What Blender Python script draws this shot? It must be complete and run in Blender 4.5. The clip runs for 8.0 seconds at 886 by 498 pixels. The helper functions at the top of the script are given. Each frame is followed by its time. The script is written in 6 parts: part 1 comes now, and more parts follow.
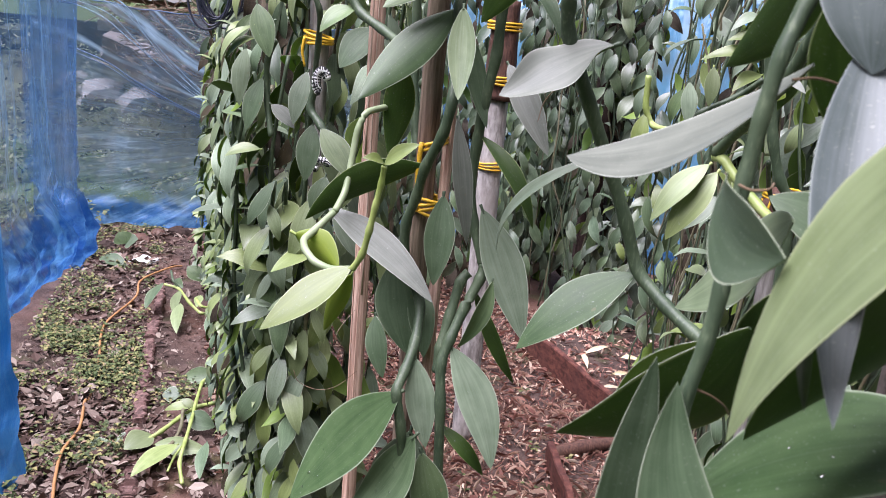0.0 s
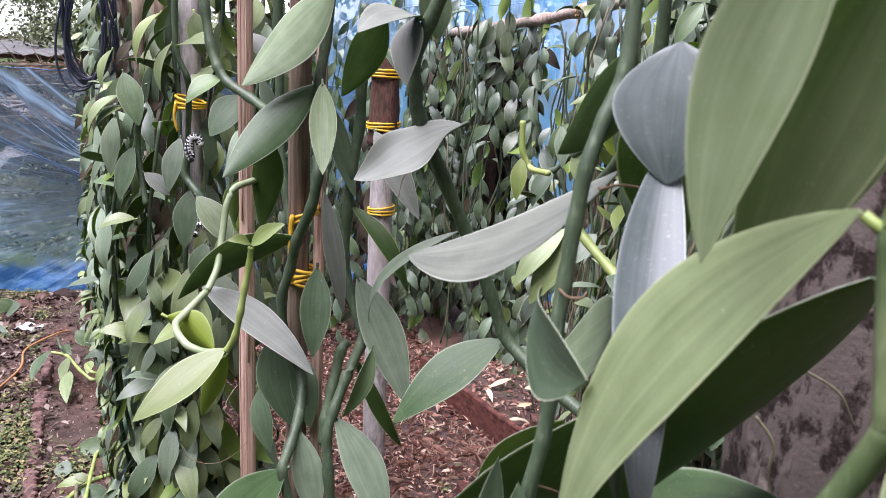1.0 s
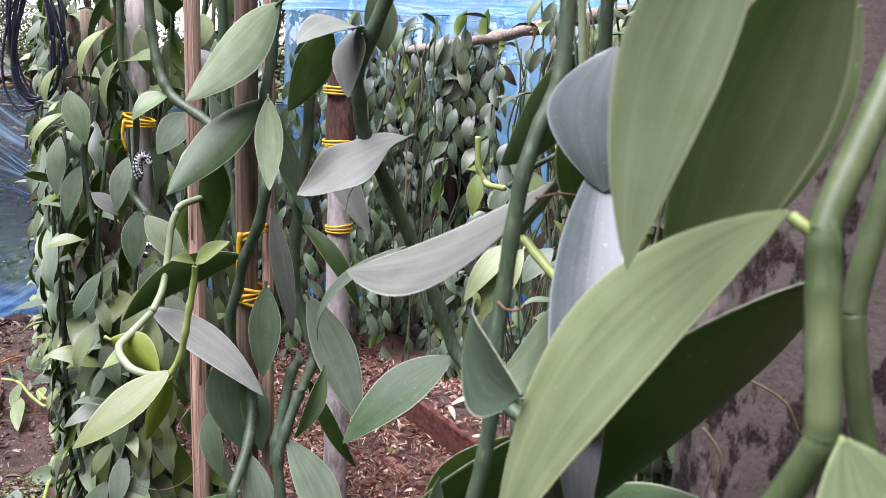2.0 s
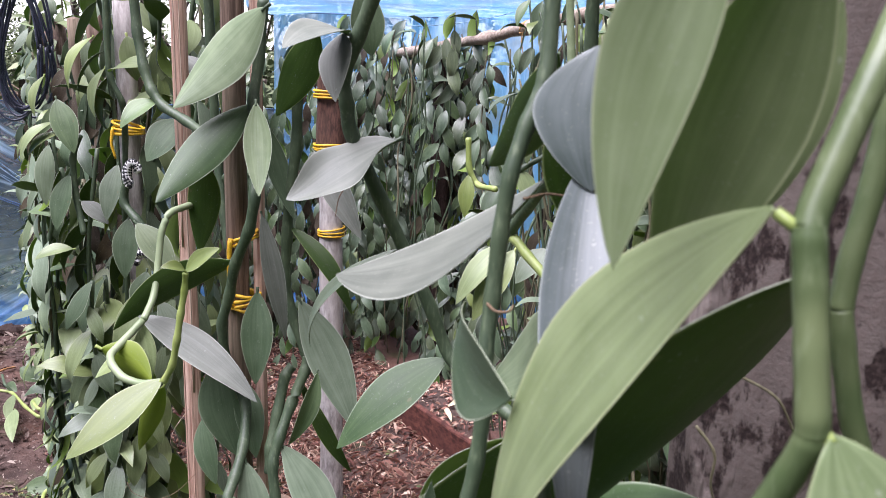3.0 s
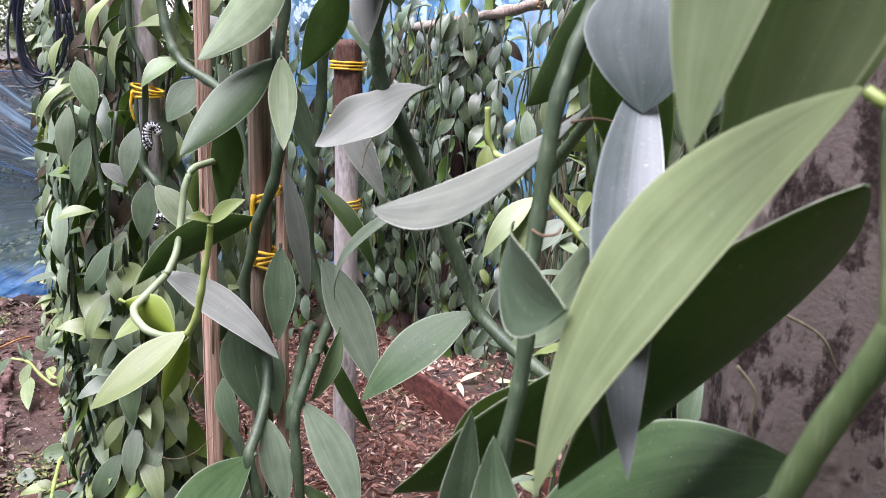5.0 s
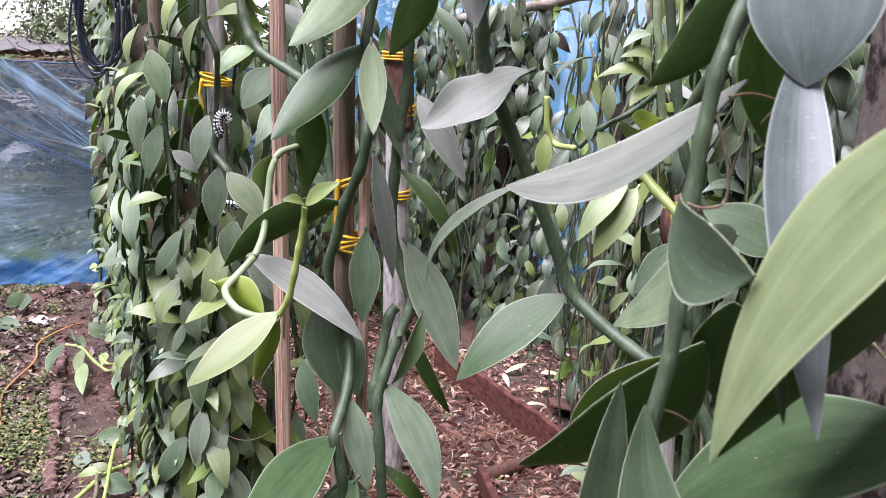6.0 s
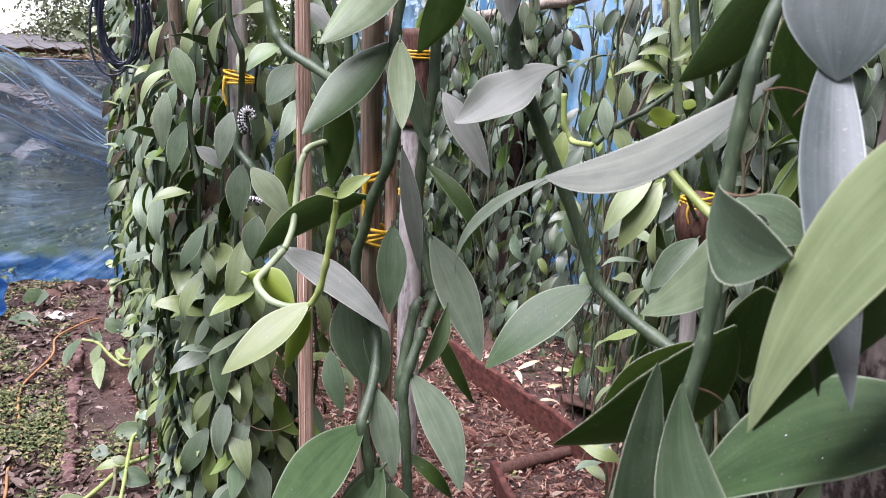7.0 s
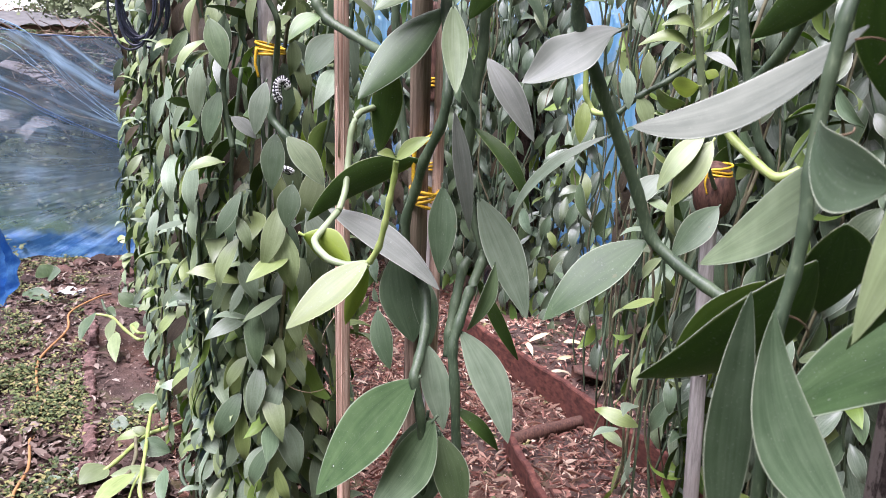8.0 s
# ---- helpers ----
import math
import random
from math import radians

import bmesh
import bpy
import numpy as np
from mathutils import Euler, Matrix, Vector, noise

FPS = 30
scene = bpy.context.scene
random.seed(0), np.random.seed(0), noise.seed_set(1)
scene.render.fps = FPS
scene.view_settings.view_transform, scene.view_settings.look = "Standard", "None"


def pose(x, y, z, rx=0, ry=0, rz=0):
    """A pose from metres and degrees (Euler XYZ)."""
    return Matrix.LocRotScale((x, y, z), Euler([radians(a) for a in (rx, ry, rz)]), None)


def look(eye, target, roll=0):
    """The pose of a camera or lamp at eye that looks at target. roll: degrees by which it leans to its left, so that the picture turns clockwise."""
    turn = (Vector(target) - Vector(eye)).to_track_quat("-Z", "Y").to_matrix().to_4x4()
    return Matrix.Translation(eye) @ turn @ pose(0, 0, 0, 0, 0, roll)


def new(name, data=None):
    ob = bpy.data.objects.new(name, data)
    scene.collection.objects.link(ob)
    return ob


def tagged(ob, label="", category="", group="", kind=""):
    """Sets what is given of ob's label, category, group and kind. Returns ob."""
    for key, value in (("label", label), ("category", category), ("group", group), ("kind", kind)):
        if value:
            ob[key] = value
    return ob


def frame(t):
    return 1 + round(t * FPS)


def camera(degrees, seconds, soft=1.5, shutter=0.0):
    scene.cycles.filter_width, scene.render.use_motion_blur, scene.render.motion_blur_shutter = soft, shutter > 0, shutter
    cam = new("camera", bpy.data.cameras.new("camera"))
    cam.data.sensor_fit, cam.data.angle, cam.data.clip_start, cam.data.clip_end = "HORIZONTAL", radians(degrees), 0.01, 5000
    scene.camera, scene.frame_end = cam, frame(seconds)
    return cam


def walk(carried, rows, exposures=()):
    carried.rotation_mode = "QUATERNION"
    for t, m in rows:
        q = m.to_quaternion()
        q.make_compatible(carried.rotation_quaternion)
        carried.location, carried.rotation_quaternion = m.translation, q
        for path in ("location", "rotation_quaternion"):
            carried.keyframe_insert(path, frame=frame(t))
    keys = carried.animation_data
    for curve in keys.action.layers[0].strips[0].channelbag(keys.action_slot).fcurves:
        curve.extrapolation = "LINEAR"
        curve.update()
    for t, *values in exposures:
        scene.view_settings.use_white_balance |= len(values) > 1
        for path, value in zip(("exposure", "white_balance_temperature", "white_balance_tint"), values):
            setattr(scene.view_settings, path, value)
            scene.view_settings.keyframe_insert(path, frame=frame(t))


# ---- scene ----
cam = camera(54.5, 8.0, soft=0.4)
cam.data.dof.use_dof = True
cam.data.dof.focus_distance = 1.4
cam.data.dof.aperture_fstop = 22.0
PATH = [
    (0, (-0.0458, -0.0213, 1.7669), (-0.3616, 1.871, 1.2016), 5.09),
    (0.5, (-0.0276, -0.0192, 1.7946), (-0.2562, 1.8985, 1.2749), 3.19),
    (1, (-0.0151, -0.0149, 1.8093), (-0.1163, 1.9255, 1.3353), 2.75),
    (1.5, (-0.0111, -0.0098, 1.812), (-0.0551, 1.9405, 1.3711), 2.5),
    (2, (-0.0026, -0.0024, 1.8046), (-0.0183, 1.9506, 1.3739), 2.41),
    (3.5, (0.0, 0.0, 1.8045), (0.0, 1.9542, 1.3791), 1.18),
    (4, (-0.0034, -0.0101, 1.7894), (-0.0067, 1.9424, 1.3559), 1.37),
    (4.2, (0.0007, -0.0097, 1.7877), (-0.0004, 1.9403, 1.3435), 1.38),
    (5.3, (-0.0223, 0.0074, 1.77), (-0.0546, 1.9496, 1.2937), 2.15),
    (5.5, (-0.0286, 0.0099, 1.766), (-0.0645, 1.9513, 1.2865), 2.14),
    (6, (-0.0697, -0.0125, 1.7686), (-0.1762, 1.9236, 1.2784), 1.83),
    (6.5, (-0.0842, -0.0238, 1.7699), (-0.2187, 1.9103, 1.2786), 1.61),
    (7, (-0.0868, -0.0379, 1.7677), (-0.216, 1.8957, 1.2729), 1.83),
    (7.5, (-0.1107, -0.0589, 1.7686), (-0.2409, 1.8697, 1.255), 1.33),
    (8, (-0.1451, -0.0849, 1.755), (-0.2699, 1.8356, 1.2108), 1.66),
]
walk(cam, [(t, look(eye, target, roll)) for t, eye, target, roll in PATH], exposures=((0.0, 2.92, 6200, 23), (1.0, 2.86, 6200, 23), (2.0, 2.84, 6200, 23), (3.5, 2.82, 6200, 23), (4.0, 2.80, 6200, 23), (5.5, 3.03, 6200, 23), (6.0, 3.02, 6200, 23), (6.5, 2.83, 6200, 23), (7.0, 2.87, 6200, 23), (7.5, 2.93, 6200, 23), (8.0, 3.09, 6200, 23)))

# ---- world, sun, exposure ----
world = bpy.data.worlds.new("overcast_sky")
scene.world = world
world.use_nodes = True
wn, wl = world.node_tree.nodes, world.node_tree.links
sky = wn.new("ShaderNodeTexSky")
sky.sky_type = 'NISHITA'
sky.sun_disc = False
sky.sun_elevation = radians(58)
sky.sun_rotation = radians(150)
sky.air_density = 1.6
sky.dust_density = 5.0
pale = wn.new("ShaderNodeHueSaturation")
pale.inputs["Saturation"].default_value = 0.75
wl.new(sky.outputs[0], pale.inputs["Color"])
wl.new(pale.outputs[0], wn["Background"].inputs["Color"])
wn["Background"].inputs["Strength"].default_value = 0.0068
sun = new("sun", bpy.data.lights.new("sun", 'SUN'))
sun.data.energy = 1.5
sun.data.angle = radians(55)
sun.data.color = (0.985, 0.97, 1.0)
sun.matrix_world = look((-1.4, -1.0, 4.2), (0, 0, 0))


# ---- materials ----
class Nodes:
    """A small builder for one node material."""

    def __init__(self, name, rough=0.6, metal=0.0, spec=0.5):
        self.mat = bpy.data.materials.new(name)
        self.mat.use_nodes = True
        self.t = self.mat.node_tree
        self.b = self.t.nodes["Principled BSDF"]
        self.b.inputs["Roughness"].default_value = rough
        self.b.inputs["Metallic"].default_value = metal
        self.b.inputs["Specular IOR Level"].default_value = spec
        self.coord = self.t.nodes.new("ShaderNodeTexCoord")

    def link(self, a, b):
        self.t.links.new(a, b)

    def noise(self, scale, detail=4.0, src="Object", stretch=(1, 1, 1), rough=0.6):
        m = self.t.nodes.new("ShaderNodeMapping")
        m.inputs["Scale"].default_value = stretch
        self.link(self.coord.outputs[src], m.inputs["Vector"])
        n = self.t.nodes.new("ShaderNodeTexNoise")
        n.inputs["Scale"].default_value = scale
        n.inputs["Detail"].default_value = detail
        n.inputs["Roughness"].default_value = rough
        self.link(m.outputs[0], n.inputs["Vector"])
        return n.outputs["Fac"]

    def ramp(self, src, stops):
        r = self.t.nodes.new("ShaderNodeValToRGB")
        e = r.color_ramp.elements
        while len(e) < len(stops):
            e.new(0.5)
        for el, (p, c) in zip(e, stops):
            el.position = p
            el.color = (*c, 1) if len(c) == 3 else c
        self.link(src, r.inputs[0])
        return r.outputs[0]

    def mix(self, fac, a, b, mode='MIX'):
        m = self.t.nodes.new("ShaderNodeMixRGB")
        m.blend_type = mode
        for sock, v in zip(m.inputs, (fac, a, b)):
            if isinstance(v, (int, float)):
                sock.default_value = v
            elif isinstance(v, tuple):
                sock.default_value = (*v, 1)
            else:
                self.link(v, sock)
        return m.outputs[0]

    def maths(self, op, a, b=0.0):
        m = self.t.nodes.new("ShaderNodeMath")
        m.operation = op
        for sock, v in zip(m.inputs, (a, b)):
            if isinstance(v, (int, float)):
                sock.default_value = v
            else:
                self.link(v, sock)
        return m.outputs[0]

    def step(self, v, lo, hi):
        m = self.t.nodes.new("ShaderNodeMapRange")
        m.interpolation_type = 'SMOOTHSTEP'
        self.link(v, m.inputs[0])
        m.inputs[1].default_value, m.inputs[2].default_value = lo, hi
        return m.outputs[0]

    def random(self):
        return self.t.nodes.new("ShaderNodeObjectInfo").outputs["Random"]

    def island(self):
        return self.t.nodes.new("ShaderNodeNewGeometry").outputs["Random Per Island"]

    def colour(self, c):
        self.link(c, self.b.inputs["Base Color"])

    def bump(self, h, strength=0.3, dist=0.002):
        n = self.t.nodes.new("ShaderNodeBump")
        n.inputs["Strength"].default_value = strength
        n.inputs["Distance"].default_value = dist
        self.link(h, n.inputs["Height"])
        self.link(n.outputs[0], self.b.inputs["Normal"])

    def rough(self, v):
        self.link(v, self.b.inputs["Roughness"])

    def translucent(self, colour, fac):
        tr = self.t.nodes.new("ShaderNodeBsdfTranslucent")
        if isinstance(colour, tuple):
            tr.inputs[0].default_value = (*colour, 1)
        else:
            self.link(colour, tr.inputs[0])
        m = self.t.nodes.new("ShaderNodeMixShader")
        m.inputs[0].default_value = fac
        self.link(self.b.outputs[0], m.inputs[1])
        self.link(tr.outputs[0], m.inputs[2])
        self.link(m.outputs[0], self.t.nodes["Material Output"].inputs[0])

    def uv(self):
        s = self.t.nodes.new("ShaderNodeSeparateXYZ")
        self.link(self.coord.outputs["UV"], s.inputs[0])
        return s.outputs[0], s.outputs[1]


def leaf_material(name, dark, light, rim_light, glow, rough=0.4, through_fac=0.2, spec=0.5, joined=False, hues=0.4):
    n = Nodes(name, rough, 0.0, spec)
    along, across = n.uv()
    vein = n.noise(1.0, 3.0, "UV", (1.6, 34, 1), 0.5)
    patch = n.noise(38.0, 3.0, "Object")
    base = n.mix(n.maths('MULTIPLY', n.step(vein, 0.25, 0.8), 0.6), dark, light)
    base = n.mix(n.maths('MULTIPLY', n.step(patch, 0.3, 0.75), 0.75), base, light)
    # lengthwise sheen painted as lighter and darker streaks
    streak = n.noise(1.0, 2.0, "UV", (0.9, 8, 1), 0.5)
    base = n.mix(n.maths('MULTIPLY', n.step(streak, 0.42, 0.72), 0.45), base, tuple(1.3 * v for v in light))
    base = n.mix(n.maths('MULTIPLY', n.step(streak, 0.5, 0.28), 0.4), base, tuple(0.75 * v for v in dark))
    each = n.island() if joined else n.random()
    base = n.mix(1.0, base, n.maths('ADD', n.maths('MULTIPLY', each, 0.62), 0.72), 'MULTIPLY')
    other = n.maths('FRACT', n.maths('MULTIPLY', each, 7.31))
    base = n.mix(n.maths('MULTIPLY', n.step(other, 0.5, 1.0), hues), base, n.mix(1.0, base, (1.2, 1.2, 0.5), 'MULTIPLY'))
    # pale margin imitates light glowing through the leaf edge
    off = n.maths('ABSOLUTE', n.maths('SUBTRACT', across, 0.5))
    edge = n.maths('MULTIPLY', n.step(off, 0.468, 0.497), 0.7)
    base = n.mix(edge, base, rim_light)
    mid = n.maths('SUBTRACT', 1.0, n.step(off, 0.0, 0.022))
    base = n.mix(n.maths('MULTIPLY', mid, 0.04), base, rim_light)
    speck = n.step(n.noise(170.0, 3.0, "Object"), 0.69, 0.76)
    base = n.mix(n.maths('MULTIPLY', speck, 0.35), base, (0.42, 0.45, 0.38))
    dust = n.step(n.noise(620.0, 2.0, "Object"), 0.62, 0.72)
    base = n.mix(n.maths('MULTIPLY', dust, 0.28), base, (0.3, 0.33, 0.26))
    scar = n.step(n.noise(55.0, 2.0, "Object"), 0.74, 0.78)
    base = n.mix(n.maths('MULTIPLY', scar, 0.4), base, (0.16, 0.13, 0.07))
    n.colour(base)
    n.bump(n.maths('ADD', n.maths('MULTIPLY', vein, 0.35), n.maths('MULTIPLY', mid, -0.12)), 0.25, 0.001)
    n.rough(n.maths('ADD', n.maths('MULTIPLY', patch, 0.25), rough - 0.1))
    n.translucent(glow, through_fac)
    return n.mat


THROUGH = (0.5, 0.85, 0.08)


def water_material():
    n = Nodes("water", 0.03)
    clear = n.t.nodes.new("ShaderNodeBsdfTransparent")
    shine = n.t.nodes.new("ShaderNodeBsdfGlossy")
    shine.inputs["Roughness"].default_value = 0.04
    m = n.t.nodes.new("ShaderNodeMixShader")
    m.inputs[0].default_value = 0.22
    n.link(clear.outputs[0], m.inputs[1])
    n.link(shine.outputs[0], m.inputs[2])
    n.link(m.outputs[0], n.t.nodes["Material Output"].inputs[0])
    return n.mat


WATER = water_material()
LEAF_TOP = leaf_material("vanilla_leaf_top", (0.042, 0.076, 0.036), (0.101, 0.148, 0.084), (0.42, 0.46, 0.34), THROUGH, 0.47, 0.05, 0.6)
# underside green lowered so that downward faces look deep in shade
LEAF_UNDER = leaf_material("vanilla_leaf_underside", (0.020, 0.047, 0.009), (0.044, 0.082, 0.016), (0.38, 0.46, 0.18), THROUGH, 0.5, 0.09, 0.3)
YOUNG_TOP = leaf_material("young_leaf_top", (0.096, 0.135, 0.035), (0.152, 0.191, 0.065), (0.46, 0.5, 0.3), THROUGH, 0.42, 0.08, 0.6)
YOUNG_UNDER = leaf_material("young_leaf_underside", (0.2, 0.28, 0.025), (0.28, 0.35, 0.05), (0.42, 0.48, 0.2), THROUGH, 0.48, 0.3)
PALE_TOP = leaf_material("waxy_leaf_top", (0.098, 0.140, 0.086), (0.188, 0.238, 0.165), (0.46, 0.5, 0.4), THROUGH, 0.45, 0.05, 0.6)
# pale grey base colour carries the sky sheen of upturned leaves
SHEEN_TOP = leaf_material("sheen_leaf_top", (0.105, 0.120, 0.100), (0.185, 0.20, 0.170), (0.42, 0.44, 0.38), THROUGH, 0.54, 0.05, 0.55, hues=0.05)
FRESH_TOP = leaf_material("fresh_leaf_top", (0.125, 0.165, 0.070), (0.205, 0.255, 0.125), (0.42, 0.46, 0.26), THROUGH, 0.42, 0.08, 0.6)


FRESH_UNDER = leaf_material("fresh_leaf_underside", (0.085, 0.14, 0.025), (0.14, 0.2, 0.045), (0.36, 0.42, 0.2), THROUGH, 0.5, 0.22, 0.4)


# lighter green that paints the sheen on the upper front leaf
PALE_SHEEN_TOP = leaf_material("pale_sheen_leaf_top", (0.185, 0.245, 0.11), (0.27, 0.335, 0.185), (0.44, 0.48, 0.3), THROUGH, 0.4, 0.1, 0.6, hues=0.1)
BROAD_TOP = leaf_material("broad_leaf_top", (0.085, 0.13, 0.052), (0.19, 0.24, 0.135), (0.4, 0.45, 0.25), THROUGH, 0.38, 0.06, 0.6)
DEEP_TOP = leaf_material("deep_green_leaf_top", (0.030, 0.064, 0.023), (0.066, 0.114, 0.044), (0.36, 0.42, 0.3), THROUGH, 0.42, 0.04, 0.4)
# shaded copy of the leaf top, mostly for the far row
SHADED_TOP = leaf_material("shaded_leaf_top", (0.038, 0.060, 0.038), (0.122, 0.152, 0.110), (0.4, 0.43, 0.34), THROUGH, 0.36, 0.04, 0.65)
# the bluish reflection of the sky is put into this leaf colour
BLUE_SHEEN_TOP = leaf_material("blue_sheen_leaf_top", (0.055, 0.075, 0.070), (0.106, 0.128, 0.130), (0.36, 0.4, 0.38), THROUGH, 0.42, 0.04, 0.6, hues=0.05)
# far leaves: the dimmer light back there is mixed into their green
FAR_TOP = leaf_material("far_shaded_leaf_top", (0.030, 0.054, 0.030), (0.100, 0.142, 0.090), (0.42, 0.46, 0.34), THROUGH, 0.36, 0.05, 0.6, True)


def stem_material(name, a, b, rough=0.42):
    n = Nodes(name, rough)
    c = n.mix(n.step(n.noise(24, 3), 0.35, 0.7), a, b)
    fine = n.noise(420, 2, "Object", (1, 1, 0.2))
    n.colour(n.mix(n.maths('MULTIPLY', n.step(fine, 0.5, 0.8), 0.3), c, (0.3, 0.36, 0.22)))
    n.bump(fine, 0.2, 0.0006)
    n.translucent(b, 0.06)
    return n.mat


STEM = stem_material("vine_stem", (0.045, 0.072, 0.04), (0.085, 0.12, 0.068), 0.5)
STEM_PALE = stem_material("pale_stem", (0.21, 0.27, 0.145), (0.32, 0.38, 0.23))
STEM_YOUNG = stem_material("young_stem", (0.25, 0.33, 0.08), (0.38, 0.45, 0.16))
STEM_MID = stem_material("thick_stem", (0.075, 0.112, 0.045), (0.155, 0.195, 0.09), 0.38)
STEM_DRY = stem_material("dry_stem", (0.10, 0.085, 0.05), (0.17, 0.16, 0.09), 0.7)


def wood_material(name, a, b, c, grain=(1, 1, 0.06), scale=160, rough=0.8):
    n = Nodes(name, rough, 0.0, 0.3)
    g = n.noise(scale, 5, "Object", grain, 0.65)
    big = n.noise(9, 3, "Object", (1, 1, 0.4))
    col = n.mix(n.step(g, 0.3, 0.7), a, b)
    col = n.mix(n.maths('MULTIPLY', n.step(big, 0.45, 0.7), 0.7), col, c)
    n.colour(col)
    n.bump(g, 0.7, 0.003)
    return n.mat


STAKE_WOOD = wood_material("split_stake_wood", (0.32, 0.17, 0.125), (0.78, 0.57, 0.46), (0.62, 0.41, 0.32), (1, 1, 0.03), 220)
STAKE_PALE = wood_material("pale_stake_fibre", (0.3, 0.22, 0.17), (0.55, 0.43, 0.34), (0.4, 0.3, 0.22), (1, 1, 0.03), 220)
POLE_WOOD = wood_material("weathered_pole_wood", (0.07, 0.045, 0.032), (0.27, 0.19, 0.145), (0.19, 0.17, 0.11))
GREY_WOOD = wood_material("grey_post_wood", (0.22, 0.2, 0.19), (0.6, 0.57, 0.55), (0.38, 0.34, 0.32), (1, 1, 0.25), 60)
PALE_POST = wood_material("whitewashed_post", (0.2, 0.185, 0.175), (0.38, 0.36, 0.345), (0.27, 0.24, 0.22), (1, 1, 0.1), 90)
HUSK = wood_material("brown_husk", (0.04, 0.02, 0.015), (0.14, 0.068, 0.05), (0.08, 0.045, 0.032), (1, 1, 0.25), 120, 0.7)
FIBRE = wood_material("fibrous_trunk", (0.010, 0.006, 0.005), (0.055, 0.032, 0.026), (0.03, 0.018, 0.014), (1, 1, 0.35), 130, 0.9)
PLANK_WOOD = wood_material("red_plank_wood", (0.04, 0.013, 0.01), (0.16, 0.058, 0.042), (0.08, 0.03, 0.025), (0.5, 0.5, 1), 45)
BRANCH_WOOD = wood_material("pale_branch_wood", (0.2, 0.14, 0.11), (0.52, 0.44, 0.37), (0.3, 0.23, 0.18), (0.1, 1, 1), 70)


def bark_material(name):
    """Smooth pale bark with dark flaked patches."""
    n = Nodes(name, 0.88, 0.0, 0.25)
    blotch = n.noise(34, 6, "Object", (1, 1, 0.6), 0.66)
    patch = n.noise(13, 4, "Object", (1, 1, 0.45), 0.6)
    fine = n.noise(260, 4)
    c = n.mix(n.step(blotch, 0.43, 0.50), (0.018, 0.011, 0.010), (0.125, 0.102, 0.092))
    c = n.mix(n.maths('MULTIPLY', n.step(patch, 0.53, 0.59), 0.8), c, (0.31, 0.26, 0.235))
    c = n.mix(n.maths('MULTIPLY', n.step(fine, 0.4, 0.7), 0.4), c, (0.11, 0.08, 0.07))
    n.colour(c)
    n.bump(n.maths('ADD', n.maths('ADD', blotch, n.step(patch, 0.5, 0.57)), n.maths('MULTIPLY', fine, 0.3)), 0.7, 0.003)
    return n.mat


BARK = bark_material("flaking_bark")


def ground_material():
    n = Nodes("soil_ground", 0.92, 0.0, 0.2)
    big = n.noise(1.3, 4)
    mid = n.noise(14, 6)
    fine = n.noise(150, 4)
    c = n.mix(n.step(mid, 0.3, 0.7), (0.039, 0.025, 0.021), (0.098, 0.065, 0.056))
    c = n.mix(n.maths('MULTIPLY', n.step(big, 0.45, 0.65), 0.55), c, (0.17, 0.085, 0.06))
    c = n.mix(n.maths('MULTIPLY', n.step(fine, 0.5, 0.75), 0.5), c, (0.17, 0.122, 0.102))
    moss = n.step(n.noise(3.1, 5), 0.56, 0.68)
    c = n.mix(n.maths('MULTIPLY', moss, 0.5), c, (0.07, 0.09, 0.03))
    far = n.t.nodes.new("ShaderNodeVectorMath")
    far.operation = 'LENGTH'
    n.link(n.coord.outputs["Object"], far.inputs[0])
    # dark green: far grass, and canopy shade on the ground by the camera
    grass_and_shade = n.mix(mid, (0.035, 0.06, 0.02), (0.075, 0.11, 0.035))
    c = n.mix(n.step(far.outputs["Value"], 6.2, 7.2), c, grass_and_shade)
    sep = n.t.nodes.new("ShaderNodeSeparateXYZ")
    n.link(n.coord.outputs["Object"], sep.inputs[0])
    # near ground takes the dark green to stand for shade and less bounce
    ragged = n.maths('ADD', sep.outputs[1], n.maths('MULTIPLY', big, 1.2))
    c = n.mix(n.step(ragged, 1.3, 2.2), grass_and_shade, c)
    n.colour(c)
    n.bump(n.maths('ADD', mid, n.maths('MULTIPLY', fine, 0.4)), 0.8, 0.02)
    return n.mat


GROUND = ground_material()


def litter_material(name, stops, rough=0.85):
    n = Nodes(name, rough, 0.0, 0.25)
    c = n.ramp(n.island(), stops)
    f = n.noise(160, 3)
    n.colour(n.mix(n.maths('MULTIPLY', f, 0.3), c, (0.07, 0.04, 0.03)))
    n.bump(f, 0.5, 0.002)
    return n.mat


LITTER = litter_material("leaf_litter", [(0.0, (0.08, 0.035, 0.028)), (0.3, (0.27, 0.12, 0.095)), (0.6, (0.42, 0.24, 0.18)), (0.85, (0.55, 0.38, 0.29)), (1.0, (0.7, 0.57, 0.45))])
PALE_LITTER = litter_material("pale_leaf_litter", [(0.0, (0.045, 0.025, 0.02)), (0.4, (0.14, 0.093, 0.078)), (0.75, (0.23, 0.18, 0.15)), (1.0, (0.39, 0.33, 0.28))])
EDGE_WOOD = wood_material("crumbling_red_wood", (0.05, 0.028, 0.025), (0.23, 0.135, 0.12), (0.13, 0.07, 0.06), (1, 0.15, 1), 60)
WEED = litter_material("weed_leaves", [(0.0, (0.03, 0.052, 0.018)), (0.4, (0.08, 0.12, 0.04)), (0.7, (0.17, 0.19, 0.065)), (0.85, (0.3, 0.27, 0.11)), (1.0, (0.26, 0.18, 0.12))], 0.65)
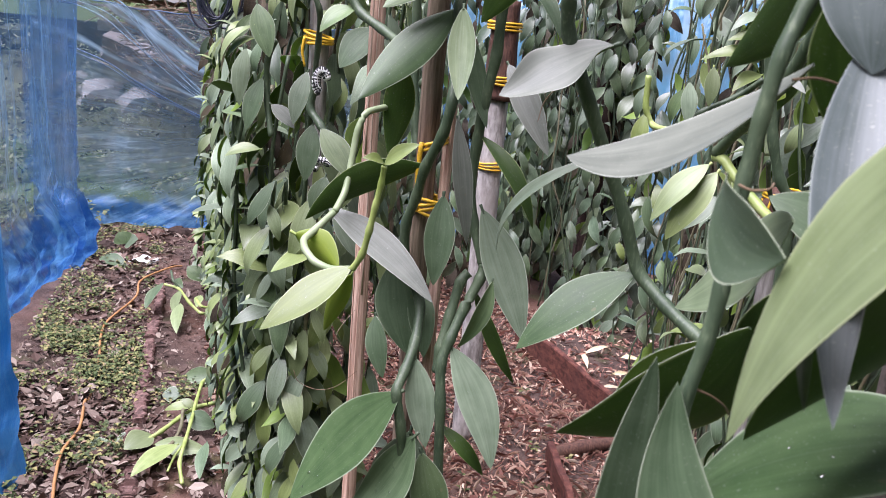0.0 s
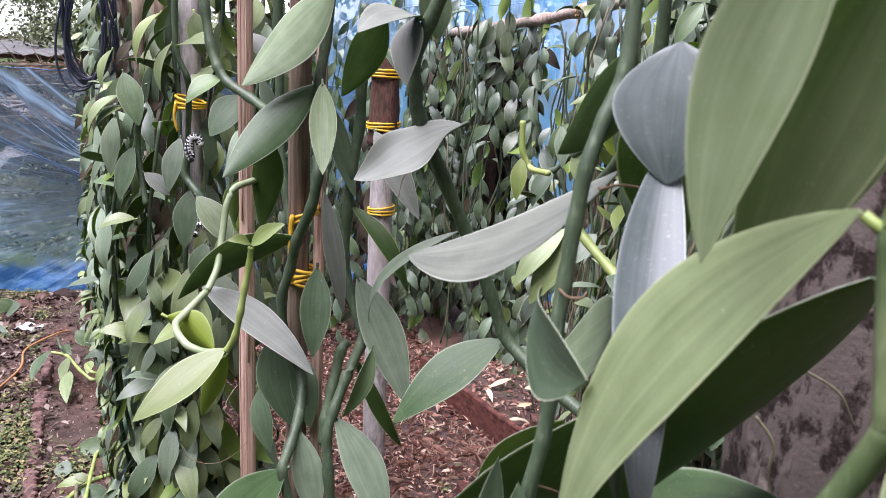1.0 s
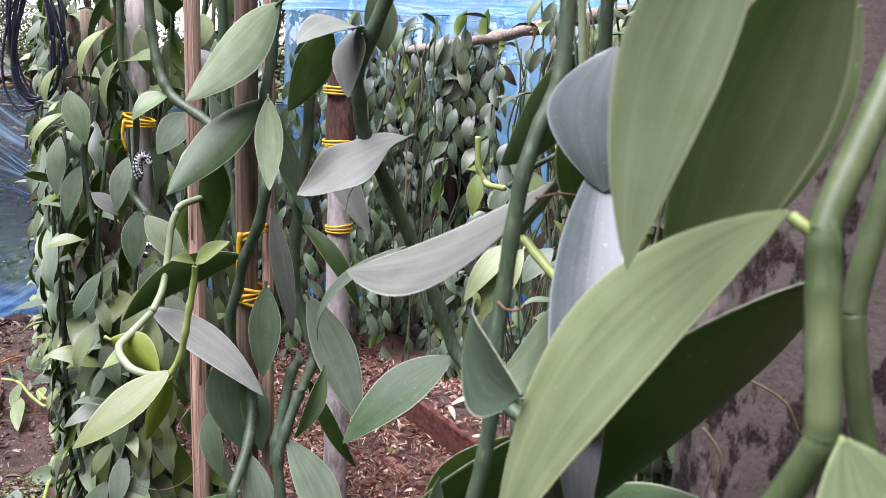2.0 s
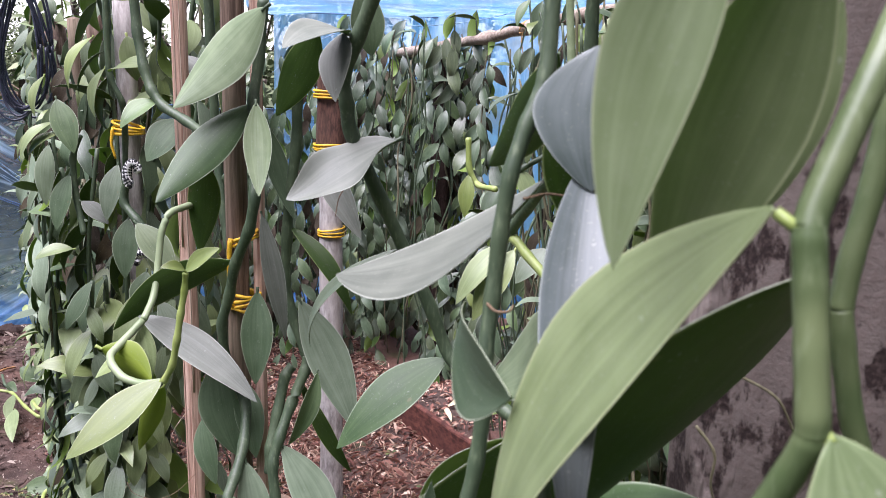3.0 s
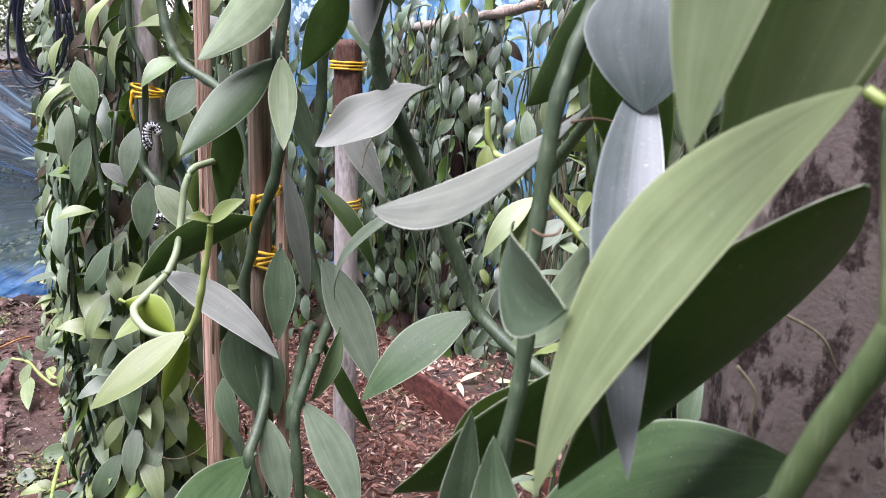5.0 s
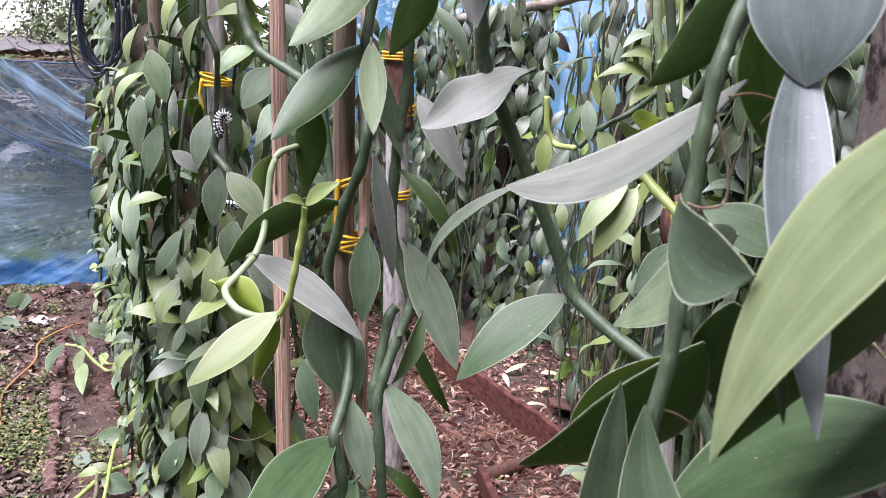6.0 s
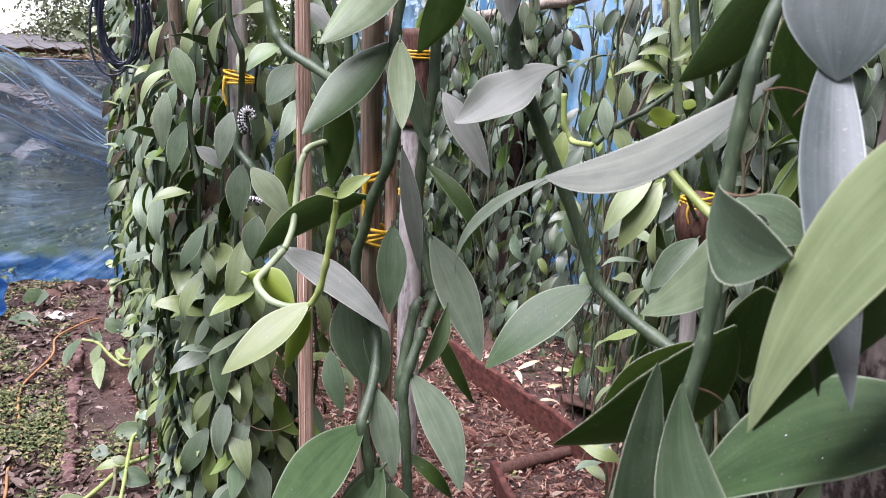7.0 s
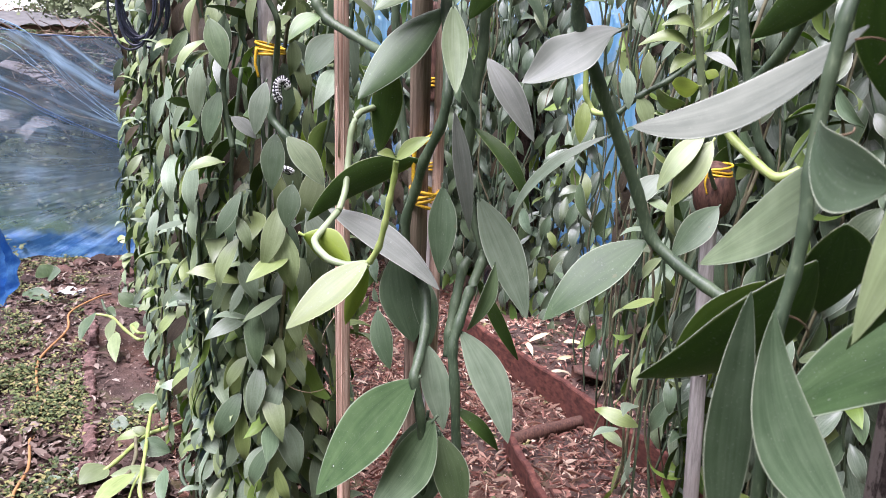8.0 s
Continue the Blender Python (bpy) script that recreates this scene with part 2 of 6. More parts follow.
MEADOW = litter_material("meadow_leaves", [(0.0, (0.04, 0.06, 0.03)), (0.6, (0.09, 0.12, 0.055)), (0.9, (0.17, 0.2, 0.1)), (1.0, (0.3, 0.3, 0.2))], 0.6)
TREE_LEAF = litter_material("tree_leaves", [(0.0, (0.07, 0.10, 0.05)), (0.6, (0.16, 0.21, 0.11)), (1.0, (0.3, 0.35, 0.2))], 0.6)
STRAW = litter_material("dry_brushwood", [(0.0, (0.16, 0.10, 0.08)), (0.4, (0.36, 0.26, 0.2)), (0.8, (0.5, 0.42, 0.34)), (1.0, (0.6, 0.56, 0.46))])


def net_material(name, col, bright, base, streak, grain, hem=0.0, hem_dark=(0.02, 0.13, 0.42), hem_light=(0.16, 0.45, 0.80), bundles=()):
    """Fine plastic netting: part clear, closed by creases that run along the sheet's own lines; below hem metres it lies bunched.
    bundles: the directions, in the sheet's second coordinate, along which it is pulled into ropes."""
    n = Nodes(name, 0.4, 0.0, 0.5)
    along, across = n.uv()
    crease = n.noise(1.0, 6.0, "UV", (grain[0], grain[1], 1), 0.72)
    soft = n.noise(1.0, 3.0, "UV", (grain[0] * 0.6, grain[1] * 0.16, 1), 0.6)
    dirt = n.noise(3.0, 4.0, "Object")
    crisp = n.step(crease, 0.47, 0.66)
    cover = n.maths('ADD', n.maths('MULTIPLY', crisp, streak), n.maths('MULTIPLY', n.step(soft, 0.35, 0.65), 0.22))
    cover = n.maths('ADD', cover, n.maths('ADD', n.maths('MULTIPLY', dirt, 0.2), base))
    # the glints along wrinkles are painted as a brighter crease tone
    tone = n.mix(crisp, col, bright)
    tone = n.mix(n.maths('MULTIPLY', n.step(dirt, 0.42, 0.66), 0.5), tone, (0.24, 0.25, 0.25))
    for where, wide, much in bundles:
        off = n.maths('ABSOLUTE', n.maths('SUBTRACT', n.maths('ADD', across, n.maths('MULTIPLY', soft, 0.05)), where + 0.025))
        rope = n.maths('MULTIPLY', n.maths('SUBTRACT', 1.0, n.step(off, 0.0, wide)), n.maths('ADD', 0.35, n.step(crease, 0.35, 0.6)))
        cover = n.maths('ADD', cover, n.maths('MULTIPLY', rope, much))
        tone = n.mix(n.maths('MINIMUM', n.maths('MULTIPLY', rope, 0.8), 1.0), tone, tuple(min(1, v * 1.5 + 0.06) for v in bright))
    if hem:
        sep = n.t.nodes.new("ShaderNodeSeparateXYZ")
        n.link(n.coord.outputs["Object"], sep.inputs[0])
        ragged = n.noise(1.0, 5.0, "Object", (5, 5, 9), 0.7)
        low = n.maths('SUBTRACT', 1.0, n.step(n.maths('ADD', sep.outputs[2], n.maths('MULTIPLY', ragged, 0.35)), hem + 0.06, hem + 0.24))
        cover = n.maths('ADD', cover, n.maths('MULTIPLY', low, 0.55))
        tone = n.mix(low, tone, n.mix(n.step(n.maths('ADD', n.maths('MULTIPLY', crease, 0.5), n.maths('MULTIPLY', ragged, 0.5)), 0.42, 0.6), hem_dark, hem_light))
    n.colour(tone)
    n.translucent(tone, 0.5)
    clearb = n.t.nodes.new("ShaderNodeBsdfTransparent")
    clearb.inputs[0].default_value = (0.88, 0.94, 1.0, 1)
    m = n.t.nodes.new("ShaderNodeMixShader")
    out = n.t.nodes["Material Output"]
    body = out.inputs[0].links[0].from_socket
    n.link(n.maths('MINIMUM', cover, 0.95), m.inputs[0])
    n.link(clearb.outputs[0], m.inputs[1])
    n.link(body, m.inputs[2])
    n.link(m.outputs[0], out.inputs[0])
    n.bump(n.maths('ADD', crease, soft), 0.7, 0.03)
    return n.mat


NET_SIDE = net_material("side_netting", (0.075, 0.19, 0.40), (0.2, 0.37, 0.58), 0.18, 0.3, (9, 0.7), 0.42, (0.012, 0.09, 0.33), (0.09, 0.28, 0.58))
NET_NEAR = net_material("near_side_netting", (0.06, 0.24, 0.55), (0.22, 0.42, 0.75), 0.5, 0.2, (9, 0.7), 0.9, (0.015, 0.14, 0.42), (0.05, 0.24, 0.56))
NET_THIN = net_material("thin_blue_netting", (0.12, 0.21, 0.32), (0.25, 0.38, 0.52), 0.34, 0.18, (1.1, 16), 0.16, (0.03, 0.16, 0.45), (0.17, 0.42, 0.76), ((0.62, 0.05, 0.45), (0.40, 0.018, 0.3), (0.72, 0.012, 0.3)))
NET_SKY = net_material("sky_blue_netting", (0.19, 0.49, 0.82), (0.5, 0.73, 0.94), 0.62, 0.35, (7, 0.8), 0.2)

NET_ROOF = net_material("roof_netting", (0.22, 0.5, 0.8), (0.55, 0.78, 0.95), 0.4, 0.35, (2.2, 5.0))


def plain(name, col, rough=0.5, scale=60, spec=0.5, lift=1.5):
    n = Nodes(name, rough, 0.0, spec)
    f = n.noise(scale, 4)
    n.colour(n.mix(n.step(f, 0.3, 0.75), col, tuple(min(1, v * lift) for v in col)))
    n.bump(f, 0.3, 0.002)
    return n.mat


# dark surface of the added walls that block light outside the view
BLOCKER = plain("light_blocker", (0.02, 0.035, 0.018), 0.8, 30, 0.2)
TIE = plain("yellow_raffia", (0.55, 0.33, 0.02), 0.45, 300)
NET_DEEP = plain("deep_blue_twine", (0.05, 0.10, 0.2), 0.6, 60)
TWINE = plain("tan_twine", (0.42, 0.25, 0.10), 0.85, 90)
NET_ROPE = plain("pale_blue_twine", (0.19, 0.30, 0.42), 0.7, 60)
ROOT = plain("brown_root_skin", (0.13, 0.085, 0.05), 0.7, 90)
CABLE = plain("dark_cable_sheath", (0.02, 0.022, 0.035), 0.35, 100, 0.6, 2.2)
HOSE = plain("orange_hose_rubber", (0.3, 0.15, 0.06), 0.6, 14)
CORD_DARK = plain("black_cord", (0.02, 0.02, 0.025), 0.6)
CORD_LIGHT = plain("white_cord", (0.6, 0.6, 0.6), 0.6)
SLAB = plain("pale_concrete", (0.2, 0.172, 0.165), 0.9, 9, 0.2, 1.5)
ROOF = plain("dull_roof_sheet", (0.10, 0.10, 0.10), 0.8, 6)
RUBBLE = plain("grey_rubble", (0.04, 0.045, 0.028), 0.9, 5, 0.2, 2.2)
WHITE_SCRAP = plain("white_plastic", (0.5, 0.5, 0.5), 0.5, 40, 0.5, 1.3)
PAPER = plain("pale_scrap", (0.2, 0.185, 0.18), 0.7)
DRYLEAF = leaf_material("dry_leaf", (0.36, 0.27, 0.19), (0.6, 0.5, 0.38), (0.5, 0.42, 0.3), (0.4, 0.3, 0.1), 0.6, 0.1, 0.3)


# ---- building helpers ----
def thing(name, at=(0, 0, 0), label="", category="", group="", kind=""):
    e = new(name)
    e.location = at
    e.empty_display_size = 0.05
    return tagged(e, label, category, group, kind)


def attach(ob, parent):
    ob.parent = parent
    ob.matrix_parent_inverse = full_matrix(parent).inverted()
    return ob


def full_matrix(ob):
    m = ob.matrix_basis
    return m if ob.parent is None else full_matrix(ob.parent) @ ob.matrix_parent_inverse @ m


def mesh_from(name, verts, faces, mats, uvs=None, slots=None, smooth=True):
    me = bpy.data.meshes.new(name)
    me.from_pydata([tuple(v) for v in verts], [], faces)
    for m in mats if isinstance(mats, (list, tuple)) else [mats]:
        me.materials.append(m)
    if uvs is not None:
        layer = me.uv_layers.new(name="UVMap")
        idx = np.empty(len(me.loops), dtype=np.int32)
        me.loops.foreach_get("vertex_index", idx)
        layer.data.foreach_set("uv", np.asarray(uvs, dtype=np.float32)[idx].ravel())
    if slots is not None:
        me.polygons.foreach_set("material_index", slots)
    me.polygons.foreach_set("use_smooth", [smooth] * len(me.polygons))
    me.update()
    return me


def part(name, me, parent=None, label="", m=None):
    ob = new(name, me)
    if m is not None:
        ob.matrix_basis = m
    if parent is not None:
        attach(ob, parent)
    return tagged(ob, label)


def bm_mesh(name, bm, mat, smooth=False):
    me = bpy.data.meshes.new(name)
    bm.to_mesh(me)
    bm.free()
    me.materials.append(mat)
    me.polygons.foreach_set("use_smooth", [smooth] * len(me.polygons))
    return me


def leaf_profile(u):
    if u < 0.44:
        return 0.035 + 0.965 * math.sin(math.pi / 2 * u / 0.44) ** 0.85
    v = (u - 0.44) / 0.56
    return max(0.0, math.cos(math.pi / 2 * v) ** 0.8 * (1 - 0.12 * v)) + 0.012 * (1 - v)


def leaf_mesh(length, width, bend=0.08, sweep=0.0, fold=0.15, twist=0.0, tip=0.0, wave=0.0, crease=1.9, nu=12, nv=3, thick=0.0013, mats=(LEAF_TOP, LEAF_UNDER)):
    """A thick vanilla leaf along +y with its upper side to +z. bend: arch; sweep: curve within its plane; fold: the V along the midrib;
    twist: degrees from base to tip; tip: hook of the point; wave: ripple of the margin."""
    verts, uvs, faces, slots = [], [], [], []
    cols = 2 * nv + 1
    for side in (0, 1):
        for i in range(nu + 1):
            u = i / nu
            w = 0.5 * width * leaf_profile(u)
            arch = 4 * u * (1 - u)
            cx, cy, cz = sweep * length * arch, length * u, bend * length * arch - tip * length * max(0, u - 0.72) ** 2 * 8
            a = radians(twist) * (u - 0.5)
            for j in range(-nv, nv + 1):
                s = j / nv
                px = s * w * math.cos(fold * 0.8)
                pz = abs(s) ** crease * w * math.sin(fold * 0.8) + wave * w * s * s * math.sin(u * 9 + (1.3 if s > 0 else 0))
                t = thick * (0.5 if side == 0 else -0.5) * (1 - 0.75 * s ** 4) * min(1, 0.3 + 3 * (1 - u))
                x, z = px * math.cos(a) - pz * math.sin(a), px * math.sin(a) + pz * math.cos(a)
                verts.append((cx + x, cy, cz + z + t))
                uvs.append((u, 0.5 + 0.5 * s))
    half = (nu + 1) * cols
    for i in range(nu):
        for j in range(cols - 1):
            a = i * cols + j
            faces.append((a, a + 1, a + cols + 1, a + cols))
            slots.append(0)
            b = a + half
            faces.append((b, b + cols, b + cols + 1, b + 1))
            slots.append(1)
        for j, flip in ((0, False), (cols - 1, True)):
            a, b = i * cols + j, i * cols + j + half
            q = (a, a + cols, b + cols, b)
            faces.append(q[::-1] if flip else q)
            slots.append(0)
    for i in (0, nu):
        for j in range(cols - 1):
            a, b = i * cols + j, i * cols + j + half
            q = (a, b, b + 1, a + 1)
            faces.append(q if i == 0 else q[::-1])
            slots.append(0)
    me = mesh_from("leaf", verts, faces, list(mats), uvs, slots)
    me.set_sharp_from_angle(angle=radians(50))
    return me


def leaf_frame(base, tip_at, normal):
    base, tip_at, normal = Vector(base), Vector(tip_at), Vector(normal)
    y = (tip_at - base).normalized()
    z = (normal - y * normal.dot(y)).normalized()
    x = y.cross(z)
    m = Matrix((x, y, z)).transposed().to_4x4()
    m.translation = base
    return m


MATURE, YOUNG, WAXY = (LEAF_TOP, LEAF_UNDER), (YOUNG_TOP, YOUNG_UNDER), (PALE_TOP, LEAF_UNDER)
SHEEN, FRESH = (SHEEN_TOP, LEAF_UNDER), (FRESH_TOP, FRESH_UNDER)
# dry brown leaves, coloured near black to double as shaded gaps
WITHERED_GAP = leaf_material("withered_gap_leaf", (0.02, 0.015, 0.01), (0.06, 0.045, 0.03), (0.09, 0.075, 0.05), (0.2, 0.12, 0.05), 0.7, 0.03, 0.3, True)
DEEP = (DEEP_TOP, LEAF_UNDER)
SHADED = (SHADED_TOP, LEAF_UNDER)
PALE_SHEEN = (PALE_SHEEN_TOP, FRESH_UNDER)
BLUE_SHEEN = (BLUE_SHEEN_TOP, LEAF_UNDER)
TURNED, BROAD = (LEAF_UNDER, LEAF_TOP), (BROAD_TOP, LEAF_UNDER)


def leaf(vine, base, tip_at, width, normal, bend=0.06, fold=0.2, sweep=0.0, twist=0.0, hook=0.0, wave=0.0, crease=1.9, look_of=MATURE, label="", stalk=True):
    """One large leaf from its base to its point, its upper side towards normal."""
    length = (Vector(tip_at) - Vector(base)).length
    me = leaf_mesh(length, width, bend, sweep, fold, twist, hook, wave, crease, 24, 6, 0.0016, look_of)
    m = leaf_frame(base, tip_at, normal)
    blade = part("leaf", me, vine, label, m)
    if not stalk:
        return blade
    back, tender = min(0.007, 0.12 * width), look_of in (YOUNG, FRESH, PALE_SHEEN)
    line = [m @ Vector(p) for p in ((0, 0.035 * length, 0), (0, 0, -0.0004), (0, -back, -0.25 * back))]
    part("leaf_stalk", tube_mesh("leaf_stalk", line, max(0.0008, min(0.0016, 0.04 * width)), STEM_YOUNG if tender else STEM, 3, 6, 1.5), blade)
    return blade


def smooth_path(points, per=6):
    """A Catmull-Rom line through the points."""
    p = [Vector(q) for q in points]
    p = [2 * p[0] - p[1]] + p + [2 * p[-1] - p[-2]]
    out = []
    for i in range(1, len(p) - 2):
        for k in range(per):
            t = k / per
            out.append(0.5 * (2 * p[i] + (p[i + 1] - p[i - 1]) * t + (2 * p[i - 1] - 5 * p[i] + 4 * p[i + 1] - p[i + 2]) * t * t + (3 * p[i] - p[i - 1] - 3 * p[i + 1] + p[i + 2]) * t ** 3))
    out.append(p[-2])
    return out


def jointed_path(points, per=8, ease=0.26):
    """A line of nearly straight joints that bends only close to the points."""
    p = [Vector(q) for q in points]

    def on(s):
        s = max(0.0, min(len(p) - 1.0, s))
        i = min(int(s), len(p) - 2)
        return p[i].lerp(p[i + 1], s - i)

    return [sum((on(k / per + ease * d / 3) for d in range(-3, 4)), Vector()) / 7 for k in range((len(p) - 1) * per + 1)]


def tube_mesh(name, points, radius, mat, per=6, sides=8, taper=1.0, knots=0.0, lump=0.0, seed=1, jointed=False):
    """A round rod along a line. knots: how much it swells at the given points; lump: unevenness."""
    path = jointed_path(points, per) if jointed else smooth_path(points, per)
    rnd = random.Random(seed)
    verts, faces = [], []
    up = Vector((0.31, 0.42, 0.85)).normalized()
    n = len(path)
    for i, p in enumerate(path):
        d = (path[min(i + 1, n - 1)] - path[max(i - 1, 0)]).normalized()
        a = d.cross(up)
        if a.length < 0.05:
            a = d.cross(Vector((1, 0, 0)))
        a.normalize()
        b = d.cross(a)
        r = radius * (1 + (taper - 1) * i / max(1, n - 1))
        if knots:
            k = (i % per) / per
            k = min(k, 1 - k)
            r *= 1 + knots * math.exp(-(k * 5) ** 2) if 0 < i < n - 1 else 1
        for s in range(sides):
            t = 2 * math.pi * s / sides
            rr = r * (1 + lump * (rnd.random() - 0.5))
            verts.append(p + a * math.cos(t) * rr + b * math.sin(t) * rr)
    for i in range(n - 1):
        for s in range(sides):
            q = (s + 1) % sides
            faces.append((i * sides + s, i * sides + q, (i + 1) * sides + q, (i + 1) * sides + s))
    faces.append(tuple(range(sides))[::-1])
    faces.append(tuple((n - 1) * sides + s for s in range(sides)))
    return mesh_from(name, verts, faces, mat)


def stem(vine, points, radius, mat=STEM, knots=0.25, taper=1.0, name="stem", label=""):
    return part(name, tube_mesh(name, points, radius, mat, 8, 12, taper, knots, 0.0, 1, True), vine, label)


def post_mesh(name, foot, height, radius, mat, lean=(0, 0), sides=14, rough_amt=0.08, taper=0.9, square=0.0, seed=3, rings=26):
    """An upright post with uneven sides, from its foot."""
    rnd = random.Random(seed)
    side_w = [1 + rough_amt * (rnd.random() - 0.5) * 2 for _ in range(sides)]
    verts, faces = [], []
    fx, fy, fz = foot
    for i in range(rings + 1):
        t = i / rings
        for s in range(sides):
            a = 2 * math.pi * (s + 0.5) / sides
            c, q = math.cos(a), math.sin(a)
            sq = 1 / max(abs(c), abs(q)) if square else 1
            r = radius * (1 + (taper - 1) * t) * side_w[s] * (1 + square * (sq - 1)) * (1 + rough_amt * 0.5 * noise.noise(Vector((s * 0.9, t * height * 9, seed))))
            verts.append((fx + lean[0] * t + c * r, fy + lean[1] * t + q * r, fz + height * t + (rnd.random() * 0.01 if i == rings else 0)))
    for i in range(rings):
        for s in range(sides):
            q = (s + 1) % sides
            faces.append((i * sides + s, i * sides + q, (i + 1) * sides + q, (i + 1) * sides + s))
    faces.append(tuple(range(sides))[::-1])
    faces.append(tuple(rings * sides + s for s in range(sides)))
    return mesh_from(name, verts, faces, mat)


def tie_band(centre, radius, turns=3, drop=0.012, tail=0.0, seed=0):
    """Raffia wound round a post, with an optional hanging tail."""
    rnd = random.Random(seed)
    owner = thing("raffia_tie", centre, "bright yellow raffia string wound round the post", "string", "yellow ties")
    for k in range(turns):
        z = centre[2] + (k - turns / 2) * drop
        tilt = rnd.uniform(-0.004, 0.004)
        pts = [(centre[0] + radius * math.cos(a), centre[1] + radius * math.sin(a), z + tilt * math.cos(a) * 2) for a in [2 * math.pi * i / 12 for i in range(13)]]
        part("string_turn", tube_mesh("string_turn", pts, radius * 0.05 + 0.0014, TIE, 2, 6, 1, 0, 0.4, seed + k), owner)
    if tail:
        pts = [(centre[0] - radius * 0.7, centre[1] - radius * 0.95, centre[2]), (centre[0] - radius * 0.8, centre[1] - radius * 1.05, centre[2] - tail * 0.5), (centre[0] - radius * 0.6, centre[1] - radius * 1.0, centre[2] - tail)]
        part("string_tail", tube_mesh("string_tail", pts, 0.0032, TIE, 5, 6, 0.8, 0, 0.4, seed), owner)
    return owner


# ---- camera-independent plan ----
GROUND_Z = -0.05


def build_ground():
    n = 120
    xs = np.concatenate([-np.geomspace(900, 8.2, 14), np.linspace(-8, 6, n), np.geomspace(6.2, 900, 14)])
    ys = np.concatenate([-np.geomspace(900, 4.2, 12), np.linspace(-4, 9, n), np.geomspace(9.2, 900, 14)])
    verts, faces = [], []
    for y in ys:
        for x in xs:
            near = math.exp(-((x + 0.5) / 6) ** 2 - ((y - 3) / 6) ** 2)
            z = GROUND_Z + near * (0.025 * noise.noise(Vector((x * 2.2, y * 2.2, 0))) + 0.012 * noise.noise(Vector((x * 8, y * 8, 3))))
            if y > 6.3:
                z += 0.0 + min(1.0, (y - 6.3) / 3.0) * 0.15
            verts.append((x, y, z))
    w = len(xs)
    for j in range(len(ys) - 1):
        for i in range(w - 1):
            a = j * w + i
            faces.append((a, a + 1, a + w + 1, a + w))
    me = mesh_from("ground", verts, faces, GROUND)
    tagged(new("ground", me), "reddish brown bare soil strewn with dry leaf litter", "ground", "", "structure")


build_ground()


def net_sheet(name, line, low, high, mat, label, folds=0.05, waves=9.0, slump=0.0, seed=1, nu=90, nv=36, category="net", focus=None, bag=0.0, crumple=0.0):
    """A hanging sheet of netting over a line of ground points, with soft upright folds; slump: how far the hem billows out;
    focus: the x and z towards which its creases are pulled; bag: the height up to which it bellies out."""
    path = smooth_path([(x, y, 0) for x, y in line], max(2, nu // (len(line) - 1)))
    verts, faces, uvs = [], [], []
    n = len(path)
    run = 0.0
    for i, p in enumerate(path):
        d = (path[min(i + 1, n - 1)] - path[max(i - 1, 0)]).normalized()
        nrm = Vector((d.y, -d.x, 0))
        t = i / (n - 1)
        run += (p - path[max(i - 1, 0)]).length
        for j in range(nv + 1):
            v = j / nv
            f = folds * (noise.noise(Vector((t * waves, v * 1.2, seed))) + 0.4 * noise.noise(Vector((t * waves * 3.1, v * 2.5, seed + 5))))
            if bag:
                f += slump * math.sin(math.pi * min(1, v * (high - low) / bag)) * (0.8 + 0.2 * math.sin(t * 13 + seed))
            else:
                f += slump * max(0, 1 - 1.6 * v) ** 2 * (0.75 + 0.25 * math.sin(t * 21 + seed))
            f += slump * 0.25 * max(0, 1 - 2.2 * v) * noise.noise(Vector((t * 16, v * 30, seed)))
            if crumple:
                low_part = max(0.0, 1 - v * (high - low) / 0.75)
                f += crumple * low_part ** 0.5 * (noise.noise(Vector((run * 9, v * 26, seed + 9))) + 0.6 * noise.noise(Vector((run * 23, v * 60, seed + 4))))
            hem = 0.03 * noise.noise(Vector((t * 14, 0, seed)))
            q = p + nrm * f
            top = high if not callable(high) else high(t)
            z = low + hem + (top - low) * v
            verts.append((q.x, q.y, z))
            if focus:
                dx, dz = focus[0] - q.x, z - focus[1]
                uvs.append((math.hypot(dx, dz), math.atan2(dz, dx + 0.05)) if dx > 0 else (-dx, 1.57 + 0.3 * dz))
            else:
                uvs.append((run, z))
    for i in range(n - 1):
        for j in range(nv):
            a = i * (nv + 1) + j
            faces.append((a, a + 1, a + nv + 2, a + nv + 1))
    owner = thing(name, (path[0].x, path[0].y, low), label, category)
    sheet = part("sheet", mesh_from("sheet", verts, faces, mat, uvs), owner)
    sheet.visible_shadow = False
    part("head_cord", tube_mesh("head_cord", [verts[i * (nv + 1) + nv] for i in range(0, n, 4)], 0.004, NET_DEEP, 2, 6), owner, "deep blue cord along the upper edge")
    return owner


net_sheet("side_net", [(-2.82, 3.0), (-2.92, 3.6), (-3.1, 4.3), (-3.18, 4.5), (-3.08, 4.56), (-3.13, 4.64), (-3.5, 4.7)], GROUND_Z - 0.01, 2.7, NET_SIDE, "sheer blue plastic netting gathered beside the path", 0.05, 9, 0.13, 2, 220, 110, "net", None, 0.5, 0.05)
net_sheet("near_net", [(-1.85, 1.9), (-1.93, 2.2), (-1.96, 2.42), (-2.12, 2.52), (-2.5, 2.56)], GROUND_Z - 0.01, 2.7, NET_NEAR, "blue plastic netting hanging in a fold close to the path", 0.02, 6, 0.04, 4, 150, 90, "net", None, 0.0, 0.02)
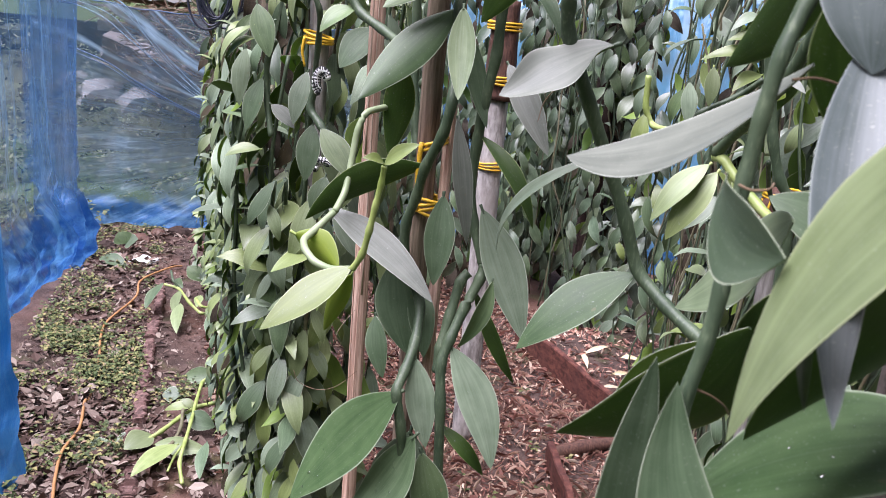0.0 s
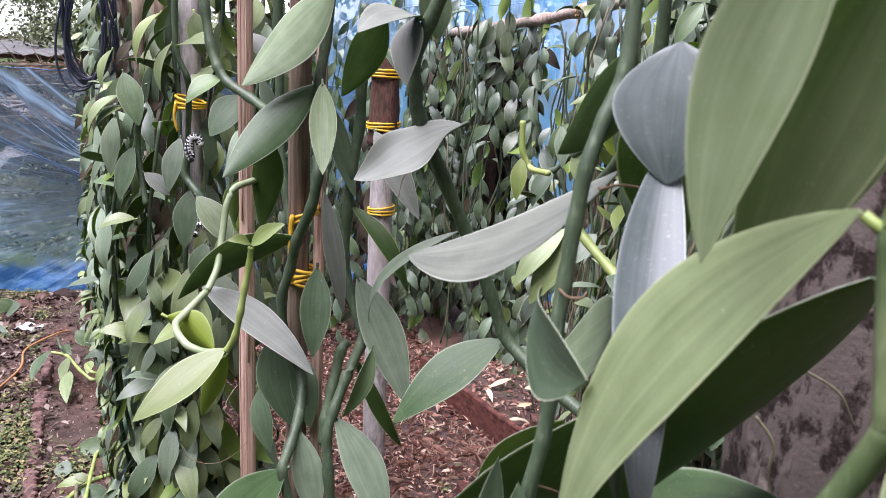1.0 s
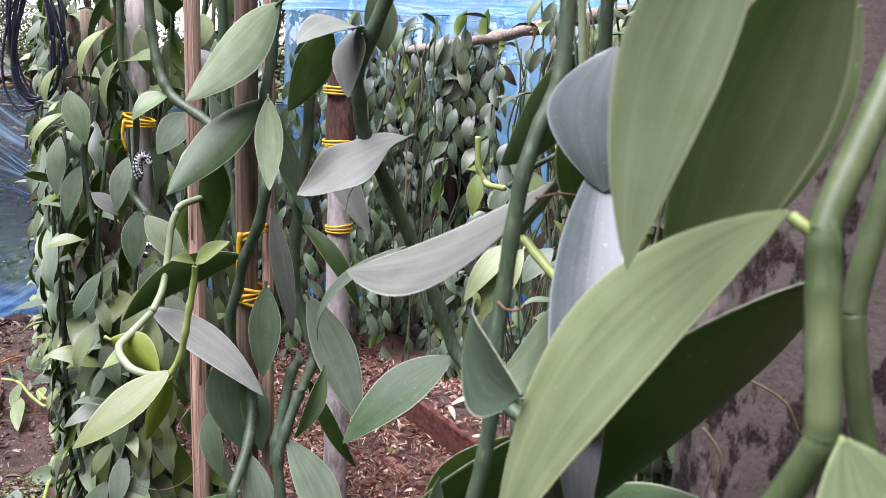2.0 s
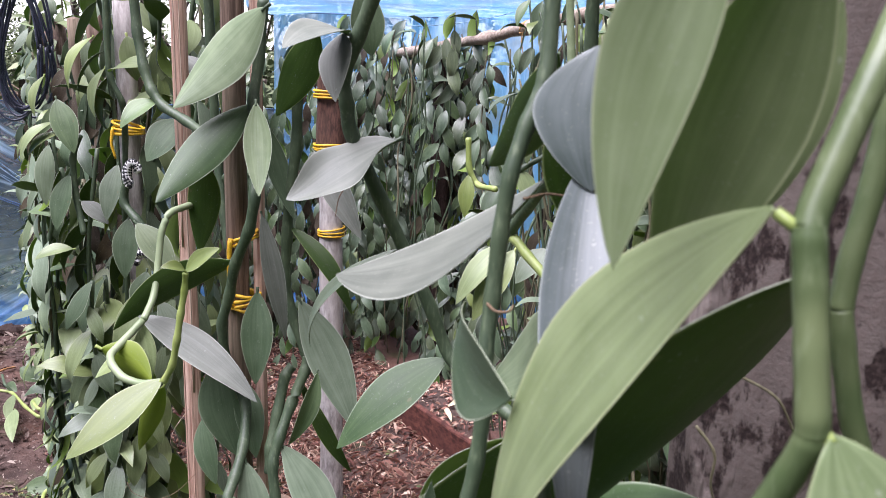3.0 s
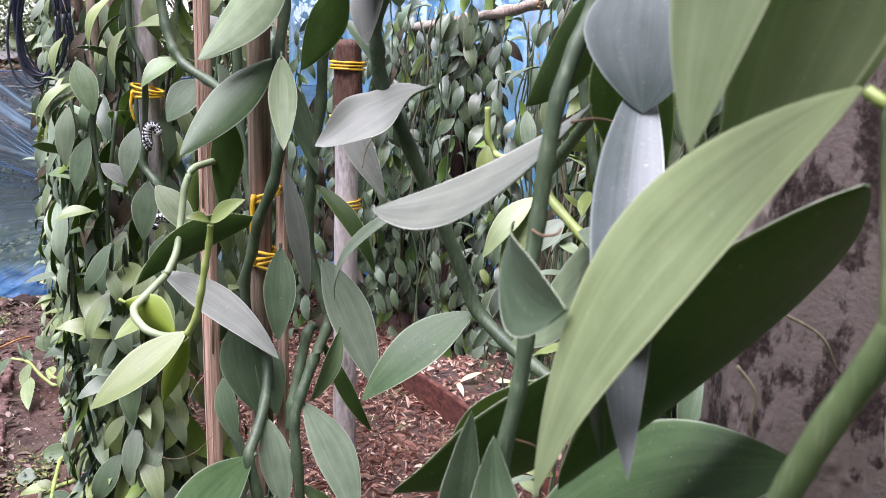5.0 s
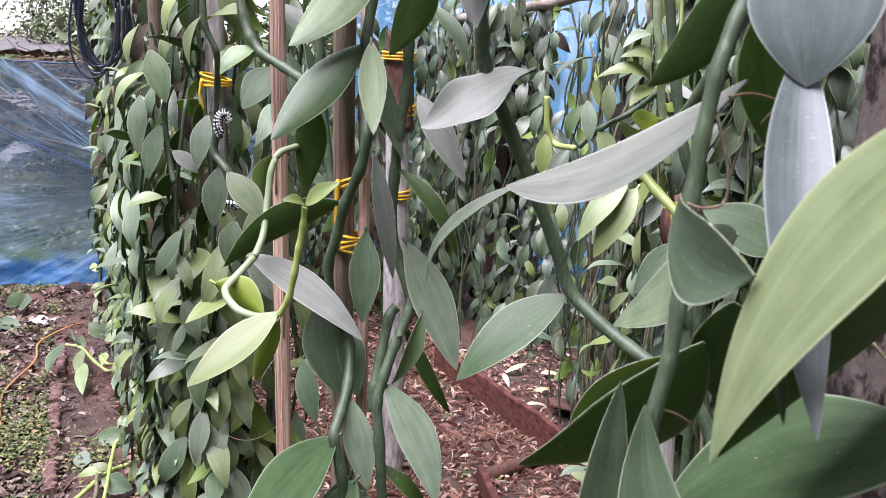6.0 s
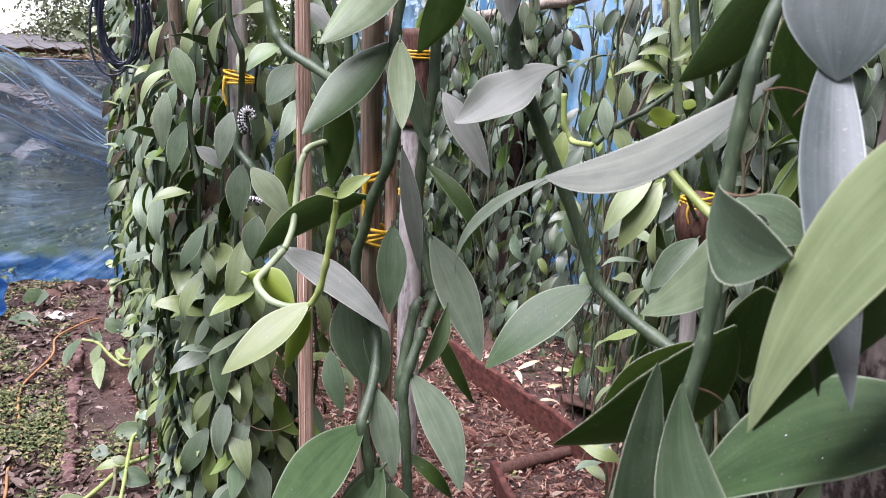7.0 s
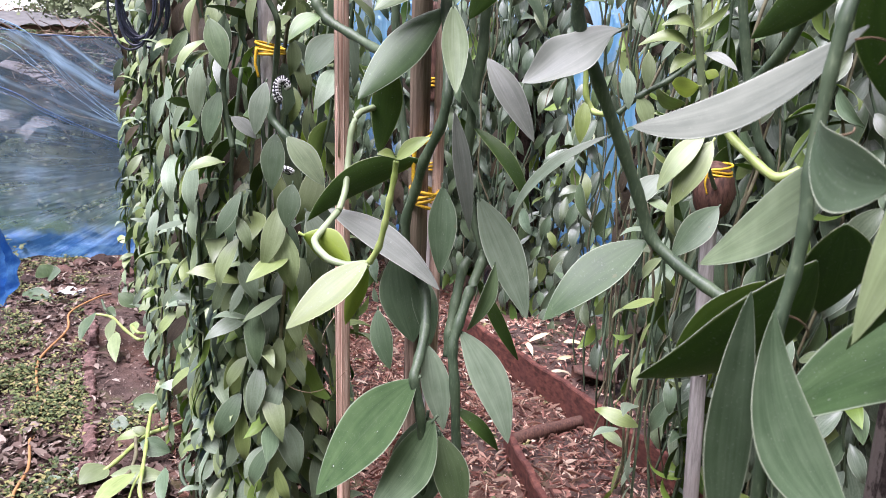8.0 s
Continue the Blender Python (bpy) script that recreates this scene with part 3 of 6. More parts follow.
net_sheet("back_net", [(-3.9, 5.35), (-3.2, 5.65), (-2.5, 5.95), (-1.6, 6.25), (-0.9, 6.45)], GROUND_Z + 0.03, lambda t: 1.52 - 0.1 * t + 0.3 * max(0, 0.2 - t), NET_THIN, "translucent blue netting slung behind the vine row", 0.16, 5, 0.2, 7, 140, 50, "net", (-2.2, 0.62))
net_sheet("rear_net", [(-1.3, 6.6), (0.0, 6.35), (1.4, 6.0), (3.4, 5.3)], GROUND_Z, 2.75, NET_SKY, "sky-blue netting wall behind the far vines", 0.1, 12, 0.05, 11, 140, 50)


def blocking_wall(name, a, b, high=2.6):
    """An unseen dark wall, added to keep low sky light out of the plot."""
    a, b = Vector((*a, 0)), Vector((*b, 0))
    nrm = Vector((-(b - a).y, (b - a).x, 0)).normalized() * 0.03
    verts = [p + o + Vector((0, 0, z)) for z in (GROUND_Z - 0.05, high) for p, o in ((a, -nrm), (b, -nrm), (b, nrm), (a, nrm))]
    faces = [(3, 2, 1, 0), (4, 5, 6, 7)] + [(k, (k + 1) % 4, 4 + (k + 1) % 4, 4 + k) for k in range(4)]
    tagged(new(name, mesh_from(name, verts, faces, BLOCKER, smooth=False)), "unseen dark wall added to block low sky light", "wall", "", "structure")


blocking_wall("wall_south", (-3.3, -2.2), (3.3, -2.2))
blocking_wall("wall_east", (3.3, -2.1), (3.3, 5.2))
blocking_wall("wall_west", (-3.3, -2.1), (-3.3, 1.9))


def roof_net():
    """Blue netting stretched overhead at the back of the plot, sagging between its cords."""
    n, w = 40, 44
    verts, faces, uvs = [], [], []
    for j in range(n + 1):
        for i in range(w + 1):
            x, y = -1.3 + 4.5 * i / w, 6.5 - 1.6 * j / n
            z = 2.13 + 0.06 * (6.5 - y) - 0.05 * abs(math.sin(y * 2.4)) + 0.03 * noise.noise(Vector((x * 2, y * 2, 4)))
            verts.append((x, y, z))
            uvs.append((x, y))
    for j in range(n):
        for i in range(w):
            a = j * (w + 1) + i
            faces.append((a, a + 1, a + w + 2, a + w + 1))
    owner = thing("roof_net", (-1.3, 6.5, 2.13), "sky-blue netting stretched overhead behind the far vines", "net")
    sheet = part("sheet", mesh_from("sheet", verts, faces, NET_ROOF, uvs), owner)
    sheet.visible_shadow = False
    for y in (6.4, 5.7, 4.95):
        part("cord", tube_mesh("cord", [(-1.3, y, 2.12 + 0.06 * (6.5 - y)), (1.0, y, 2.1 + 0.06 * (6.5 - y)), (3.2, y, 2.12 + 0.06 * (6.5 - y))], 0.005, NET_DEEP, 6, 6), owner, "deep blue cord under the sheet")


roof_net()


# ---- rows of vines ----
def vine_library():
    out = []
    rnd = random.Random(11)
    for k in range(18):
        mats = MATURE if k < 6 else (WAXY if k < 12 else (FRESH if k < 16 else YOUNG))
        out.append(leaf_mesh(1.0, rnd.uniform(0.34, 0.45), rnd.uniform(0.02, 0.14), rnd.uniform(-0.07, 0.07), rnd.uniform(0.03, 0.35), rnd.uniform(-25, 25), rnd.uniform(0, 0.2), rnd.uniform(0, 0.08), rnd.uniform(1.4, 2.0), 8, 2, 0.012, mats))
    for k in range(8):
        out.append(leaf_mesh(1.0, rnd.uniform(0.36, 0.48), rnd.uniform(0.02, 0.14), rnd.uniform(-0.07, 0.07), rnd.uniform(0.03, 0.4), rnd.uniform(-35, 35), rnd.uniform(0, 0.25), rnd.uniform(0, 0.1), rnd.uniform(1.5, 2.1), 8, 2, 0.012, SHADED if k < 5 else MATURE))
    return out


LIBRARY = vine_library()


def hanging_vine(rnd, top, foot, out, leaf_len, step=0.065, wander=0.05, radius=0.0042, label="", group="", young=0.08, lively=0.22, tones=(5, 16), upturn=(0.15, 1.1)):
    """A vine hanging or climbing from top to foot with alternate leaves that hang over one another and turn to out."""
    vine = thing("vanilla_vine", foot, label, "vine", group)
    top, foot, out = Vector(top), Vector(foot), Vector(out).normalized()
    side = Vector((-out.y, out.x, 0))
    length = (top - foot).length
    n = max(3, int(length / step))
    pts, a, b = [], rnd.uniform(0, 9), rnd.uniform(0, 9)
    for i in range(n + 1):
        t = i / n
        p = top.lerp(foot, t)
        p += side * (wander * math.sin(a + t * 7) + rnd.uniform(-1, 1) * step * 0.16) + out * (wander * 0.8 * math.sin(b + t * 6) + rnd.uniform(-1, 1) * step * 0.14)
        pts.append(p)
    part("stem", tube_mesh("stem", pts[::2] + ([pts[-1]] if len(pts) % 2 == 0 else []), radius, STEM if rnd.random() < 0.8 else STEM_DRY, 4, 6), vine)
    for i, p in enumerate(pts[:-1]):
        sgn = 1 if i % 2 else -1
        if rnd.random() < lively:
            d = out * rnd.uniform(0.2, 1.0) + side * sgn * rnd.uniform(0.3, 1.0) + Vector((0, 0, rnd.uniform(-0.5, 0.4)))
            nrm = out * rnd.uniform(0.1, 0.6) + Vector((0, 0, 1.0)) + side * rnd.uniform(-0.5, 0.5)
        else:
            d = out * rnd.uniform(0.05, 0.5) + side * sgn * rnd.uniform(0.05, 0.8) + Vector((0, 0, -rnd.uniform(0.8, 1.5)))
            nrm = out + Vector((0, 0, rnd.uniform(*upturn))) + side * rnd.uniform(-0.5, 0.5)
        d.normalize()
        size = leaf_len * rnd.uniform(0.68, 1.2)
        k = rnd.randrange(16, 18) if rnd.random() < young else rnd.randrange(*tones)
        if (i * 5 + n) % 11 == 0:
            nrm, k = -nrm, 12 + i % 4  # a leaf turned over, showing its greener underside
        part("leaf", LIBRARY[k], vine, "", leaf_frame(p, p + d * size, nrm) @ Matrix.Scale(size, 4))
    return vine


def row_one():
    """The vine row that recedes on the left of the walk: clusters of vines round posts."""
    rnd = random.Random(5)
    a, b = Vector((-0.66, 1.8, 0)), Vector((-2.28, 4.8, 0))
    along = (b - a).normalized()
    posts = 8
    text = "grey-green vanilla vine with drooping oval leaves on its post"
    for k in range(posts):
        c = a.lerp(b, k / (posts - 1))
        post = thing("vine_post", (c.x, c.y, GROUND_Z), "weathered grey timber post under climbing vanilla vines", "post", "row posts")
        part("shaft", post_mesh("shaft", (c.x, c.y, GROUND_Z), 1.95, 0.022, GREY_WOOD if k == 0 else POLE_WOOD, (0, 0), 12, 0.1, 0.9, 0.0, k), post)
        many = (28, 18, 12, 8, 7, 7, 7, 7)[k]
        for q in range(many):
            ang = 2 * math.pi * (q + rnd.random() * 0.7) / many
            out = Vector((math.cos(ang), math.sin(ang), 0))
            if out.y > 0.5 and rnd.random() < 0.6:
                out.y *= -1
            front = k == 0 and out.y < -0.45 and abs(out.x) < 0.65
            r = rnd.uniform(0.05, 0.19)
            p = c + out * r + along * rnd.uniform(-0.12, 0.12)
            front = front or (p - Vector((-1.34, 2.7, 0))).length < 0.12
            p.x = max(p.x, -0.045 - 0.4586 * p.y)
            z0 = GROUND_Z + rnd.uniform(0.0, 0.25)
            high = rnd.uniform(1.2, 1.4) if front else rnd.uniform(1.8, 2.05)
            if p.x < 0.02 - 0.416 * p.y and p.y < 3.0:
                high = min(high, rnd.uniform(1.5, 1.62))  # the outer vines end below the hanging coil
            hanging_vine(rnd, (p.x, p.y, high), (c.x + out.x * r * 0.6, c.y + out.y * r * 0.6, z0), out, (0.113, 0.112, 0.11, 0.11, 0.11, 0.11, 0.11, 0.11)[k], 0.048, 0.035, 0.0045, text, "left row vines", 0.08, 0.17, (4, 16))


row_one()


def row_two():
    """The far trellis: dark trunks, a pale rail, many hanging vines."""
    rnd = random.Random(8)
    line = [(-0.5, 5.9), (0.0, 5.0), (0.33, 3.9), (0.55, 3.0), (0.72, 2.3)]
    path = smooth_path([(x, y, 0) for x, y in line], 20)
    text = "slender vanilla vine hanging from the far trellis rail"
    for k in range(112):
        t = min(1.0, (k + rnd.random()) / 112)
        c = path[int(t * (len(path) - 1))]
        if 3.75 < c.y < 4.75 and k % 5:
            continue
        out = Vector((rnd.uniform(-1.0, 0.3), -1.0, 0)).normalized()
        p = c + Vector((rnd.uniform(-0.2, 0.26), rnd.uniform(-0.2, 0.1), 0))
        if p.y < 3.4:
            p.x = max(p.x, 0.6)
        if c.y > 4.3 and abs(p.x + 0.03 * p.y / 5.0 - 0.0) < 0.1 and p.y < 5.15:
            continue  # the dark trunk stands bare here
        hang = rnd.uniform(0.0, 0.4) if rnd.random() < 0.75 else rnd.uniform(0.5, 1.1)
        hanging_vine(rnd, (p.x, p.y, rnd.uniform(1.85, 2.1)), (p.x + rnd.uniform(-0.05, 0.05), p.y, GROUND_Z + hang), out, 0.16, 0.09, 0.07, 0.0042, text, "far row vines", 0.05, 0.12, (18, 26), (-0.1, 0.7))
    for k in range(30):
        p = Vector((rnd.uniform(0.72, 1.5), rnd.uniform(1.7, 3.2), 0))
        hanging_vine(rnd, (p.x, p.y, rnd.uniform(1.75, 2.05)), (p.x, p.y, GROUND_Z), (-0.6, -1, 0), 0.15, 0.09, 0.07, 0.0042, text, "far row vines", 0.05, 0.12, (18, 26), (-0.1, 0.7))
    for k in range(110):
        c = path[rnd.randrange(len(path))]
        if 3.8 < c.y < 4.7:
            continue
        x, y = c.x + rnd.uniform(-0.22, 0.25), c.y + rnd.uniform(-0.22, 0.15)
        bare = thing("bare_vine", (x, y, GROUND_Z), "leafless dark vine stem hanging from the trellis", "vine", "bare far vines")
        z1, z0 = rnd.uniform(1.7, 1.98), rnd.uniform(GROUND_Z, 0.1)
        pts = [(x + rnd.uniform(-0.05, 0.05), y + rnd.uniform(-0.04, 0.04), z1 + (z0 - z1) * q / 7) for q in range(8)]
        part("stem", tube_mesh("stem", pts, rnd.uniform(0.003, 0.006), STEM_DRY if k % 2 else STEM, 5, 6), bare)
    for k in range(16):
        p = Vector((rnd.uniform(-0.75, 0.15), rnd.uniform(5.1, 6.0), 0))
        hanging_vine(rnd, (p.x, p.y, rnd.uniform(0.7, 1.9)), (p.x, p.y, GROUND_Z), (-0.3, -1, 0), 0.155, 0.09, 0.07, 0.0042, text, "far row vines", 0.05, 0.12, (18, 26), (-0.1, 0.7))
    for k in range(13):
        ang = 2 * math.pi * k / 13
        out = Vector((math.cos(ang), math.sin(ang) - 0.4, 0)).normalized()
        if out.y < -0.35:
            continue
        r = rnd.uniform(0.08, 0.22)
        hanging_vine(rnd, (0.49 + out.x * r, 2.3 + out.y * r, rnd.uniform(1.7, 1.95)), (0.49 + out.x * r, 2.3 + out.y * r, GROUND_Z + rnd.uniform(0.0, 0.1)), out, 0.12, 0.06, 0.05, 0.0045, "vanilla vine draped thickly round a husk-topped post", "far row vines", 0.12, 0.35)
    for k, (x, y) in enumerate(((-0.03, 5.0),)):
        trunk = thing("trellis_post", (x, y, GROUND_Z), "dark fibrous trunk holding up the vine trellis", "post", "trellis posts")
        part("shaft", post_mesh("shaft", (x, y, GROUND_Z), 1.9, 0.075, FIBRE, (0.02, 0), 18, 0.22, 0.85, 0.0, 20 + k, 40), trunk)
    for k in range(7):
        ang = -math.pi / 2 + (k - 3) * 0.42
        out = Vector((math.cos(ang), math.sin(ang), 0))
        p = Vector((-0.03, 5.0, 0)) + out * 0.085
        low_end = (1.3, 0.9, 1.45, 0.0, 1.35, 0.7, 0.0)[k]
        hanging_vine(rnd, (p.x, p.y, rnd.uniform(1.88, 1.95)), (p.x, p.y, low_end), out, 0.15, 0.11, 0.03, 0.0042, text, "far row vines", 0.05, 0.12, (18, 26), (-0.1, 0.7))
    for k in range(14):
        p = Vector((0.0 + 0.5 * (k + rnd.random()) / 14, rnd.uniform(4.35, 5.0), 0))
        hanging_vine(rnd, (p.x, p.y, rnd.uniform(0.35, 0.95)), (p.x, p.y, GROUND_Z), (-0.2, -1, 0), 0.145, 0.085, 0.05, 0.0042, "low vanilla vine trailing behind the red edging board", "far row vines", 0.08, 0.25, (18, 26), (-0.1, 0.7))
    for k in range(3):
        p = Vector((-0.1 + 0.07 * k, 4.88, 0))
        hanging_vine(rnd, (p.x, p.y, (0.85, 0.6, 0.95)[k]), (p.x, p.y, GROUND_Z), (0, -1, 0), 0.145, 0.09, 0.03, 0.0042, text, "far row vines", 0.05, 0.12, (18, 26), (-0.1, 0.7))
    rail = thing("trellis_rail", (0.0, 5.0, 1.9), "pale crooked branch laid along the trellis as a rail", "rail")
    part("branch", tube_mesh("branch", [(-0.5, 6.0, 1.84), (-0.22, 5.4, 1.86), (0.0, 5.0, 1.9), (0.2, 4.6, 1.93), (0.37, 4.2, 1.97), (0.55, 3.6, 2.0), (0.8, 2.9, 2.02)], 0.025, BRANCH_WOOD, 9, 10, 1.0, 0.35, 0.35), rail)


row_two()

rail_twine = thing("twine", (0.352, 4.2, 1.965), "frayed tan twine knotted on the trellis rail", "twine")
part("strand", tube_mesh("strand", [(0.345, 4.220, 1.990), (0.352, 4.200, 1.965), (0.345, 4.180, 1.904), (0.365, 4.180, 1.822), (0.418, 4.180, 1.716)], 0.0035, TWINE, 5, 6, 0.6, 0.5, 0.3), rail_twine)
part("knot", tube_mesh("knot", [(0.33, 4.17, 1.955), (0.345, 4.165, 1.985), (0.37, 4.2, 2.0), (0.375, 4.23, 1.97), (0.36, 4.21, 1.94), (0.335, 4.18, 1.945)], 0.005, TWINE, 4, 6), rail_twine)


def tangle(name, label, seed, strands, spot, leaf_len, gap, top, foot, tilt=0.6):
    """A dense mass of leafy strands, too many to tell apart. spot: a function that gives a random place and the way out of the mass."""
    rnd = random.Random(seed)
    shapes = []
    for k in range(4):
        me = leaf_mesh(1.0, rnd.uniform(0.32, 0.42), rnd.uniform(0.02, 0.12), 0.0, rnd.uniform(0.05, 0.35), rnd.uniform(-25, 25), 0.1, 0.03, 1.6, 6, 1, 0.008, (FAR_TOP, LEAF_UNDER))
        shapes.append(([v.co.copy() for v in me.vertices], [tuple(q.vertices) for q in me.polygons], [q.material_index for q in me.polygons], leaf_uvs(6, 1)))
        bpy.data.meshes.remove(me)
    verts, faces, slots, uvs = [], [], [], []
    for _ in range(strands):
        (x, y), out = spot(rnd)
        out = Vector((*out, 0)).normalized()
        side = Vector((-out.y, out.x, 0))
        z, end = rnd.uniform(*top), rnd.uniform(*foot)
        line, sway = [], rnd.uniform(0, 6)
        while z > end:
            line.append(Vector((x + 0.04 * math.sin(sway + z * 5), y + 0.03 * math.cos(sway + z * 4), z)))
            z -= gap * rnd.uniform(0.7, 1.3)
        if len(line) < 2:
            continue
        b = len(verts)
        for p in line:
            for k in range(4):
                verts.append(p + 0.0042 * (side * math.cos(k * math.pi / 2) + out * math.sin(k * math.pi / 2)))
                uvs.append((0.5, 0.35))
        for i in range(len(line) - 1):
            for k in range(4):
                q = (k + 1) % 4
                faces.append((b + i * 4 + k, b + i * 4 + q, b + i * 4 + 4 + q, b + i * 4 + 4 + k))
                slots.append(2)
        # these strands are dry leaves and also darken the depth of the mass
        gap_dark = rnd.random() < 0.45
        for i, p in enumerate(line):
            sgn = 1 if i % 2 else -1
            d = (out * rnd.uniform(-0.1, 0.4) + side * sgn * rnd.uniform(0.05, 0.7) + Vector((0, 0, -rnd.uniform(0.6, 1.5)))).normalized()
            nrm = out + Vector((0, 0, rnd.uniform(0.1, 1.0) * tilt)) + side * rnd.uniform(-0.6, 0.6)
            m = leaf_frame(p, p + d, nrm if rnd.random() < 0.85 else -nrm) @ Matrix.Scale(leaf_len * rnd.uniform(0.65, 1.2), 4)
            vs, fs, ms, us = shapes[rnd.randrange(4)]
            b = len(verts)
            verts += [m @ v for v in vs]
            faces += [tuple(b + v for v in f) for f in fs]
            slots += [3] * len(ms) if gap_dark else ms
            uvs += us
    me = mesh_from(name, verts, faces, [FAR_TOP, LEAF_UNDER, STEM, WITHERED_GAP], uvs, slots)
    me.set_sharp_from_angle(angle=radians(50))
    return tagged(new(name, me), label, "vines", "", "stuff")


def leaf_uvs(nu, nv):
    return [(i / nu, 0.5 + 0.5 * j / nv) for _ in (0, 1) for i in range(nu + 1) for j in range(-nv, nv + 1)]


def behind_far_row(rnd):
    """Behind the trellis line, thinner where the netting shows between two trunks."""
    while True:
        t = rnd.random()
        y = 5.9 - 3.5 * t
        if 3.7 < y < 4.8:
            continue
        x = -0.5 + 1.25 * t + rnd.uniform(0.05, 0.45)
        return (x, y + rnd.uniform(-0.1, 0.2)), (-0.4, -1)


def behind_posts(rnd):
    """The low thicket at the far end between the two rows."""
    return (rnd.uniform(-1.5, -0.25), rnd.uniform(4.9, 5.9)), (rnd.uniform(-0.4, 0.4), -1)


def inside_left_row(rnd):
    t = rnd.random()
    return (-0.7 - 1.5 * t + rnd.uniform(-0.06, 0.08), 1.86 + 2.8 * t + rnd.uniform(-0.05, 0.12)), (rnd.uniform(-0.6, 0.8), -1)


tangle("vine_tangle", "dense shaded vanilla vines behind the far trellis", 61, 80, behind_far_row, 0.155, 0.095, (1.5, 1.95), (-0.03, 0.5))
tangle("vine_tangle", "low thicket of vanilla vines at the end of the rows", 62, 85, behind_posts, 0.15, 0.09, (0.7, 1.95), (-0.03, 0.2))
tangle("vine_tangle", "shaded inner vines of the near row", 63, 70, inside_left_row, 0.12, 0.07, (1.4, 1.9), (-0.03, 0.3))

# ---- posts and stakes ----
def build_posts():
    stake = thing("wooden_stake", (-0.42, 1.38, GROUND_Z), "thin split reddish wooden stake set upright", "stake")
    part("shaft", post_mesh("shaft", (-0.42, 1.38, GROUND_Z), 2.15, 0.0135, STAKE_WOOD, (0.0, 0.0), 10, 0.16, 0.95, 0.5, 4, 60), stake)
    for k, (dx, low, high, bend) in enumerate(((-0.008, 0.95, 1.62, 0.002), (0.006, 1.25, 1.95, 0.003), (0.001, 0.6, 1.35, 0.002), (-0.003, 1.5, 2.05, 0.002))):
        pts = [(-0.42 + dx, 1.363, low), (-0.42 + dx * 1.1, 1.3625 - bend, (low + high) / 2), (-0.42 + dx * 0.8, 1.364, high)]
        part("splinter", tube_mesh("splinter", pts, 0.0018, STAKE_PALE if k % 2 else STAKE_WOOD, 5, 5, 0.4, 0, 0.5, k), stake)
    part("loose_fibre", tube_mesh("loose_fibre", [(-0.424, 1.363, 1.22), (-0.445, 1.35, 1.19), (-0.452, 1.345, 1.165), (-0.44, 1.35, 1.15)], 0.0006, STAKE_PALE, 6, 4, 0.4), stake, "pale torn wood fibre")
    pole = thing("tied_pole", (-0.25, 1.02, GROUND_Z), "pair of dark weathered poles bound with yellow string", "pole")
    part("shaft", post_mesh("shaft", (-0.262, 1.03, GROUND_Z), 2.2, 0.013, POLE_WOOD, (0.012, 0), 10, 0.15, 0.95, 0.4, 6, 60), pole)
    part("shaft", post_mesh("shaft", (-0.236, 1.035, GROUND_Z), 2.2, 0.008, STAKE_WOOD, (0.012, 0), 9, 0.15, 0.95, 0.3, 7, 60), pole)
    tie_band((-0.243, 1.02, 1.515), 0.019, 4, 0.006, 0.0, 1)
    tie_band((-0.243, 1.02, 1.592), 0.017, 2, 0.006, 0.085, 2)
    grey = thing("grey_post", (-0.44, 3.3, GROUND_Z), "pale grey wooden post topped with a brown husk", "post")
    part("shaft", post_mesh("shaft", (-0.44, 3.3, GROUND_Z), 1.45, 0.045, GREY_WOOD, (0.0, 0.0), 12, 0.12, 0.95, 0.5, 9, 40), grey)
    part("husk", post_mesh("husk", (-0.44, 3.3, 1.40), 0.36, 0.062, HUSK, (0.0, 0.0), 14, 0.2, 0.8, 0.0, 10, 20), grey, "dark brown coconut husk")
    for z, r in ((1.68, 0.064), (1.48, 0.066), (1.15, 0.052)):
        tie_band((-0.44, 3.3, z), r, 3, 0.012, 0.0, int(z * 10))
    tie_band((-0.64, 1.74, 1.66), 0.03, 3, 0.008, 0.06, 30)
    trunk = thing("climbed_tree", (0.24, 0.52, GROUND_Z), "pale flaking trunk with a vanilla vine climbing it", "trunk")
    part("trunk", post_mesh("trunk", (0.24, 0.52, GROUND_Z), 2.4, 0.09, BARK, (0.0, 0.0), 64, 0.035, 0.9, 0.0, 12, 160), trunk)
    for line in ([(0.14, 0.44, 1.652), (0.158, 0.435, 1.645), (0.179, 0.432, 1.634), (0.191, 0.432, 1.614)],
                 [(0.142, 0.445, 1.611), (0.152, 0.44, 1.597), (0.152, 0.44, 1.576), (0.162, 0.438, 1.55)],
                 [(0.224, 0.45, 1.684), (0.236, 0.45, 1.655), (0.243, 0.45, 1.635)],
                 [(0.174, 0.432, 1.684), (0.161, 0.433, 1.668), (0.15, 0.436, 1.663)]):
        part("clinging_root", tube_mesh("clinging_root", line, 0.001, STEM_DRY, 7, 6, 0.6, 0, 0.3), trunk, "thin brown root clinging to the bark")
    stump = thing("husk_post", (0.50, 2.3, GROUND_Z), "whitish post with a brown husk tied on by yellow string", "post")
    part("shaft", post_mesh("shaft", (0.50, 2.3, GROUND_Z), 1.3, 0.023, PALE_POST, (-0.06, 0.0), 12, 0.06, 0.95, 0.4, 14, 30), stump)
    bm = bmesh.new()
    bmesh.ops.create_uvsphere(bm, u_segments=26, v_segments=20, radius=1.0)
    for v in bm.verts:
        rib = 1 + 0.05 * math.cos(5 * math.atan2(v.co.y, v.co.x)) + 0.1 * noise.noise(v.co * 3.5)
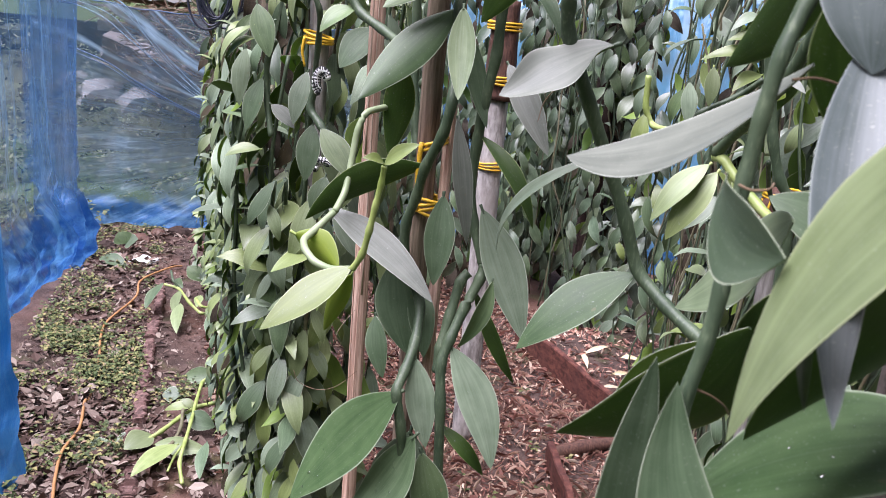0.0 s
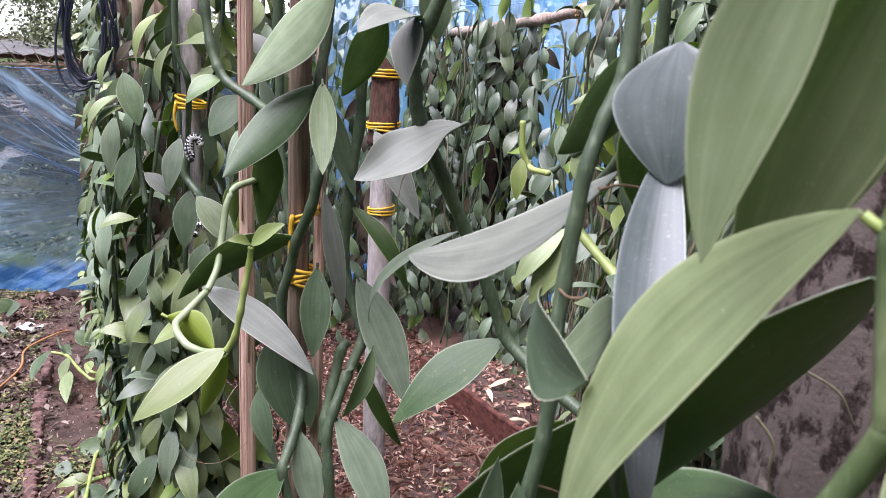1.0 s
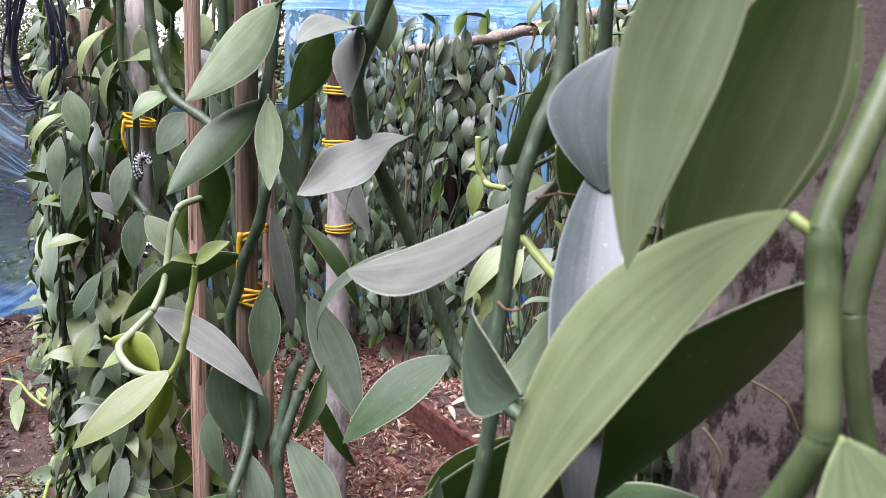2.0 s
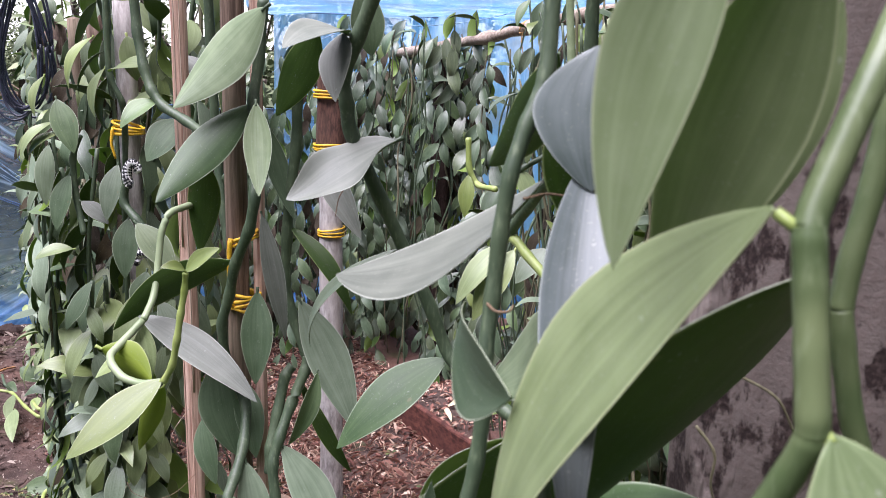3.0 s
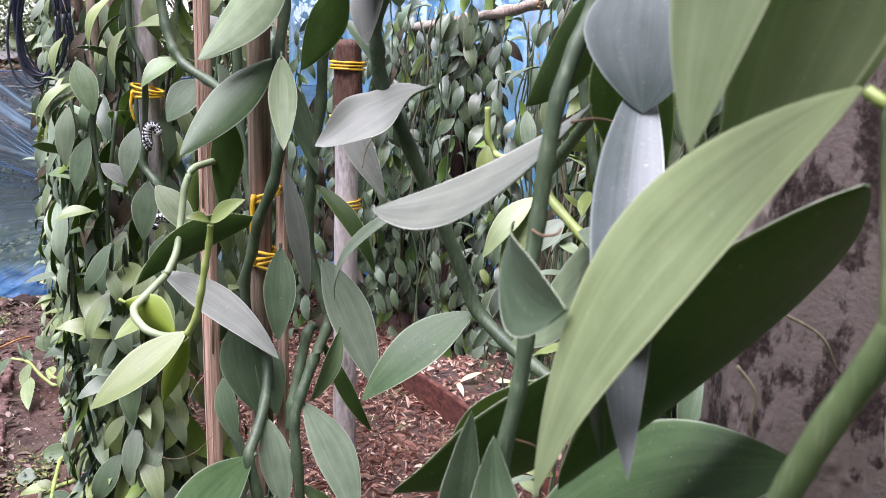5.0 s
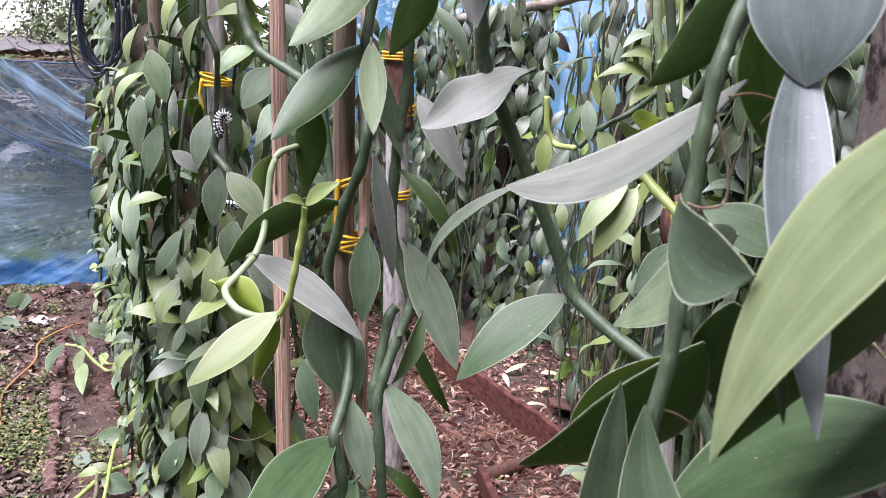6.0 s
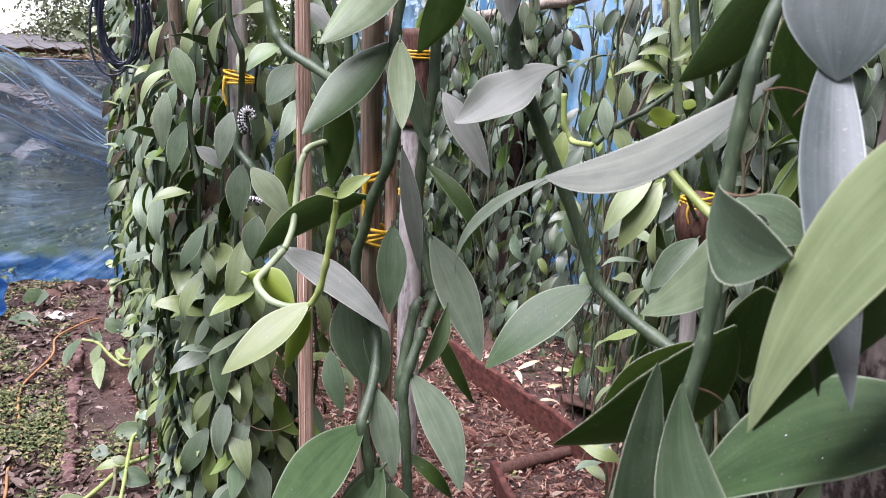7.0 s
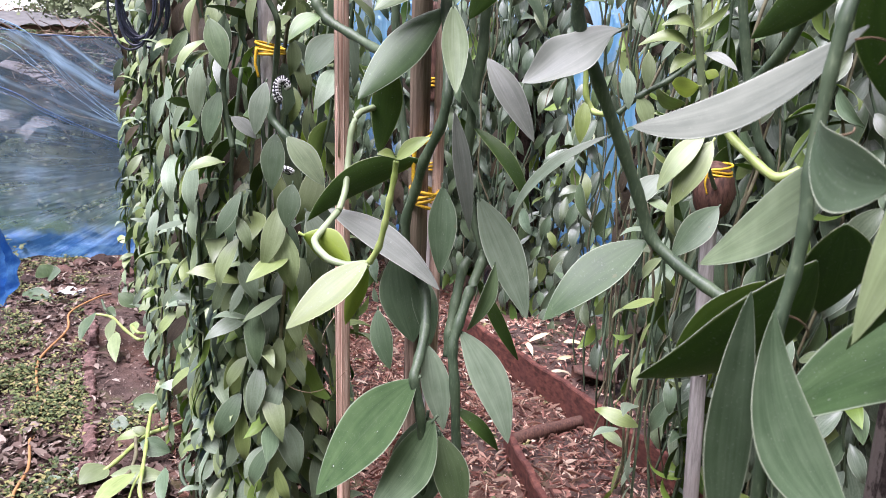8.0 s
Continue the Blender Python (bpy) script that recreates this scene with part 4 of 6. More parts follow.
        v.co = Vector((0.44 + v.co.x * 0.056 * rib, 2.28 + v.co.y * 0.056 * rib, 1.285 + v.co.z * 0.085))
    part("husk", bm_mesh("husk", bm, HUSK, True), stump, "dark brown coconut husk")
    tie_band((0.44, 2.28, 1.345), 0.044, 4, 0.009, 0.06, 41)



build_posts()


# ---- large vines near the walk ----
pole_vine = thing("vanilla_vine", (-0.2400, 0.9700, -0.0500), "broad-leaved vanilla vine tied to a weathered pole", "vine", "near vines")
stem(pole_vine, [(-0.2080, 1.0000, 1.8740), (-0.2150, 1.0000, 1.7990), (-0.2200, 0.9850, 1.7560), (-0.2150, 0.9700, 1.7040), (-0.2110, 0.9450, 1.6520), (-0.2190, 0.9500, 1.6140), (-0.2410, 0.9650, 1.5690), (-0.2510, 0.9800, 1.5300), (-0.2650, 0.9900, 1.4910), (-0.2640, 1.0000, 1.4380), (-0.2340, 0.9800, 1.3930), (-0.2320, 0.9500, 1.3520), (-0.2370, 0.9200, 1.3240), (-0.2420, 0.9000, 1.3070), (-0.2320, 0.9000, 1.2630), (-0.2280, 0.9150, 1.1850), (-0.2275, 0.9200, 1.0500), (-0.2175, 0.9400, 0.7840), (-0.2355, 0.9500, 0.3920), (-0.2275, 0.9550, -0.0600)], 0.0060, knots=0.2)
stem(pole_vine, [(-0.1700, 1.0000, 1.8510), (-0.1720, 1.0000, 1.7620), (-0.1730, 1.0000, 1.7040), (-0.1830, 1.0000, 1.6460), (-0.1860, 1.0000, 1.6010), (-0.1900, 1.0000, 1.5440), (-0.1820, 1.0000, 1.5020), (-0.1610, 0.9900, 1.4470)], 0.0062, knots=0.2)
stem(pole_vine, [(-0.2997, 1.1000, 2.0026), (-0.2964, 1.1000, 1.8048), (-0.2928, 1.1000, 1.6845), (-0.2857, 1.0900, 1.6196), (-0.2723, 1.0700, 1.5561)], 0.0058, knots=0.22, taper=1.0)
stem(pole_vine, [(-0.1610, 0.9900, 1.4530), (-0.1630, 0.9850, 1.4370), (-0.1780, 0.9700, 1.4000), (-0.1900, 0.9500, 1.3620), (-0.1970, 0.9400, 1.3350), (-0.1910, 0.9300, 1.2880), (-0.1850, 0.9300, 1.1800), (-0.1929, 0.9300, 1.0500), (-0.1801, 0.9500, 0.7870), (-0.1981, 0.9600, 0.3935), (-0.1901, 0.9650, -0.0600)], 0.0063, knots=0.2)
stem(pole_vine, [(-0.1790, 0.9900, 1.4400), (-0.1880, 0.9850, 1.4300), (-0.1960, 0.9700, 1.3830), (-0.2020, 0.9550, 1.3460), (-0.2020, 0.9500, 1.3150)], 0.0062, knots=0.2)
leaf(pole_vine, (-0.2209, 0.9850, 1.7526), (-0.3172, 0.9300, 1.6453), 0.0500, (-0.3, -0.95, 0.02), bend=-0.041, fold=-0.2, sweep=0.040, look_of=DEEP)
leaf(pole_vine, (-0.1948, 0.94, 1.8557), (-0.303, 0.9588, 1.7471), 0.0736, (-0.483, -0.806, 0.342), bend=-0.073, fold=-0.25, sweep=0.071, look_of=WAXY)
leaf(pole_vine, (-0.2087, 0.9505, 1.7558), (-0.2004, 0.9168, 1.6573), 0.0330, (-0.010, -0.946, 0.324), bend=-0.029, fold=0.4, sweep=-0.007, look_of=WAXY)
leaf(pole_vine, (-0.2107, 0.9900, 1.7337), (-0.1752, 0.9900, 1.6197), 0.0336, (0.711, -0.648, 0.272), bend=-0.04, fold=0.4)
leaf(pole_vine, (-0.2903, 1.0300, 1.6826), (-0.3119, 1.0700, 1.5567), 0.0414, (-0.011, 0.952, 0.305), bend=0.069, fold=0.15, sweep=0.004)
leaf(pole_vine, (-0.2030, 0.9400, 1.6350), (-0.1800, 0.9500, 1.4850), 0.0238, (0.143, -0.722, 0.677), bend=0.03, fold=0.25, look_of=SHEEN)
leaf(pole_vine, (-0.2161, 0.9700, 1.5375), (-0.2162, 0.9500, 1.4291), 0.0384, (0.256, -0.905, 0.340), bend=0.03, fold=0.3)
leaf(pole_vine, (-0.3680, 1.0000, 1.4950), (-0.2150, 0.9500, 1.4070), 0.0450, (-0.040, -0.485, 0.874), bend=0.05, fold=0.15, sweep=-0.03, look_of=SHEEN)
leaf(pole_vine, (-0.2456, 1.0000, 1.5648), (-0.3918, 0.9800, 1.4815), 0.0440, (0.10, 0.86, 0.5), bend=0.05, fold=0.2, sweep=-0.08)
leaf(pole_vine, (-0.2801, 1.0200, 1.4338), (-0.2520, 1.0000, 1.3136), 0.0651, (-0.040, -0.904, 0.426), bend=0.05, fold=0.2)
leaf(pole_vine, (-0.2538, 1.0300, 1.4074), (-0.2292, 1.0000, 1.3111), 0.0378, (0.417, -0.811, 0.411), fold=0.3)
leaf(pole_vine, (-0.3068, 1.0400, 1.3441), (-0.2863, 1.0200, 1.2630), 0.0338, (-0.210, -0.977, 0.041), fold=0.2)
wet_leaf = leaf(pole_vine, (-0.2369, 0.9000, 1.3051), (-0.3624, 0.8800, 1.1455), 0.0810, (-0.461, -0.760, 0.458), bend=-0.007, fold=0.1, sweep=0.035, look_of=DEEP)
wet_leaf_low = leaf(pole_vine, (-0.2143, 0.9000, 1.2514), (-0.2956, 0.8800, 1.1207), 0.0624, (-0.401, -0.835, 0.377), bend=-0.075, fold=0.1, sweep=-0.048)
leaf(pole_vine, (-0.2078, 0.9200, 1.2200), (-0.1759, 0.9000, 1.1101), 0.0489, (0.198, -0.663, 0.722), bend=0.05, fold=0.2)
leaf(pole_vine, (-0.2280, 0.9400, 1.3360), (-0.2030, 0.9200, 1.2270), 0.0377, (0.087, -0.653, 0.753), bend=0.03, fold=0.2, look_of=WAXY)
leaf(pole_vine, (-0.2250, 0.9300, 1.2410), (-0.2390, 0.9000, 1.1060), 0.0791, (0.110, -0.723, 0.681), bend=-0.05, fold=0.1, look_of=WAXY)
leaf(pole_vine, (-0.1870, 0.9500, 1.3540), (-0.1190, 0.9200, 1.2130), 0.0487, (0.109, -0.652, 0.750), bend=0.023, fold=0.1, sweep=-0.06, look_of=WAXY)
leaf(pole_vine, (-0.1930, 0.9500, 1.2470), (-0.1310, 0.9500, 1.1850), 0.0203, (0.586, -0.759, 0.283), bend=0.16, fold=0.3, look_of=TURNED)
leaf(pole_vine, (-0.1720, 1.0000, 1.5190), (-0.1020, 0.9700, 1.3670), 0.0512, (0.103, -0.729, 0.677), bend=0.01, fold=0.1, sweep=-0.025, look_of=WAXY)
leaf(pole_vine, (-0.1827, 1.0000, 1.6090), (-0.1066, 0.9800, 1.5073), 0.0243, (0.709, -0.705, -0.015), bend=0.16, fold=0.3, look_of=TURNED)
leaf(pole_vine, (-0.1470, 0.9700, 1.4390), (-0.1792, 0.9500, 1.3539), 0.0288, (0.711, -0.648, 0.272), bend=0.08, fold=0.5)
leaf(pole_vine, (-0.1730, 1.0000, 1.4160), (-0.1090, 1.0000, 1.2950), 0.0209, (0.530, -0.785, 0.320), bend=0.12, fold=0.3, sweep=0.08, look_of=TURNED)
leaf(pole_vine, (-0.1390, 0.9400, 1.8332), (-0.1906, 0.9700, 1.7400), 0.0423, (0.154, 0.962, 0.224), bend=0.040, fold=0.15, sweep=0.009)
leaf(pole_vine, (-0.1529, 1.0000, 1.7985), (-0.1010, 0.9800, 1.7310), 0.0261, (0.660, -0.662, 0.356), bend=0.1, fold=0.4)
young_shoot = thing("vanilla_vine", (-0.4100, 1.0000, 1.7200), "bright yellow-green young vanilla shoot with tender leaves", "vine", "near vines")
stem(young_shoot, [(-0.3030, 1.1000, 1.6210), (-0.3180, 1.0600, 1.6220), (-0.3320, 1.0200, 1.6190), (-0.3390, 1.0100, 1.5970), (-0.3410, 1.0000, 1.5590), (-0.3410, 0.9800, 1.5240), (-0.3450, 0.9500, 1.5030)], 0.0042, STEM_PALE, knots=0.05)
stem(young_shoot, [(-0.3445, 0.9530, 1.5050), (-0.3590, 0.9200, 1.4870), (-0.3650, 0.9000, 1.4800), (-0.3580, 0.8850, 1.4740), (-0.3410, 0.8700, 1.4650), (-0.3180, 0.8600, 1.4620), (-0.2910, 0.8500, 1.4690)], 0.0043, STEM_PALE, knots=0.05)
stem(young_shoot, [(-0.2910, 0.8500, 1.4680), (-0.2780, 0.8450, 1.4900), (-0.2710, 0.8400, 1.5190), (-0.2660, 0.8400, 1.5470), (-0.2610, 0.8400, 1.5720), (-0.2590, 0.8400, 1.5920)], 0.0036, STEM_YOUNG, knots=0.25, taper=0.85)
leaf(young_shoot, (-0.2910, 0.8500, 1.4720), (-0.3760, 0.8000, 1.4030), 0.0440, (-0.146, -0.659, 0.738), bend=0.03, fold=0.2, sweep=-0.02, look_of=YOUNG)
leaf(young_shoot, (-0.3830, 0.9200, 1.4800), (-0.3200, 0.9000, 1.4490), 0.0500, (-0.258, 0.924, 0.284), bend=0.05, fold=0.5, look_of=YOUNG, label="cupped leaf with a vivid yellow-green underside")
leaf(young_shoot, (-0.2930, 0.8600, 1.4610), (-0.3160, 0.8400, 1.3960), 0.0235, (-0.456, 0.829, -0.323), bend=0.05, fold=0.3, look_of=YOUNG)
leaf(young_shoot, (-0.2590, 0.8400, 1.5920), (-0.2210, 0.8300, 1.6190), 0.0210, (0.120, -0.684, 0.720), bend=0.05, fold=0.4, look_of=YOUNG)
leaf(young_shoot, (-0.2600, 0.8400, 1.5930), (-0.2780, 0.8200, 1.6000), 0.0140, (0.142, -0.676, 0.723), bend=0.14, fold=0.4, look_of=YOUNG)
long_vine = thing("vanilla_vine", (0.0100, 0.7600, -0.0500), "long bare green vanilla stem with a few broad leaves", "vine", "near vines")
stem(long_vine, [(-0.0412, 0.6900, 1.9163), (-0.0581, 0.7000, 1.8572), (-0.0724, 0.7100, 1.8228), (-0.0869, 0.7200, 1.7890), (-0.0828, 0.7200, 1.7685), (-0.0827, 0.7300, 1.7482), (-0.0566, 0.7400, 1.6879), (-0.0285, 0.7500, 1.6265), (-0.0100, 0.7550, 1.5840), (0.0067, 0.7600, 1.5370), (0.0348, 0.7400, 1.5145), (0.0585, 0.7200, 1.5011), (0.0834, 0.7000, 1.4888), (0.1180, 0.6800, 1.4623), (0.1383, 0.6600, 1.4047), (0.1483, 0.6800, 0.9271), (0.1303, 0.6900, 0.4635), (0.1383, 0.6950, -0.0600)], 0.0059, knots=0.15, taper=1.0)
leaf(long_vine, (0.0059, 0.7650, 1.5332), (-0.0946, 0.7400, 1.4509), 0.0511, (-0.418, -0.591, 0.690), bend=0.061, fold=0.1, sweep=0.010, look_of=DEEP)
leaf(long_vine, (-0.0395, 0.7500, 1.6406), (-0.1309, 0.8200, 1.5221), 0.0150, (-0.535, -0.624, 0.569), bend=0.17, fold=0.3, look_of=WAXY)
leaf(long_vine, (-0.0423, 0.7300, 1.7385), (-0.1282, 0.7000, 1.6850), 0.0540, (-0.42, -0.68, 0.60), bend=0.101, fold=0.35, sweep=-0.06, twist=40, hook=-0.12, wave=0.2, look_of=SHEEN)
leaf(long_vine, (-0.1694, 1.1000, 1.6885), (-0.1026, 1.0500, 1.5851), 0.0370, (-0.296, -0.435, 0.850), bend=0.07, fold=0.3, look_of=SHEEN)
leaf(long_vine, (-0.0826, 0.7200, 1.8251), (-0.1206, 0.6400, 1.8108), 0.0390, (-0.015, -0.541, 0.841), bend=0.08, fold=0.3, look_of=SHEEN)
leaf(long_vine, (-0.0863, 0.7200, 1.8251), (-0.0870, 0.6800, 1.7716), 0.0302, (-0.376, -0.589, 0.716), bend=0.06, fold=0.3, look_of=SHEEN)
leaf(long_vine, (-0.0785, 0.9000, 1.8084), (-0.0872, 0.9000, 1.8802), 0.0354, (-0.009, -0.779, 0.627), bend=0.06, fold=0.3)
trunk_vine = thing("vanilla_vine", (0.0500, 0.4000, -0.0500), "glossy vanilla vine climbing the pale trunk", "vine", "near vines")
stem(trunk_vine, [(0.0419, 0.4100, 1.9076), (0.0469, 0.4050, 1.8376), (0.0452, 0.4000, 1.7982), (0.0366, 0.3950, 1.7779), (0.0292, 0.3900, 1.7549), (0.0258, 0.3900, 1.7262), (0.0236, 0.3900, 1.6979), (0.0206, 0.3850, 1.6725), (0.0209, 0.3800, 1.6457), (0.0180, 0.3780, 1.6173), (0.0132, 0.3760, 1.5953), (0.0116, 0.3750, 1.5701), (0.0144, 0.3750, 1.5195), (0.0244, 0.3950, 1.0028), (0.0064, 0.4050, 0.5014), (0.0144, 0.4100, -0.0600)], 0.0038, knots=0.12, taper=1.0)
leaf(trunk_vine, (0.0455, 0.4000, 1.7508), (-0.0616, 0.4800, 1.6834), 0.0830, (-0.562, -0.056, 0.825), bend=-0.109, fold=0.1, sweep=-0.009, look_of=SHEEN, stalk=False)
leaf(trunk_vine, (0.0255, 0.2900, 1.6871), (0.0063, 0.3500, 1.7063), 0.0367, (-0.946, -0.320, 0.058), bend=0.017, fold=0.3, sweep=-0.184, hook=0.1, stalk=False)
leaf(trunk_vine, (0.0552, 0.4200, 1.6742), (0.0341, 0.6600, 1.5409), 0.0528, (-0.990, -0.009, 0.141), bend=-0.048, fold=0.15, sweep=0.024, look_of=WAXY, stalk=False)
leaf(trunk_vine, (0.1128, 0.5200, 1.6431), (0.0612, 0.5200, 1.6664), 0.0337, (0.051, -0.856, 0.514), bend=0.06, fold=0.2, stalk=False)
leaf(trunk_vine, (0.0570, 0.4150, 1.7930), (0.0880, 0.4400, 1.7000), 0.0409, (0.221, 0.949, -0.225), bend=0.006, fold=0.15, sweep=-0.016, stalk=False)
leaf(trunk_vine, (0.0549, 0.4400, 1.8102), (0.0280, 0.5600, 1.7382), 0.0303, (0.747, 0.457, 0.483), bend=0.009, fold=0.15, sweep=0.042, stalk=False)
leaf(trunk_vine, (0.0690, 0.3980, 1.7700), (0.0478, 0.2700, 1.6339), 0.0300, (0.028, -0.85, 0.45), bend=0.006, fold=0.3, sweep=0.032, look_of=BLUE_SHEEN, stalk=False)
leaf(trunk_vine, (0.0450, 0.4200, 1.6152), (-0.0461, 0.4700, 1.5117), 0.0708, (-0.171, 0.820, 0.546), bend=-0.069, fold=0.15, sweep=0.127, stalk=False)
leaf(trunk_vine, (0.0390, 0.4900, 1.5800), (-0.0128, 0.5100, 1.5144), 0.0386, (-0.282, 0.832, 0.477), bend=-0.015, fold=0.15, sweep=-0.029, look_of=(LEAF_TOP, FRESH_UNDER), stalk=False)
leaf(trunk_vine, (-0.0075, 0.3600, 1.4564), (-0.0030, 0.3800, 1.6078), 0.0317, (0.342, -0.933, 0.113), bend=-0.011, fold=0.15, sweep=-0.024, stalk=False)
leaf(trunk_vine, (0.0565, 0.3400, 1.4842), (0.0073, 0.3700, 1.6003), 0.0485, (0.482, -0.776, 0.405), bend=-0.074, fold=0.15, sweep=-0.122, stalk=False)
leaf(trunk_vine, (0.0539, 0.4100, 1.6409), (0.0621, 0.4500, 1.5723), 0.0421, (-0.028, 0.865, 0.501), bend=-0.021, fold=0.15, sweep=0.041, stalk=False)
leaf(trunk_vine, (0.0370, 0.3000, 1.6780), (0.0430, 0.2900, 1.6300), 0.0078, (-0.383, -0.706, 0.596), bend=0.04, fold=0.8, look_of=SHEEN, stalk=False)
front_vine = thing("vanilla_vine", (0.0900, 0.2200, -0.0500), "large glossy light green vanilla leaves on a thick stem", "vine", "near vines")
stem(front_vine, [(0.1260, 0.2350, 1.8370), (0.1150, 0.2280, 1.8190), (0.1080, 0.2220, 1.8050), (0.1000, 0.2180, 1.7870), (0.0930, 0.2140, 1.7710), (0.0912, 0.2120, 1.7650)], 0.0043, STEM_MID, knots=0.0)
stem(front_vine, [(0.0912, 0.2120, 1.7660), (0.0912, 0.2110, 1.7635), (0.0920, 0.2090, 1.7520), (0.0930, 0.2060, 1.7350), (0.0940, 0.2030, 1.7185), (0.0942, 0.2030, 1.7145)], 0.0044, STEM_MID, knots=0.03)
stem(front_vine, [(0.0942, 0.2030, 1.7165), (0.0938, 0.2030, 1.7125), (0.0910, 0.2060, 1.7020), (0.0850, 0.2110, 1.6840), (0.0800, 0.2170, 1.6630), (0.0770, 0.2250, 1.6390), (0.0800, 0.2400, 1.0900), (0.0820, 0.2450, 0.5400), (0.0900, 0.2500, -0.0600)], 0.0042, STEM_MID, knots=0.03)
stem(front_vine, [(0.1420, 0.2600, 1.9300), (0.1310, 0.2550, 1.8190), (0.1270, 0.2500, 1.7930), (0.1230, 0.2470, 1.7700), (0.1180, 0.2440, 1.7500), (0.1160, 0.2420, 1.7350)], 0.0037, STEM_MID, knots=0.03)
stem(front_vine, [(0.1160, 0.2420, 1.7370), (0.1170, 0.2410, 1.7300), (0.1220, 0.2400, 1.7050), (0.1300, 0.2400, 1.6830), (0.1400, 0.2450, 1.6500), (0.1450, 0.2500, 1.1000), (0.1400, 0.2550, 0.5500), (0.1300, 0.2600, -0.0600)], 0.0036, STEM_MID, knots=0.03)
stem(front_vine, [(0.0940, 0.2030, 1.7140), (0.0962, 0.2010, 1.7132), (0.0990, 0.2000, 1.7155)], 0.0017, STEM_YOUNG, knots=0.0, name="leaf_stalk")
stem(front_vine, [(0.0905, 0.2130, 1.7645), (0.0870, 0.2130, 1.7668), (0.0840, 0.2160, 1.7693)], 0.0017, STEM_YOUNG, knots=0.0, name="leaf_stalk")
leaf(front_vine, (0.0848, 0.2200, 1.7696), (0.0188, 0.2950, 1.6105), 0.0475, (-0.921, -0.308, 0.237), bend=0.046, fold=0.1, sweep=0.086, look_of=FRESH, stalk=False)
leaf(front_vine, (0.0645, 0.2000, 1.8480), (0.0455, 0.2250, 1.7510), 0.0335, (-0.45, -0.62, 0.64), bend=-0.02, fold=0.22, sweep=0.09, look_of=PALE_SHEEN, stalk=False)
leaf(front_vine, (0.0960, 0.2350, 1.8450), (0.0700, 0.2700, 1.7250), 0.0430, (0.10, -0.80, 0.59), bend=-0.04, fold=0.45, look_of=FRESH, stalk=False)
leaf(front_vine, (0.1150, 0.2620, 1.8250), (0.1040, 0.2850, 1.7540), 0.0190, (-0.10, -0.80, 0.59), bend=0.02, fold=0.3, look_of=FRESH, stalk=False)
leaf(front_vine, (0.1162, 0.2750, 1.7374), (0.0338, 0.3350, 1.5930), 0.1524, (-0.541, 0.622, 0.567), bend=0.037, fold=0.15, sweep=0.274, look_of=MATURE, stalk=False)
leaf(front_vine, (0.0980, 0.2000, 1.7160), (0.1230, 0.1850, 1.6480), 0.0390, (-0.10, -0.90, 0.38), bend=0.03, fold=0.2, look_of=BROAD, stalk=False)
wet_leaf_near = leaf(front_vine, (0.1483, 0.3600, 1.5951), (0.0167, 0.3800, 1.5265), 0.0834, (-0.475, -0.139, 0.869), bend=0.050, fold=0.15, sweep=0.092, look_of=DEEP, stalk=False)
leaf(trunk_vine, (0.0660, 0.3850, 1.8130), (0.0645, 0.3760, 1.7500), 0.0545, (-0.319, -0.898, 0.302), bend=0.05, fold=0.12, look_of=BLUE_SHEEN, stalk=False)
arch_vine = thing("vanilla_vine", (-0.5500, 1.3000, -0.0500), "arching green vanilla vine between the stake and the post", "vine", "near vines")
stem(arch_vine, [(-0.4916, 1.3600, 2.0548), (-0.4809, 1.3550, 1.9099), (-0.4752, 1.3500, 1.8347), (-0.4646, 1.3400, 1.7838), (-0.4510, 1.3300, 1.7500), (-0.4310, 1.3200, 1.7268), (-0.3911, 1.3000, 1.7082), (-0.3479, 1.2600, 1.6897), (-0.3002, 1.1700, 1.6778), (-0.2670, 1.0800, 1.6681), (-0.2667, 1.0400, 1.6562)], 0.0075, knots=0.22, taper=0.85)
stem(arch_vine, [(-0.5759, 1.5000, 2.0831), (-0.5800, 1.5000, 1.8310), (-0.5803, 1.5000, 1.7645), (-0.5584, 1.5000, 1.7216), (-0.5726, 1.5400, 1.6649), (-0.6092, 1.6200, 1.5396), (-0.6402, 1.6800, 1.2442), (-0.6618, 1.6900, 0.7610), (-0.6801, 1.6900, 0.1652), (-0.6841, 1.6800, -0.0520)], 0.0050, knots=0.22, taper=1.0)
leaf(arch_vine, (-0.4424, 1.3300, 1.7349), (-0.4910, 1.3000, 1.6941), 0.0408, (-0.215, -0.701, 0.680), bend=0.12, fold=0.3)
leaf(arch_vine, (-0.5869, 1.5000, 1.7796), (-0.6005, 1.4800, 1.6967), 0.0297, (-0.558, -0.694, 0.456), bend=0.14, fold=0.3, look_of=FRESH)
leaf(arch_vine, (-0.6051, 1.5000, 1.8304), (-0.6419, 1.4800, 1.7437), 0.0353, (-0.558, -0.694, 0.456), bend=0.16, fold=0.3, look_of=FRESH)
leaf(arch_vine, (-0.5100, 1.4000, 1.8322), (-0.4970, 1.4000, 1.7617), 0.0400, (0.202, -0.681, 0.704), bend=0.06, fold=0.3, look_of=FRESH)
leaf(arch_vine, (-0.4664, 1.3400, 1.7855), (-0.5398, 1.4000, 1.7758), 0.0491, (0.016, -0.512, 0.859), bend=0.08, fold=0.2, look_of=FRESH)
leaf(arch_vine, (-0.4303, 1.4000, 1.7031), (-0.4812, 1.3800, 1.6357), 0.0611, (-0.137, -0.808, 0.573), bend=0.05, fold=0.2)
